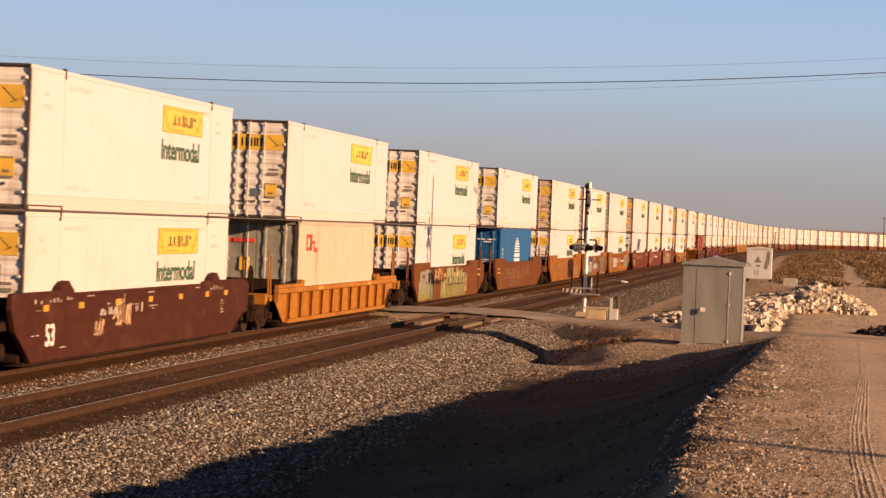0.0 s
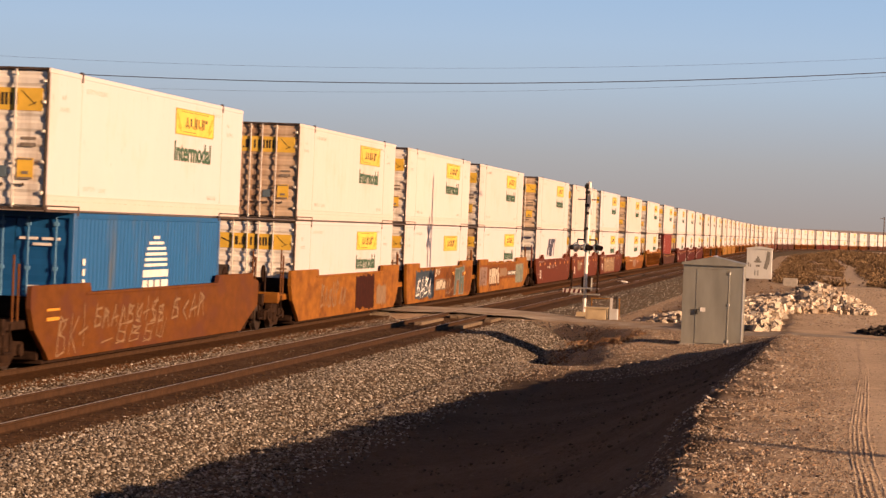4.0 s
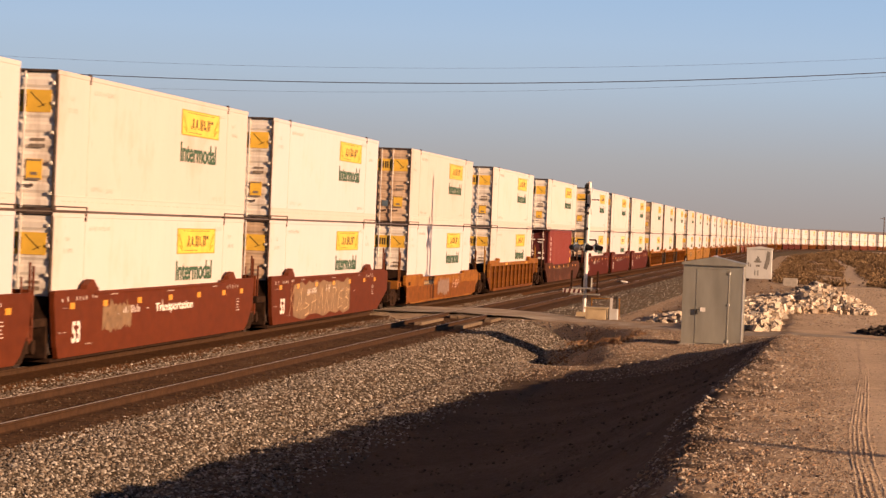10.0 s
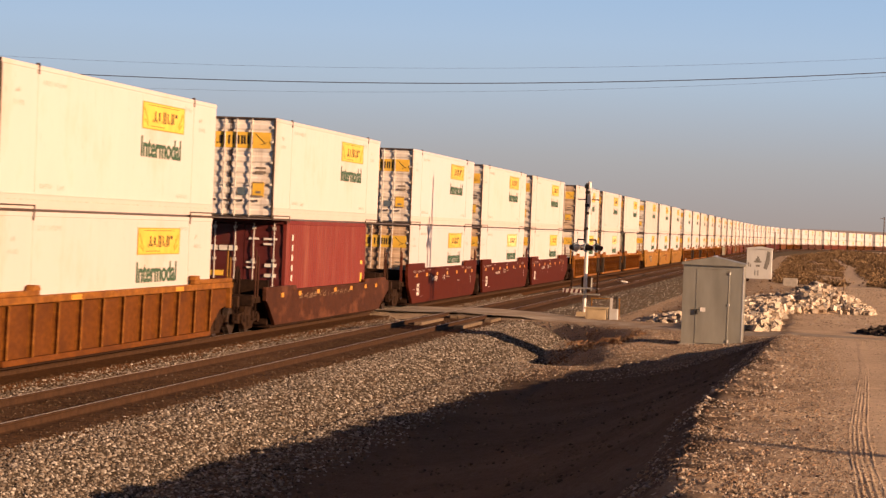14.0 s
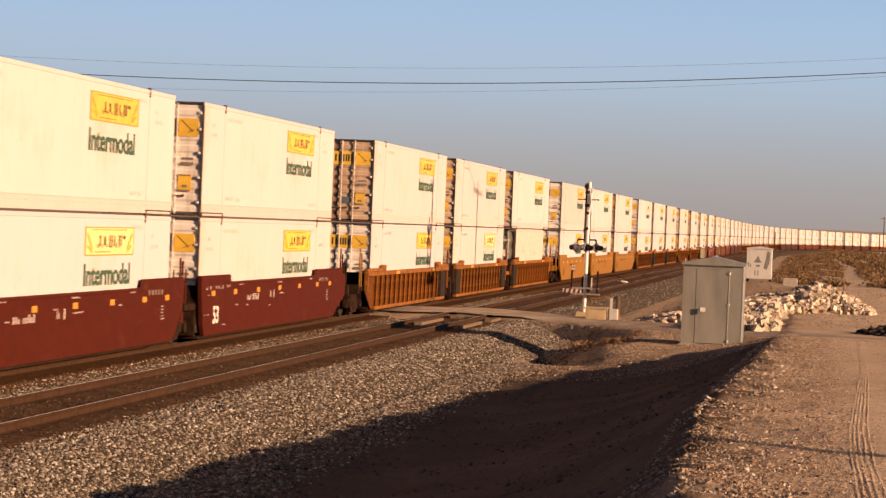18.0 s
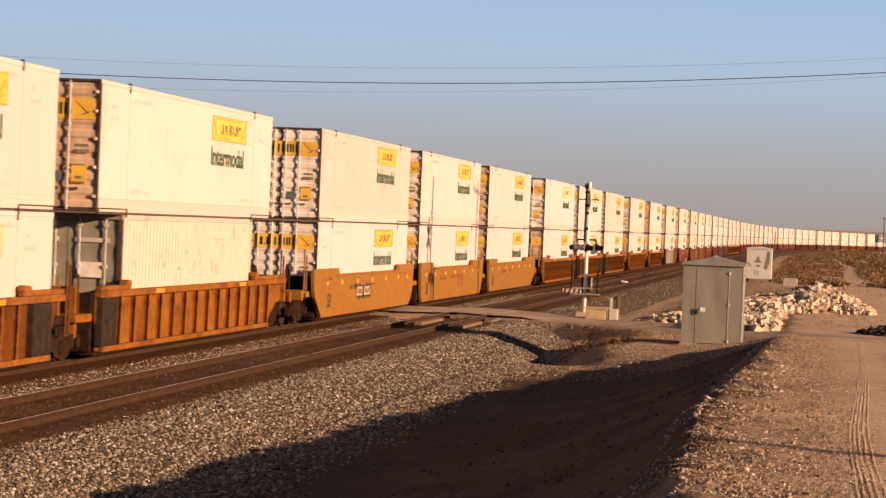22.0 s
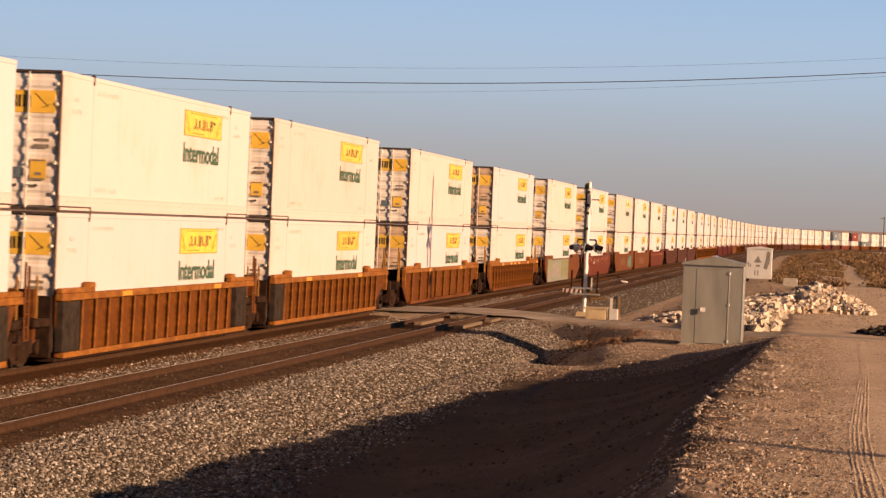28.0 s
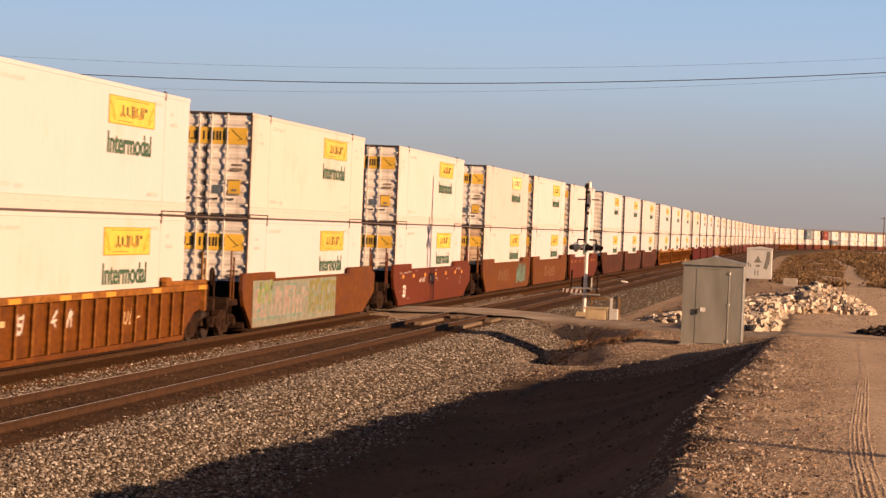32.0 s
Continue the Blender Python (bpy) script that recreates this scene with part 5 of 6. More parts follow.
            if near:
                part("brake_gear", shared(("brake", e), lambda: Build().box(-0.9, 0.5, min(e * (HALF + 0.9), e * (HALF + 1.6)), max(e * (HALF + 0.9), e * (HALF + 1.6)), 1.04, 1.35, 0.03).tube((0.7, e * (HALF + 1.2), 1.05), (0.7, e * (HALF + 1.2), 1.7), 0.03).tube((0.62, e * (HALF + 1.2), 1.62), (0.66, e * (HALF + 1.2), 1.62), 0.25, n=16).mesh("brake_gear", UNDER)), None, c)
        if near:
            post = YELLOWCAR if paint in (YELLOWCAR, RUSTORANGE) else RUSTBROWN if paint is ORANGE else paint
            if big:
                for k in range(2):
                    part("hand_rod", shared(("rod", post.name, k), lambda: Build().tube((0, 0, 0), (0, 0, 1.35 - 0.18 * k), 0.028, n=6).mesh("hand_rod", post)), None, c, place=(1.27, (9.95 if e > 0 else -9.7) + 0.3 * k, 1.0))
                part("corner_step", shared(("step", post.name), lambda: Build().box(-0.05, 0.02, -0.2, 0.2, 0.42, 0.47, 0.008).box(-0.04, 0.0, -0.2, -0.17, 0.45, 1.02).box(-0.04, 0.0, 0.17, 0.2, 0.45, 1.02).mesh("corner_step", UNDER)), None, c, place=(1.44, e * (HALF + 2.3), 0))
            else:
                def ladder():
                    b = Build().tube((0, -0.11, 0.62), (0, -0.11, 2.2), 0.03, n=6).tube((0, 0.11, 0.62), (0, 0.11, 2.12), 0.03, n=6)
                    for z in (0.64, 0.9, 1.16, 1.42):
                        b.tube((0, -0.11, z), (0, 0.11, z), 0.018, n=6)
                    return b.mesh("ladder", RUSTBROWN if paint is RUSTORANGE else post)
                if e > 0:
                    part("ladder", shared(("ladder", paint.name), ladder), None, c, place=(1.34, 9.05, 0))
                part("hand_rod", shared(("rodshort", post.name), lambda: Build().tube((0, 0, 0), (0, 0, 0.9), 0.026, n=6).mesh("hand_rod", post)), None, c, place=(1.2, e * 8.85, 1.0))
    if ends in ("middle", "last"):
        truck(c, -HALF - 1.4)
        part("connector", shared("connector", lambda: Build().box(-0.95, 0.95, -HALF - 2.4, -HALF - 0.4, 0.4, 1.0, 0.04).box(-0.5, 0.5, -HALF - 2.5, -HALF - 0.2, 0.3, 0.8, 0.03).mesh("connector", UNDER)), None, c)
        part("end_bulkhead", shared(("bulk", paint.name), lambda: Build().box(-1.1, 1.1, -HALF - 0.62, -HALF - 0.5, 0.5, 1.62, 0.01).mesh("end_bulkhead", paint)), None, c)
    if near:
        refl = shared("refl", lambda: Build().box(0, 0.005, 0, 0.32, 0, 0.13).mesh("reflector", REFLECT))
        x = SIDE + 0.001 if style == "smooth" else 1.381
        zr = 1.2 if not low else 0.98
        if paint in (MAROON, REDBROWN, DULLRED, DARKBROWN, YELLOWCAR) and style == "smooth":
            for y in (-7.3, -5.0, -2.4, 0.2, 2.8, 5.3, 7.2):
                part("reflector", refl, None, c, place=(x, y, zr))
        if humps:
            hm = shared(("hump", paint.name), lambda: hump().mesh("container_guide", paint))
            for y in (-HALF + 1.75, HALF - 2.3):
                part("container_guide", hm, None, c, place=(1.48, y, 1.59))
        if lugs:
            for y in (-5.2, -3.9, -1.1, 1.9):
                part("lug", shared(("lug", paint.name), lambda: Build().prism([(0, 0), (0.12, 0.07), (1.3, 0.07), (1.42, 0)], -0.1, 0.0, "x").mesh("lug", paint)), None, c, place=(1.48, y, 1.53))
        if marks:
            part("stencil", stencil_set(marks), DULLINK if paint not in (YELLOWCAR,) else BLACKINK, c, "small painted data marks", place=(x, -HALF, -0.28 if low else 0))
            if not low:
                part("numerals", shared(("53", paint is YELLOWCAR), lambda: words("53", 0.56, 0.46, WHITEINK if paint is not YELLOWCAR else BLACKINK)), None, c, "the figures 53", place=(x + 0.004, -HALF + 0.95, 0.48))
        if badge:
            part("lettering", Build().box(0, 0.005, 0.35, 0.95, 1.07, 1.16).box(0, 0.005, 0.6, 0.7, 0.6, 1.07).box(0, 0.005, 1.05, 1.65, 1.07, 1.16).box(0, 0.005, 1.3, 1.4, 0.6, 1.07).box(0, 0.005, 1.8, 1.92, 0.6, 1.16).box(0, 0.005, 2.1, 2.22, 0.6, 1.16), mat("dull_red_ink", (0.17, 0.022, 0.012), 0.6, vary=0.2, bump=0), c, "dull red bars", place=(x, 0.5, 0))
        if title:
            part("lettering", words(title, 3.3, 0.26, WHITEINK), None, c, "small white lettering", place=(x + 0.004, -0.9, 0.9))
        for kind, args, ink in art:
            part("graffiti", {"strokes": strokes, "blocks": blocks, "patch": patch, "bars": bars}[kind](*args), INK[ink], c, "faded spray paint", place=(x, 0, 0))
    return c

# ---- the train ----
NEAR_S = [44.51, 67.2, 89.98, 112.8, 135.92, 154.6, 173.69, 196.25, 214.68, 233.84, 256.71, 279.42, 302.26, 325.22, 344.19, 363.03, 386.02, 404.69, 423.71, 446.52, 465.3,
          484.32, 507.21, 526.13, 545.14, 567.79, 590.7, 613.33, 636.06, 659.13, 677.54, 696.56]
START = list(NEAR_S)
ENDS = []
for code in "ssssfmlfmlsssfmlfmlfmlfmlssssfml":
    ENDS.append({"s": "single", "f": "first", "m": "middle", "l": "last"}[code])
for code in "fmlfmlfmlsssfmlfmlfmlfmlfmlssssssfmlfml":
    ENDS.append({"s": "single", "f": "first", "m": "middle", "l": "last"}[code])
    START.append(START[-1] + (18.85 if code in "ml" else 22.8))

CARS = {
    0: (DULLRED, "smooth", dict(humps=True, marks=3, art=[("strokes", (3, -2.6, -1.2, 0.75, 1.35, 6, 0.06), "tan"), ("strokes", (4, -3.9, -3.2, 0.6, 1.0, 3, 0.05), "tan")])),
    1: (BRIGHTORANGE, "ribbed", dict(low=True, ribs=11)),
    2: (RUSTBROWN, "smooth", dict(art=[("patch", (5, -4.9, -1.9, 0.82, 1.06, 0.002, 0.06), "maroon"), ("patch", (57, -8.0, -4.3, 0.22, 0.98, 0.003, 0.1), "olive"), ("blocks", (6, -8.0, -4.7, 0.5, 1.5, 3), "grey"),
                                       ("patch", (55, -2.6, 4.1, 0.22, 0.95, 0.003, 0.05), "olive"), ("blocks", (7, -1.3, 3.9, 0.8, 1.5, 4, 0.05, 0.0034), "maroon"), ("blocks", (7, -1.3, 3.9, 0.8, 1.5, 4, 0.0, 0.0042), "green"),
                                       ("strokes", (8, -4.2, -2.2, 1.0, 1.46, 4, 0.07), "tan"), ("strokes", (38, -2.4, -1.3, 0.4, 1.1, 1, 0.07, 0.005), "tan"), ("strokes", (39, 3.9, 4.7, 0.45, 1.35, 1, 0.08, 0.005), "tan"), ("strokes", (41, -1.2, 3.8, 0.3, 1.3, 5, 0.025, 0.005), "maroon"),
                                       ("bars", (-1.9, 1.1, 1, 0.4, 0.16), "amber"), ("bars", (1.5, 1.1, 1, 0.4, 0.14), "amber"), ("bars", (7.7, 1.28, 1, 0.9, 0.05), "amber"), ("bars", (7.7, 1.02, 1, 0.9, 0.09), "amber")])),
    3: (RUSTBROWN, "smooth", dict(low=False, art=[("strokes", (9, -7.6, -5.4, 0.3, 1.35, 3, 0.05), "mud"), ("strokes", (10, -5.1, 0.4, 0.75, 1.3, 9, 0.06), "mud"), ("strokes", (43, -4.6, 0.6, 0.3, 0.8, 5, 0.04), "mud"), ("strokes", (44, 1.0, 4.2, 0.7, 1.3, 4, 0.06), "mud"),
                                                  ("bars", (-8.2, 1.2, 1, 0.8, 0.05), "amber"), ("bars", (-8.2, 1.0, 1, 0.8, 0.07), "amber")])),
    4: (ORANGE, "smooth", dict(art=[("patch", (11, 0.6, 3.9, 0.22, 1.5), "maroon"), ("patch", (12, 4.4, 6.2, 0.3, 1.1), "mud"), ("strokes", (13, -5, -1, 0.5, 1.3, 7, 0.08), "mud")])),
    5: (ORANGE, "smooth", dict(art=[("patch", (14, -6.2, -1.8, 0.26, 1.5, 0.002), "navy"), ("strokes", (15, -6.1, -2.4, 0.4, 1.35, 4, 0.07), "white"), ("patch", (81, -1.8, 1.1, 0.86, 1.5, 0.0015, 0.08), "rust"), ("patch", (83, -1.5, 1.2, 0.55, 1.06, 0.002, 0.05), "mud"), ("blocks", (16, -1.3, 1.0, 0.62, 1.0, 3, 0.03, 0.0034), "black"), ("blocks", (16, -1.3, 1.0, 0.62, 1.0, 3, 0.0, 0.0042), "paleink"),
                                    ("strokes", (84, -1.6, -0.4, 1.2, 1.5, 3, 0.07), "paleink"), ("patch", (18, 1.05, 3.5, 0.24, 1.5, 0.002, 0.04), "rust"), ("strokes", (85, 1.2, 3.4, 0.3, 1.45, 4, 0.16), "umber"), ("strokes", (86, 1.2, 3.3, 0.3, 1.2, 3, 0.07, 0.005), "mud"),
                                    ("blocks", (17, 3.5, 6.2, 0.34, 1.47, 2, 0.06, 0.0034), "bluegrey"), ("blocks", (17, 3.5, 6.2, 0.34, 1.47, 2, 0.0, 0.0042), "deepteal"), ("strokes", (87, 3.6, 6.1, 0.4, 1.4, 3, 0.05, 0.005), "bluegrey"), ("patch", (88, 6.6, 8.3, 0.3, 1.5, 0.0015, 0.1), "rust"), ("bars", (2.9, 1.15, 1, 0.5, 0.13), "amber"), ("bars", (6.15, 1.13, 1, 0.4, 0.12), "amber")])),
    6: (ORANGE, "smooth", dict(marks=None, lugs=True, art=[("patch", (82, -8.1, 4.9, 0.7, 1.5, 0.0015, 0.05), "rust"), ("patch", (86, -8.0, -5.6, 0.5, 1.4, 0.002, 0.05), "taupe"), ("strokes", (19, -7.8, -6.2, 0.55, 1.3, 3, 0.08), "umber"), ("blocks", (89, -4.9, -1.4, 0.5, 1.34, 5, 0.06, 0.0034), "umber"), ("blocks", (89, -4.9, -1.4, 0.55, 1.32, 5, 0.0, 0.0042), "paleink"),
                                               ("patch", (20, 4.8, 7.9, 0.42, 1.46, 0.003, 0.1), "grey"), ("strokes", (61, 4.9, 7.7, 0.45, 1.4, 5, 0.1), "deepteal"), ("bars", (1.7, 0.86, 1, 3.0, 0.24), "black"), ("bars", (1.85, 0.92, 4, 0.2, 0.13), "white"), ("bars", (3.3, 0.92, 4, 0.2, 0.13), "white"), ("patch", (90, -1.2, 1.4, 0.8, 1.3, 0.002, 0.1), "mud")])),
    7: (REDBROWN, "smooth", dict(humps=True, marks=5)),
    8: (REDBROWN, "smooth", dict(humps=True, marks=6, title="Transportation", art=[("patch", (22, -5.0, -2.8, 0.6, 1.3), "mud"), ("strokes", (23, -4.8, -3.0, 0.7, 1.25, 4, 0.09), "mud")])),
    9: (REDBROWN, "smooth", dict(humps=True, marks=7, art=[("patch", (24, -5.4, 3.0, 0.24, 1.42), "mud"), ("strokes", (25, -6.0, 3.0, 0.4, 1.3, 9, 0.03), "tan")])),
    10: (ORANGE, "smooth", dict(low=True, art=[("patch", (26, -9.0, 9.0, 0.22, 0.88, 0.0015, 0.08), "rust"), ("bars", (-5.05, 0.86, 1, 2.2, 0.17), "black"), ("bars", (-4.95, 0.89, 3, 0.22, 0.11), "tan"), ("bars", (-3.85, 0.89, 3, 0.26, 0.11), "tan"),
                                               ("patch", (27, -1.6, 1.3, 0.3, 1.1, 0.003, 0.2), "taupe"), ("strokes", (62, -1.5, 1.2, 0.35, 1.05, 4, 0.03, 0.004, 1.12), "mud"), ("strokes", (63, 2.2, 4.0, 0.6, 1.08, 3, 0.07, 0.004, 1.12), "pink"), ("bars", (-8.6, 0.9, 1, 0.4, 0.14), "maroon")])),
    11: (RUSTORANGE, "ribbed", dict(ribs=11)),
    12: (DARKBROWN, "smooth", dict(low=True, art=[("strokes", (28, -5, 3, 0.9, 1.08, 12, 0.03), "mud")])),
    13: (MAROON, "smooth", dict(marks=8)), 14: (MAROON, "smooth", dict(marks=9)), 15: (MAROON, "smooth", dict(marks=10)),
    16: (RUSTORANGE, "ribbed", dict(ribs=17)), 17: (RUSTORANGE, "ribbed", dict(ribs=17)), 18: (ORANGE, "ribbed", dict(ribs=15)),
    19: (YELLOWCAR, "smooth", dict(marks=11, art=[("patch", (72, -2.5, 0.12, 0.6, 1.22), "black"), ("bars", (-2.4, 0.76, 2, 1.0, 0.3), "tan"), ("bars", (-2.25, 0.82, 4, 0.12, 0.17), "navy"), ("bars", (-0.95, 0.82, 4, 0.12, 0.17), "navy")])), 20: (YELLOWCAR, "smooth", dict(marks=12, badge=True)), 21: (YELLOWCAR, "smooth", dict(marks=13)),
    22: (RUSTORANGE, "ribbed", dict(ribs=17)), 23: (RUSTORANGE, "ribbed", dict(ribs=17)), 24: (RUSTORANGE, "ribbed", dict(ribs=17)),
    25: (RUSTORANGE, "ribbed", dict(ribs=9)),
    26: (RUSTORANGE, "ribbed", dict(ribs=16, art=[("strokes", (91, -4.4, -3.85, 0.75, 1.25, 1, 0.08), "pinkwhite"), ("strokes", (92, -2.3, -1.85, 0.85, 1.2, 1, 0.08), "pinkwhite"), ("strokes", (93, -1.25, -0.8, 0.82, 1.22, 1, 0.08), "pinkwhite"), ("strokes", (94, 2.75, 4.2, 0.75, 1.1, 3, 0.06), "tan"),
                                                   ("bars", (-6.3, 0.6, 1, 0.5, 0.35), "amber"), ("bars", (-5.4, 0.95, 1, 0.4, 0.12), "tan")], strips=(-4.85, -1.75, -0.3, 1.4, 5.0, 9.1))),
    27: (RUSTBROWN, "smooth", dict(art=[("patch", (29, -8.0, 3.2, 0.2, 1.53, 0.003, 0.03), "grey"), ("blocks", (45, -7.9, -0.9, 0.45, 1.35, 6, 0.04, 0.0034), "teal"), ("blocks", (45, -7.9, -0.9, 0.45, 1.35, 6, 0.0, 0.0042), "dustpink"),
                                        ("blocks", (46, -0.9, 3.1, 0.4, 1.45, 5, 0.0, 0.0042), "olive"), ("strokes", (47, -7.4, -5.6, 0.95, 1.5, 3, 0.2, 0.005), "leaf"), ("strokes", (71, -7.6, 2.8, 0.35, 1.4, 9, 0.03, 0.0056), "dustpink"), ("strokes", (73, -7.6, 3.0, 0.35, 1.4, 8, 0.035, 0.0062), "teal")])),
    28: (REDBROWN, "smooth", dict(marks=14)),
    29: (RUSTBROWN, "smooth", dict(art=[("strokes", (32, 3.0, 6.8, 0.5, 1.4, 6, 0.2), "teal"), ("strokes", (33, -4, 0, 0.6, 1.2, 6, 0.07), "mud")])),
    30: (RUSTBROWN, "smooth", dict(art=[("strokes", (34, -3, 2, 0.6, 1.2, 7, 0.08), "mud")])), 31: (REDBROWN, "smooth", dict()),
}
PAINT_WORD = {"dull_maroon_paint": "dull maroon", "bright_orange_paint": "bright orange", "red_brown_paint": "red-brown", "weathered_orange_paint": "weathered orange", "rusty_brown_paint": "rusty brown", "rusty_orange_paint": "rusty orange",
              "dark_brown_paint": "dark brown", "maroon_paint": "maroon", "ochre_yellow_paint": "ochre yellow"}
FAR_STYLE = [(RUSTORANGE, "ribbed"), (MAROON, "smooth"), (RUSTBROWN, "smooth"), (DARKBROWN, "smooth"), (REDBROWN, "smooth"), (RUSTBROWN, "ribbed"), (DARKBROWN, "smooth")]
UP_PAINT = "wwwwccccpwpccwcccccpccwcppwpcpcc"
LOW_PAINT = "cwwwwwwwcwwccwwcwccwwwwwcwcwwcww"
UP_DOOR = "ddddrddrddrdddddrrrddrddddrddddd"
P = {"w": WHITE, "c": CREAM, "p": PEACH}
D = {"d": DOOR, "r": DOORRUST}
MOVING = []          # thing, metres along the train, height
LOW_Z, UP_Z = 0.31, 3.24
protos = {}


def from_proto(key, make):
    if key in protos:
        return copy_thing(protos[key], Matrix.Identity(4))
    protos[key] = make()
    return protos[key]


for i, (s, e) in enumerate(zip(START, ENDS)):
    near = i < 32
    if near:
        paint, style, extra = CARS[i]
    else:
        paint, style = FAR_STYLE[(i if e == "single" else START.index(s) - {"first": 0, "middle": 1, "last": 2}[e]) * 5 % 7]
        extra = dict(ribs=9)
    lab = "%s %s well car%s" % (PAINT_WORD[paint.name], "smooth-sided" if style == "smooth" else "ribbed steel", " with sprayed graffiti" if extra.get("art") else " carrying two stacked containers")
    w = from_proto(("far", paint.name, style, e), lambda: well_car(paint, style, e, lab, near=False, **extra)) if not near else well_car(paint, style, e, lab, **extra)
    MOVING.append((w, s + HALF, 0.0))
    up, lo, dr = (P[UP_PAINT[i]], P[LOW_PAINT[i]], D[UP_DOOR[i]]) if near else (P["wwcwwcpw"[i % 8]], P["wcwwwcww"[i * 3 % 8]], DOOR)
    lowdr = D["drdddrrd"[i % 8]] if near else DOOR
    rise = -0.09 if i in (19, 20, 21) else 0.0        # signs sit higher on these
    if i in (60, 62):
        u = box_40("faded %s container on top of a stack" % ("red" if i == 62 else "slate blue"), RED if i == 62 else SLATE, DARKRED if i == 62 else SLATE, marks_none)
    else:
        u = from_proto(("c53", up.name, dr.name, near, i in (22, 29), rise), lambda: box_53(up, dr, near, pale=i in (22, 29), drop=rise))
    if i == 1:
        b = box_40("beige corrugated 40-foot container with red marks and grey doors", BEIGE, GREYDOOR, marks_beige)
    elif i == 3:
        b = box_40("bright blue corrugated 40-foot container with white marks", BLUE, BLUE, marks_blue)
    elif i == 12:
        b = box_40("red corrugated 40-foot container with dark red doors", RED, DARKRED, marks_red)
    elif i == 18:
        b = box_40("stained pinkish-white 40-foot container with grey doors", PINKWHITE, GREYDOOR, marks_pink)
    elif i == 63:
        b = box_40("dark blue corrugated container", SLATE, SLATE, marks_none)
    elif i == 5:
        b = box_53(WHITE, DOOR, True, style="sign_alone", drop=0.12)
    elif i == 2:
        b = box_53(WHITE, DOOR, True, drop=0.06)
    elif i == 7:
        b = box_53(WHITE, DOOR, True, style="bars")
    else:
        b = from_proto(("low53", lo.name, lowdr.name, near, i in (14, 17), rise), lambda: box_53(lo, lowdr, near, pale=i in (14, 17), drop=rise))
    MOVING.append((u, s + HALF, UP_Z))
    MOVING.append((b, s + HALF, LOW_Z))


# ---- signal cabinet beside the crossing ----
def gz(x, y):
    return float(ground(x, y))


cab = thing("equipment_cabinet", "grey galvanised railway equipment cabinet with a gabled roof and closed door", "cabinet")
CX0, CX1, CY0, CY1, CB, CT = 12.95, 14.70, 68.5, 70.4, 0.06, 2.43
part("plinth", Build().box(CX0 - 0.05, CX1 + 0.05, CY0 - 0.05, CY1 + 0.05, CB - 0.5, CB + 0.06, 0.01), CONCRETE, cab)
part("front_panel", Build().box(CX0, CX0 + 0.40, CY0, CY0 + 0.03, CB + 0.06, CT, 0.004), GALV, cab)
part("front_panel", Build().box(CX1 - 0.40, CX1, CY0, CY0 + 0.03, CB + 0.06, CT, 0.004), GALV, cab)
part("lintel", Build().box(CX0 + 0.40, CX1 - 0.40, CY0, CY0 + 0.03, CT - 0.13, CT, 0.004), GALV, cab)
part("side_panel", Build().box(CX0, CX0 + 0.03, CY0 + 0.03, CY1, CB + 0.06, CT), GALV, cab)
part("side_panel", Build().box(CX1 - 0.03, CX1, CY0 + 0.03, CY1, CB + 0.06, CT), GALV, cab)
part("back_panel", Build().box(CX0 + 0.03, CX1 - 0.03, CY1 - 0.03, CY1, CB + 0.06, CT), GALV, cab)
mid = (CX0 + CX1) / 2
part("roof", Build().prism([(CX0 - 0.05, CT - 0.02), (CX0 - 0.05, CT + 0.05), (mid, CT + 0.24), (CX1 + 0.05, CT + 0.05), (CX1 + 0.05, CT - 0.02)], CY0 - 0.09, CY1 + 0.08, "y"), GALV, cab)
part("ridge_cap", Build().prism([(mid - 0.07, CT + 0.225), (mid, CT + 0.25), (mid + 0.07, CT + 0.225), (mid, CT + 0.262)], CY0 - 0.1, CY1 + 0.09, "y"), GALVLIT, cab)
cdoor = part("door", Build().box(CX0 + 0.405, CX1 - 0.405, CY0 - 0.009, CY0 + 0.02, CB + 0.08, CT - 0.135, 0.006), GALV, cab)
part("door_edge", Build().box(CX0 + 0.398, CX0 + 0.406, CY0 - 0.011, CY0 + 0.01, CB + 0.08, CT - 0.13, 0.003), GALV, cdoor)
part("hinge_rod", Build().tube((CX1 - 0.40, CY0 - 0.028, CB + 0.1), (CX1 - 0.40, CY0 - 0.02, CT - 0.16), 0.005, n=8), GALV, cdoor)
for z in (CB + 0.17, CB + 1.22, CT - 0.24):
    part("hinge", Build().box(CX1 - 0.435, CX1 - 0.375, CY0 - 0.045, CY0 - 0.012, z - 0.04, z + 0.04, 0.012), GALVLIT, cdoor)
part("padlock", Build().box(CX0 + 0.40, CX0 + 0.47, CY0 - 0.07, CY0 - 0.018, CB + 0.92, CB + 1.08, 0.012).tube((CX0 + 0.37, CY0 - 0.045, CB + 1.06), (CX0 + 0.50, CY0 - 0.045, CB + 1.06), 0.014), BLACKPAINT, cdoor)
part("label_plate", Build().box(CX0 + 0.53, CX0 + 0.68, CY0 - 0.026, CY0 - 0.018, CB + 1.0, CB + 1.12), WHITEINK, cdoor, "small white plate")
# bright strip that paints in the sunlit right edge of the cabinet
part("corner_trim", Build().box(CX1 - 0.025, CX1 + 0.008, CY0 - 0.008, CY0 + 0.03, CB + 0.06, CT, 0.003), GALVLIT, cab)
part("antenna", Build().tube((CX0 + 0.03, CY0 + 0.3, CT), (CX0 + 0.03, CY0 + 0.3, CT + 0.16), 0.008, n=6), GALVLIT, cab)

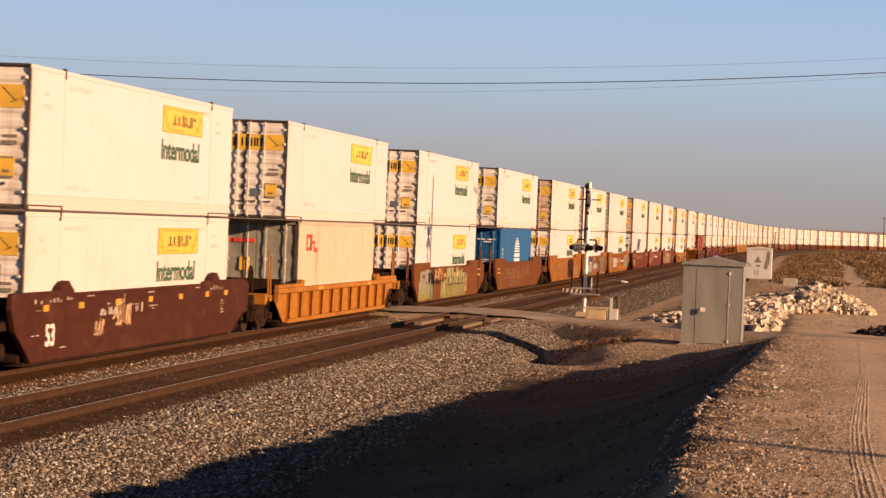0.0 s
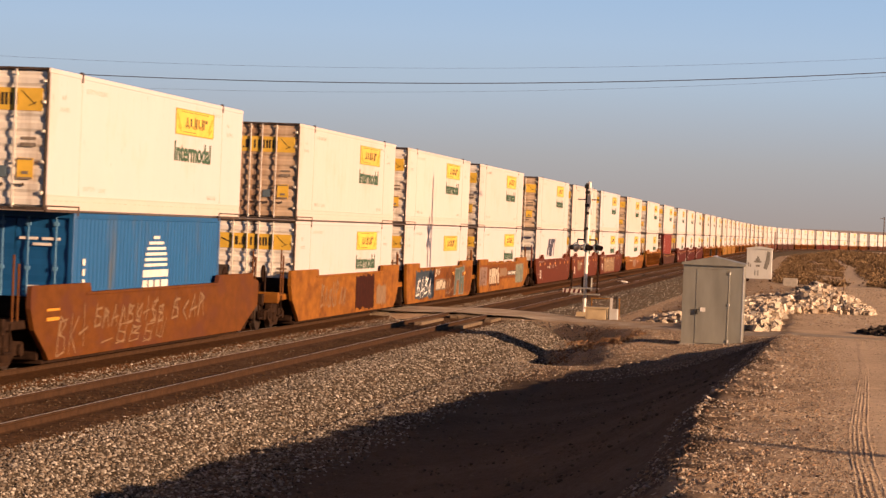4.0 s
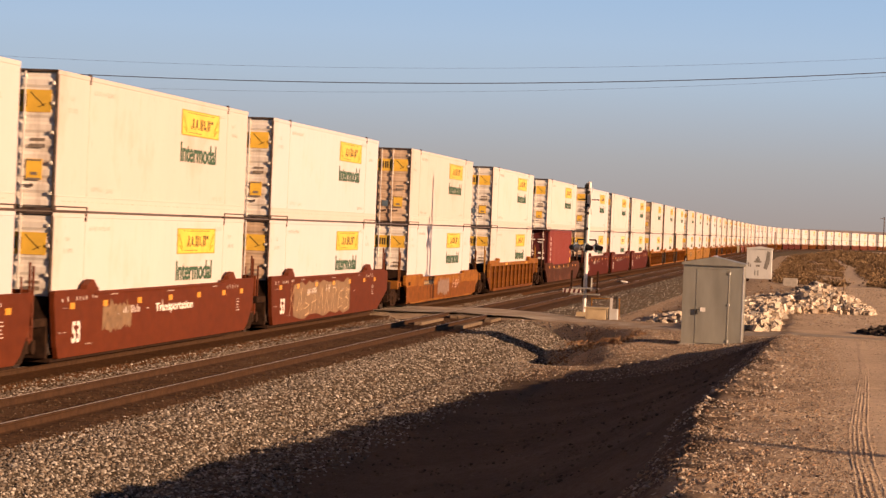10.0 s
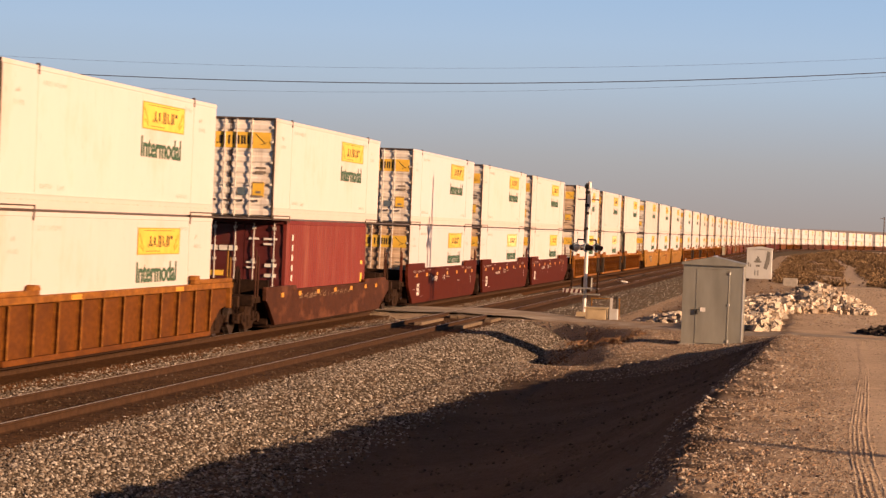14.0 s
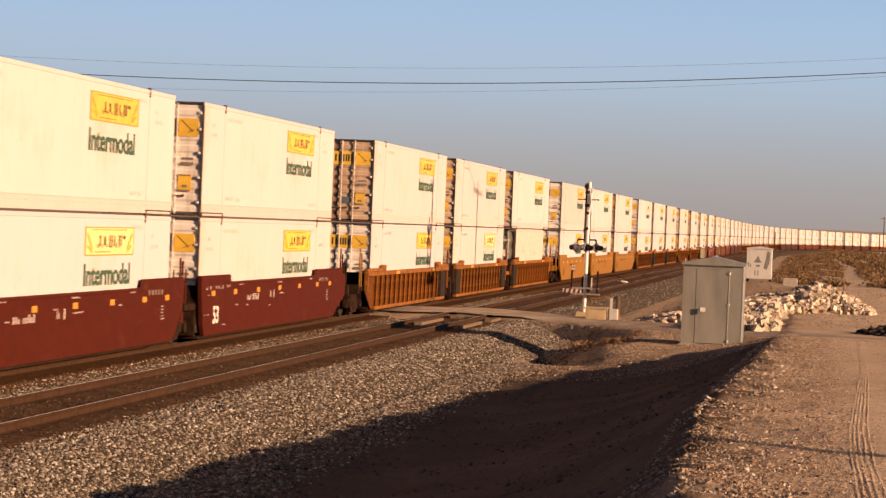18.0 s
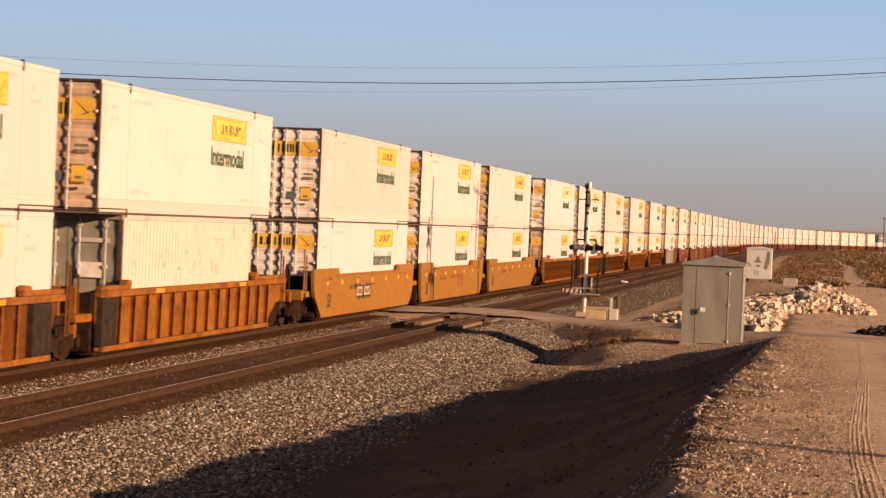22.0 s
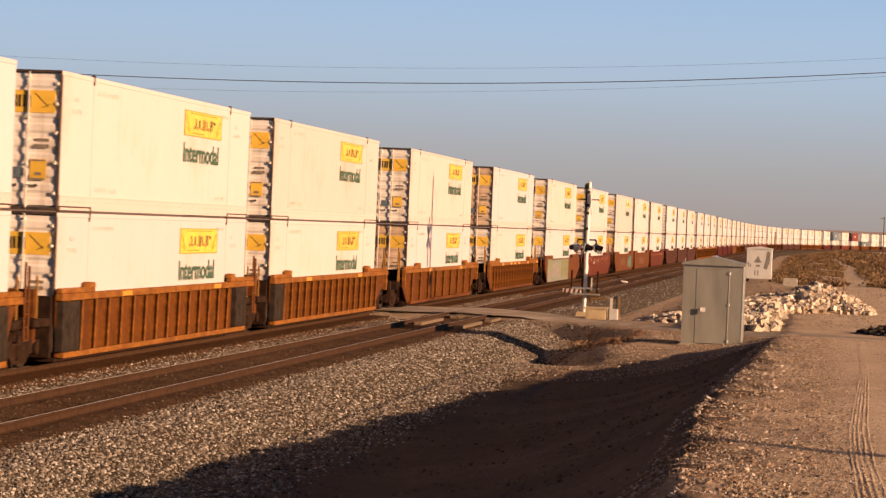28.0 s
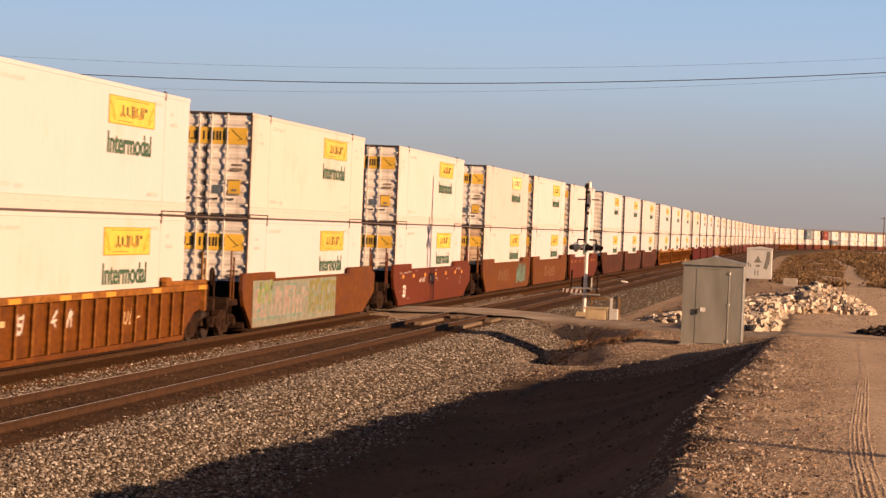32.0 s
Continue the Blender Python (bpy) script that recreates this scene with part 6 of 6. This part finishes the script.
# ---- crossing signal ----
MX, MY, MB = 7.95, 90.3, 0.08
sig = thing("crossing_signal", "white crossing signal mast with flashers and a raised gate mechanism", "crossing signal")
part("base", Build().box(MX - 0.28, MX + 0.28, MY - 0.28, MY + 0.28, MB - 0.3, MB + 0.05, 0.02), TANBOX, sig)
part("mast", Build().tube((MX, MY, MB), (MX + 0.02, MY, 5.12), 0.075, n=14), MASTWHITE, sig)
part("cap", Build().tube((MX + 0.02, MY, 5.12), (MX + 0.02, MY, 5.17), 0.085, 0.05, n=14), MASTWHITE, sig)
part("conduit", Build().tube((MX - 0.09, MY - 0.02, 2.8), (MX - 0.08, MY - 0.02, 5.1), 0.04, n=8), BLACKPAINT, sig)
for z in (3.35, 3.95, 4.25, 4.75):
    part("clamp", Build().box(MX - 0.13, MX + 0.05, MY - 0.09, MY + 0.09, z - 0.06, z + 0.06, 0.02), BLACKPAINT, sig)
for rot in (48, -48):
    blade = Build().box(-0.012, 0.012, -0.61, 0.61, -0.115, 0.115, 0.004)
    blade.turned(Matrix.Translation((MX + 0.1 + 0.013 * (rot > 0), MY, 4.42)) @ pose(0, 0, 0, rot, 0, 0))
    part("crossbuck_blade", blade, MASTWHITE, sig)
part("bracket", Build().tube((MX - 0.42, MY - 0.02, 4.47), (MX + 0.42, MY - 0.02, 4.47), 0.022, n=8), BLACKPAINT, sig)
part("bell", Build().tube((MX, MY, 4.98), (MX - 0.16, MY, 4.98), 0.12, 0.08, n=14), BLACKPAINT, sig)
part("light_arm", Build().tube((MX - 0.36, MY, 2.92), (MX + 0.36, MY, 2.92), 0.03, n=8).tube((MX - 0.36, MY, 2.92), (MX - 0.36, MY, 2.7), 0.03, n=8).tube((MX + 0.36, MY, 2.92), (MX + 0.36, MY, 2.7), 0.03, n=8), BLACKPAINT, sig)
for sx in (-1, 1):
    for sy in (-0.36, 0.3):
        TURN = Matrix.Translation((MX, MY, 0)) @ pose(0, 0, 0, 0, 0, -30) @ Matrix.Translation((-MX, -MY, 0))
        lamp = part("flasher", Build().tube((MX + sx * 0.06, MY + sy, 2.62), (MX + sx * 0.26, MY + sy, 2.62), 0.09, 0.15, n=16).turned(TURN), GALVLIT, sig)
        part("backing_disc", Build().tube((MX + sx * 0.245, MY + sy, 2.62), (MX + sx * 0.26, MY + sy, 2.62), 0.19, n=24).turned(TURN), SLATE, lamp)
        part("hood", Build().tube((MX + sx * 0.26, MY + sy, 2.64), (MX + sx * 0.5, MY + sy, 2.60), 0.115, 0.10, n=14, caps=False).turned(TURN), BLACKPAINT, lamp)
        part("lens", Build().tube((MX + sx * 0.26, MY + sy, 2.62), (MX + sx * 0.275, MY + sy, 2.62), 0.1, n=16).turned(TURN), REDINK, lamp)
part("gate_mechanism", Build().box(MX - 0.16, MX + 0.2, MY + 0.1, MY + 0.45, 0.9, 1.5, 0.03), UNDER, sig)
part("gate_mechanism_cover", Build().box(MX + 0.2, MX + 0.24, MY + 0.14, MY + 0.41, 0.95, 1.45, 0.015), GALV, sig)
part("shaft", Build().tube((MX - 0.55, MY - 0.3, 1.05), (MX + 0.55, MY - 0.3, 1.05), 0.035, n=8), GALVLIT, sig)
for x in (MX - 0.5, MX + 0.5):
    part("counterweight_arm", Build().prism([(MY - 0.42, 0.86), (MY - 0.2, 0.86), (MY - 0.14, 1.7), (MY - 0.3, 1.72)], x - 0.03, x + 0.03, "x"), UNDER, sig)
bar = part("gate_arm", Build().box(MX - 0.82, MX - 0.1, MY - 0.44, MY - 0.38, 0.86, 1.02, 0.01), GREYINK, sig, "red and white striped arm")
for i in range(4):
    part("stripe", Build().prism([(MX - 0.78 + i * 0.18, 0.862), (MX - 0.70 + i * 0.18, 0.862), (MX - 0.66 + i * 0.18, 1.018), (MX - 0.74 + i * 0.18, 1.018)], MY - 0.446, MY - 0.44, "y"), DARKRED, bar)
part("tray", Build().box(MX - 0.5, MX + 0.6, MY - 0.48, MY - 0.1, 0.80, 0.85), GALV, sig)

batt = thing("battery_box", "low tan enamel battery box with a hinged lid", "equipment box")
bz = gz(8.8, 86.2) - 0.02
part("body", Build().box(8.42, 9.18, 86.0, 86.8, bz, bz + 0.40, 0.01), TANBOX, batt)
part("lid", Build().box(8.38, 9.22, 85.95, 86.84, bz + 0.40, bz + 0.46, 0.012), TANBOX, batt)
part("front_panel", Build().box(8.5, 9.1, 85.985, 86.0, bz + 0.05, bz + 0.35, 0.004), TANBOX, batt)
jb = thing("junction_box", "narrow pale junction box on the crossing bank", "equipment box")
part("body", Build().box(9.30, 9.60, 86.1, 86.5, bz - 0.03, bz + 0.42, 0.01), WHITEBOX, jb)
part("post", Build().box(9.30, 9.38, 86.15, 86.4, bz + 0.42, bz + 0.82, 0.008), WHITEBOX, jb)
part("conduit", Build().tube((9.55, 86.3, bz + 0.4), (9.55, 86.3, bz + 0.85), 0.04, n=8).tube((9.55, 86.3, bz + 0.85), (9.42, 86.3, bz + 0.8), 0.04, n=8), BLACKPAINT, jb)
tp = thing("guard_rail", "thin yellow pipe rail on two posts", "rail")
part("pipe", Build().tube((8.5, 87.0, bz + 0.76), (9.62, 87.0, bz + 0.77), 0.018, n=8), YELLOWCAR, tp)
for x in (8.55, 9.58):
    part("post", Build().tube((x, 87.0, bz - 0.1), (x, 87.0, bz + 0.77), 0.02, n=8), YELLOWCAR, tp)

# ---- white cabin, block, posts ----
WX0, WX1, WY, WB = 11.55, 13.40, 174.0, 0.12
wc = thing("equipment_cabin", "small chalky white equipment cabin on skids with dark marks", "cabin")
part("body", Build().box(WX0, WX1, WY, WY + 1.9, WB + 0.1, WB + 2.3, 0.02), WHITEBOX, wc)
part("roof", Build().prism([(WX0 - 0.06, WB + 2.3), (WX1 + 0.06, WB + 2.3), (WX1 + 0.06, WB + 2.36), ((WX0 + WX1) / 2, WB + 2.5), (WX0 - 0.06, WB + 2.36)], WY - 0.08, WY + 1.98, "y"), WHITEBOX, wc)
for x in (WX0 + 0.1, WX1 - 0.1):
    part("skid", Build().box(x - 0.08, x + 0.08, WY - 0.05, WY + 1.95, gz(12.5, 174) - 0.1, WB + 0.1), UNDER, wc)
b = Build()
for x0, x1, z0, z1 in ((0.55, 1.10, 1.30, 1.44), (0.66, 0.98, 1.44, 1.60), (0.76, 0.90, 1.60, 1.76), (0.70, 1.0, 1.0, 1.14), (0.62, 0.68, 0.35, 0.75), (0.84, 0.90, 0.35, 0.75), (0.10, 0.2, 1.0, 1.3), (0.26, 0.34, 0.95, 1.2)):
    b.box(WX0 + x0, WX0 + x1, WY - 0.008, WY, WB + z0, WB + z1)
tagged(part("markings", b, CABMARK, wc, "worn grey painted marks"), kind="stuff")
part("worn_patch", Build().prism([(WX0 + 1.25, WB + 0.9), (WX0 + 1.5, WB + 0.8), (WX0 + 1.68, WB + 1.3), (WX0 + 1.72, WB + 2.1), (WX0 + 1.5, WB + 2.2), (WX0 + 1.42, WB + 1.6)], WY - 0.006, WY, "y"), CABMARK, wc)
blk = thing("concrete_block", "pale squat concrete block on bare soil", "concrete block")
part("body", Build().box(14.3, 15.35, 171.0, 171.8, gz(14.8, 171) - 0.15, gz(14.8, 171) + 0.58, 0.03), CONCRETE, blk)
part("lifting_loop", Build().tube((14.7, 171.4, gz(14.8, 171) + 0.56), (14.95, 171.4, gz(14.8, 171) + 0.63), 0.02, n=6), UNDER, blk)
mp = thing("marker_post", "short pale wooden marker post beside the rubble", "post")
part("stake", Build().tube((18.35, 141, gz(18.35, 141) - 0.2), (18.35, 141, gz(18.35, 141) + 0.85), 0.05, 0.04, n=8), PLANK, mp)
sc = thing("scrap_board", "white scrap board lying between the tracks", "board")
part("board", Build().box(3.95, 4.4, 153.0, 154.0, -0.05, 0.06, 0.02).turned(Matrix.Translation((4.17, 153.5, 0.02)) @ pose(0, 0, 0, 0, 8, 20) @ Matrix.Translation((-4.17, -153.5, 0))), WHITEBOX, sc)


# ---- poles and wires ----
def utility_pole(x, y, top, arm=1.1, turn=0.0, label="tall dark wooden utility pole with a crossarm"):
    base = gz(x, y)
    p = thing("utility_pole", label, "utility pole", "utility poles along the line")
    part("pole", Build().tube((x, y, base - 0.5), (x, y, top), 0.16, 0.11, n=10), WOODPOLE, p)
    if arm:
        c, s = math.cos(turn), math.sin(turn)
        a = Build().tube((x - arm * c, y - arm * s, top - 0.45), (x + arm * c, y + arm * s, top - 0.45), 0.06, n=8)
        arm_ob = part("crossarm", a, WOODPOLE, p)
        for k in (-0.9, -0.3, 0.9):
            part("insulator", Build().tube((x + k * arm * c, y + k * arm * s, top - 0.40), (x + k * arm * c, y + k * arm * s, top - 0.24), 0.05, 0.03, n=8), GREYDOOR, arm_ob)
    return p


PX, PY = 26.3, 96.1
utility_pole(PX, PY, 11.3, 1.3, 1.25)
utility_pole(23.3, 84.75, 10.5, 0, label="slim wooden guy pole without a crossarm")
# unseen pole, added for the shadow band across the dirt road
utility_pole(43.9, 7.75, 10.5, 1.2, 0.4)
utility_pole(-48, PY, 12.0, 1.3, 1.25)
utility_pole(34.9, 690, 10.6, 1.2, 0.1)
utility_pole(6.3, 560, 4.7, 0, label="short wooden line-side post")
for zmid, sag, mid, r in ((8.99, 0.001434, -8.99, 0.018), (9.615, 0.001349, -9.29, 0.0042), (8.534, 0.001522, -11.56, 0.0038)):
    w = Build()
    pts = []
    for i in range(41):
        x = -48 + (PX + 48) * i / 40
        pts.append((x, PY, zmid + sag * (x - mid) ** 2))
    for i, p in enumerate(pts):
        w.v += [(p[0], p[1] + r * math.cos(k * 1.2566), p[2] + r * math.sin(k * 1.2566)) for k in range(5)]
        w.f += [(5 * i + k, 5 * i + (k + 1) % 5, 5 * i + (k + 1) % 5 + 5, 5 * i + k + 5) for k in range(5) if i < 40]
    tagged(solid("overhead_cable", w, WIRE, "thin dark cable hanging between utility poles", "cable"), group="overhead cables")

# ---- rubble ----
ROCK_MESH = []
for k in range(8):
    v, f = stones(np.zeros((1, 3)), [1.0], flat=0.85, rough=0.34, block=True)
    ROCK_MESH.append(raw("rock", v, f, ROCK))


def mound(x, y):
    """Height of the heaped rubble over the ground: a low tongue towards the road, and a ridge across behind it."""
    side = np.interp(y, [76, 90, 98, 104], [15.55, 15.42, 15.45, 16.0]) + 0.12 * np.sin(y * 1.7)
    tongue = np.interp(y, [77.6, 78.4, 84, 92, 104, 106], [0, 0.30, 0.42, 0.55, 0.72, 0.6]) * np.clip((side - x) / 0.35, 0, 1) ** 0.6 * np.clip((x - 13.1) / 0.6, 0, 1)
    crown = np.interp(x, [13.2, 14.2, 15.2, 15.9, 16.5, 17.1, 17.8, 18.4, 19.0, 19.4], [0.5, 0.62, 0.72, 0.86, 1.10, 1.12, 0.92, 0.62, 0.32, 0.0])
    ridge = crown * np.clip(1 - ((y - 107.6) / (4.6 + 1.4 * np.exp(-((x - 15.7) / 0.9) ** 2))) ** 2, 0, 1) ** 0.55 * (x > 13.1)
    return np.maximum(tongue, ridge) * (0.9 + 0.12 * np.sin(3.1 * x + 0.9 * y) * np.sin(1.7 * y - 2.3 * x))


px, py = rng.uniform(12.9, 20.0, 40000), rng.uniform(77, 113, 40000)
ph = mound(px, py)
ok = (ph > 0.06) & (rng.uniform(0, 1, len(px)) < 0.55 + 0.25 * np.sin(2.3 * px + 0.5 * py))
px, py, ph = px[ok][:7500], py[ok][:7500], ph[ok][:7500]
pz = ground(px, py) + ph * rng.uniform(0.70, 1.10, len(px)) - 0.02
pr = 0.05 + 0.115 * rng.uniform(0, 1, len(px)) ** 1.7
order = np.argsort(py)
pile = thing("rubble_pile", "long heap of pale broken limestone rocks", "rock pile")
for i in order[:300]:
    rk = part("rock", ROCK_MESH[i % 8], None, pile, place=(px[i], py[i], pz[i]))
    rk.scale = (pr[i] * 1.15, pr[i], pr[i])
    rk.rotation_euler = (rng.uniform(0, 6), rng.uniform(0, 6), rng.uniform(0, 6))
rest = order[300:]
v, f = stones(np.stack([px[rest], py[rest], pz[rest]], -1), pr[rest], flat=0.8, rough=0.34, block=True)
tagged(part("rubble", raw("rubble", v, f, ROCKS), None, pile), kind="stuff")
cx, cy = np.meshgrid(np.arange(12.5, 20.3, 0.3), np.arange(76, 116, 0.8))
ch = mound(cx, cy)
cv = np.stack([cx, cy, ground(cx, cy) + ch * 0.72 - 0.12], -1).reshape(-1, 3)
ci = (np.arange(cx.shape[0] - 1)[:, None] * cx.shape[1] + np.arange(cx.shape[1] - 1)[None, :]).reshape(-1)
part("core", raw("core", cv, np.stack([ci, ci + 1, ci + 1 + cx.shape[1], ci + cx.shape[1]], -1), SOIL), None, pile, "earth among the rocks")


def heap(name, n, xr, yr, hf, size, material, label):
    x, y = rng.uniform(*xr, n), rng.uniform(*yr, n)
    h = hf(x, y)
    ok = h > 0.01
    x, y, h = x[ok], y[ok], h[ok]
    r = rng.uniform(*size, len(x))
    v, f = stones(np.stack([x, y, ground(x, y) + h * rng.uniform(0.5, 1.0, len(x))], -1), r, flat=0.8)
    return tagged(new(name, raw(name, v, f, material)), label, "rubble", kind="stuff")


heap("grey_rubble", 500, (16.0, 18.4), (107, 114), lambda x, y: 1.25 * np.clip(1 - ((x - 16.8) / 1.1) ** 2 - ((y - 110.5) / 3.2) ** 2, 0, 1), (0.08, 0.17), GREYROCK, "grey concrete rubble on top of the heap")
heap("low_rubble", 420, (9.6, 13.6), (88, 97), lambda x, y: 0.28 * np.clip(1.1 - ((x - 11.6) / 2.1) ** 2 - ((y - 92) / 4.0) ** 2, 0, 1), (0.07, 0.18), ROCKS, "low strip of pale broken rocks behind the road")
heap("dark_rubble", 1500, (17.8, 23.2), (74, 82), lambda x, y: 0.42 * np.clip(1 - ((x - 20.5) / 2.4) ** 2 - ((y - 78) / 2.6) ** 2, 0, 1), (0.05, 0.13), DARKROCK, "low heap of broken dark asphalt")


# ---- brush ----
def tuft_mesh(places, radii, leaves, size, flat=0.75, seed=3):
    """Verts and faces of dry bushes: many small leaf blades in rough clumps."""
    g = np.random.default_rng(seed)
    n = len(places)
    d = g.normal(size=(n, leaves, 3))
    d /= np.linalg.norm(d, axis=2, keepdims=True)
    d[:, :, 2] = np.abs(d[:, :, 2])
    lump = 0.75 + 0.35 * np.sin(3 * np.arctan2(d[:, :, 1], d[:, :, 0]) + g.uniform(0, 6, (n, 1)))
    c = d * (g.uniform(0.35, 1.0, (n, leaves)) * lump)[:, :, None] * np.asarray(radii)[:, None, None]
    c[:, :, 2] *= flat
    c += np.asarray(places)[:, None, :]
    t = g.normal(size=(n, leaves, 3, 3)) * (np.asarray(radii)[:, None, None, None] * size)
    v = (c[:, :, None, :] + t).reshape(-1, 3)
    return v, np.arange(len(v)).reshape(-1, 3)


bx, by = rng.uniform(6, 70, 20000), 180 + 560 * rng.uniform(0, 1, 20000) ** 1.1
path = np.interp(by, [150, 185, 350, 450, 600], [19.2, 20.0, 21.4, 20.0, 16.0])
edge = np.interp(by, [180, 250, 400, 600], [13.6, 12.2, 11.0, 11.0]) + line(by)[0]
clump = np.sin(bx * 0.55 + by * 0.045) * np.sin(bx * 0.23 - by * 0.031 + 1) + 0.6 * np.sin(bx * 1.3 + by * 0.11) * np.sin(by * 0.07 + 2)
ok = (np.abs(bx - path) > 1.0) & (bx > edge) & (bx < 18 + by * 0.055) & (clump + rng.uniform(-0.5, 0.5, len(bx)) > -0.22)
bx, by, path = bx[ok], by[ok], path[ok]
br = rng.uniform(0.3, 0.8, len(bx)) * (0.75 + by / 600) * np.where(bx > path, 1.35, 1.0)
v, f = tuft_mesh(np.stack([bx, by, ground(bx, by) - 0.05], -1), br, 84, 0.085, 0.8)
tagged(new("sagebrush", raw("sagebrush", v, f, SAGE)), "dense dry olive-brown desert brush", "brush", kind="stuff")
bush = None
for k, (x, y, r) in enumerate(((13.9, 193, 1.0), (14.8, 199, 0.9), (16.2, 196, 0.8), (17.6, 201, 1.0), (22.0, 190, 1.1), (23.0, 196, 1.0), (21.6, 204, 1.0), (15.4, 206, 0.9))):
    if k < 3:
        v, f = tuft_mesh([(0, 0, 0)], [1.0], 160, 0.11, seed=20 + k)
        bush = thing("desert_shrub", "dry brown desert shrub with dense twiggy leaves", "shrub", "shrubs beside the line", pose(x, y, gz(x, y) - 0.03))
        part("leaves", raw("leaves", v, f, SAGE), None, bush)
        tw = Build()
        for a in range(7):
            tw.tube((0, 0, -0.1), (0.6 * math.cos(a * 0.9), 0.6 * math.sin(a * 0.9), 0.5), 0.02, 0.008, n=5)
        part("twigs", tw, WOODPOLE, bush)
        bush.scale = (r, r, r)
    else:
        copy_thing(bush, pose(x, y, gz(x, y) - 0.03, 0, 0, 60 * k))
gxs, gys = rng.uniform(8.8, 11.4, 150), rng.uniform(68, 79.5, 150)
ok = gys < road_edge(gxs) - 0.6
gxs, gys = gxs[ok], gys[ok]
v, f = tuft_mesh(np.stack([gxs, gys, ground(gxs, gys) - 0.02], -1), rng.uniform(0.08, 0.24, len(gxs)), 34, 0.13, 0.9, seed=9)
tagged(new("dry_weeds", raw("dry_weeds", v, f, STRAW)), "reddish dry weeds on the ditch bank", "weeds", kind="stuff")
gxs, gys = rng.uniform(9.5, 15, 120), rng.uniform(88, 170, 120)
v, f = tuft_mesh(np.stack([gxs, gys, ground(gxs, gys) - 0.02], -1), rng.uniform(0.1, 0.28, 120), 30, 0.16, 0.8, seed=10)
tagged(new("dry_weeds", raw("dry_weeds", v, f, STRAW)), "scattered dry weeds beside the track", "weeds", kind="stuff")

# ---- far trees and hills ----
for k, (x, y, h) in enumerate(((62, 1180, 9), (70, 1190, 11), (78, 1185, 10), (87, 1200, 12), (96, 1195, 10), (54, 1205, 7), (106, 1210, 11))):
    t = thing("far_tree", "dark rounded tree on the far plain", "tree", "trees on the far plain", pose(x, y, gz(x, y), 0, 0, 50 * k))
    tr = Build().tube((0, 0, -0.3), (0.2, 0, h * 0.45), 0.3, 0.16, n=8)
    for a in range(5):
        tr.tube((0.15, 0, h * (0.25 + 0.05 * a)), (h * 0.25 * math.cos(a * 1.3), h * 0.25 * math.sin(a * 1.3), h * (0.55 + 0.05 * a)), 0.12, 0.04, n=6)
    part("trunk", tr, WOODPOLE, t)
    g = np.random.default_rng(40 + k)
    cs = np.stack([g.normal(0, h * 0.26, 34), g.normal(0, h * 0.26, 34), h * g.uniform(0.35, 0.95, 34)], -1)
    v, f = tuft_mesh(cs, g.uniform(0.7, 1.5, 34), 40, 0.22, 0.8, seed=60 + k)
    part("crown", raw("crown", v, f, mat("dark_foliage", (0.05, 0.055, 0.025), 0.9, vary=0.4)), None, t)
hv, hf = [], []
hx = np.linspace(-2600, 2600, 120)
for i, x in enumerate(hx):
    top = 17 + 4 * math.sin(x / 310 + 1) + 2.5 * math.sin(x / 127) + 1.5 * math.sin(x / 53 + 2)
    hv += [(x, 4300, -6), (x, 4380, max(4, top))]
for i in range(len(hx) - 1):
    hf.append((2 * i, 2 * i + 2, 2 * i + 3, 2 * i + 1))
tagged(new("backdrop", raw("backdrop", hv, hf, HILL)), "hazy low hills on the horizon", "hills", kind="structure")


def motions():
    """The train runs along the line; every well car and container is keyed from start to end."""
    times = [0, 2, 4, 6, 8, 10, 12, 14, 16, 18, 20, 22, 24, 26, 28, 30, 32]
    for ob, along, z in MOVING:
        rows = []
        for t in times:
            x, y, h = line(along - run(t))
            rows.append((t, pose(float(x), float(y), z, 0, 0, -math.degrees(float(h)))))
        walk(ob, rows)


motions()
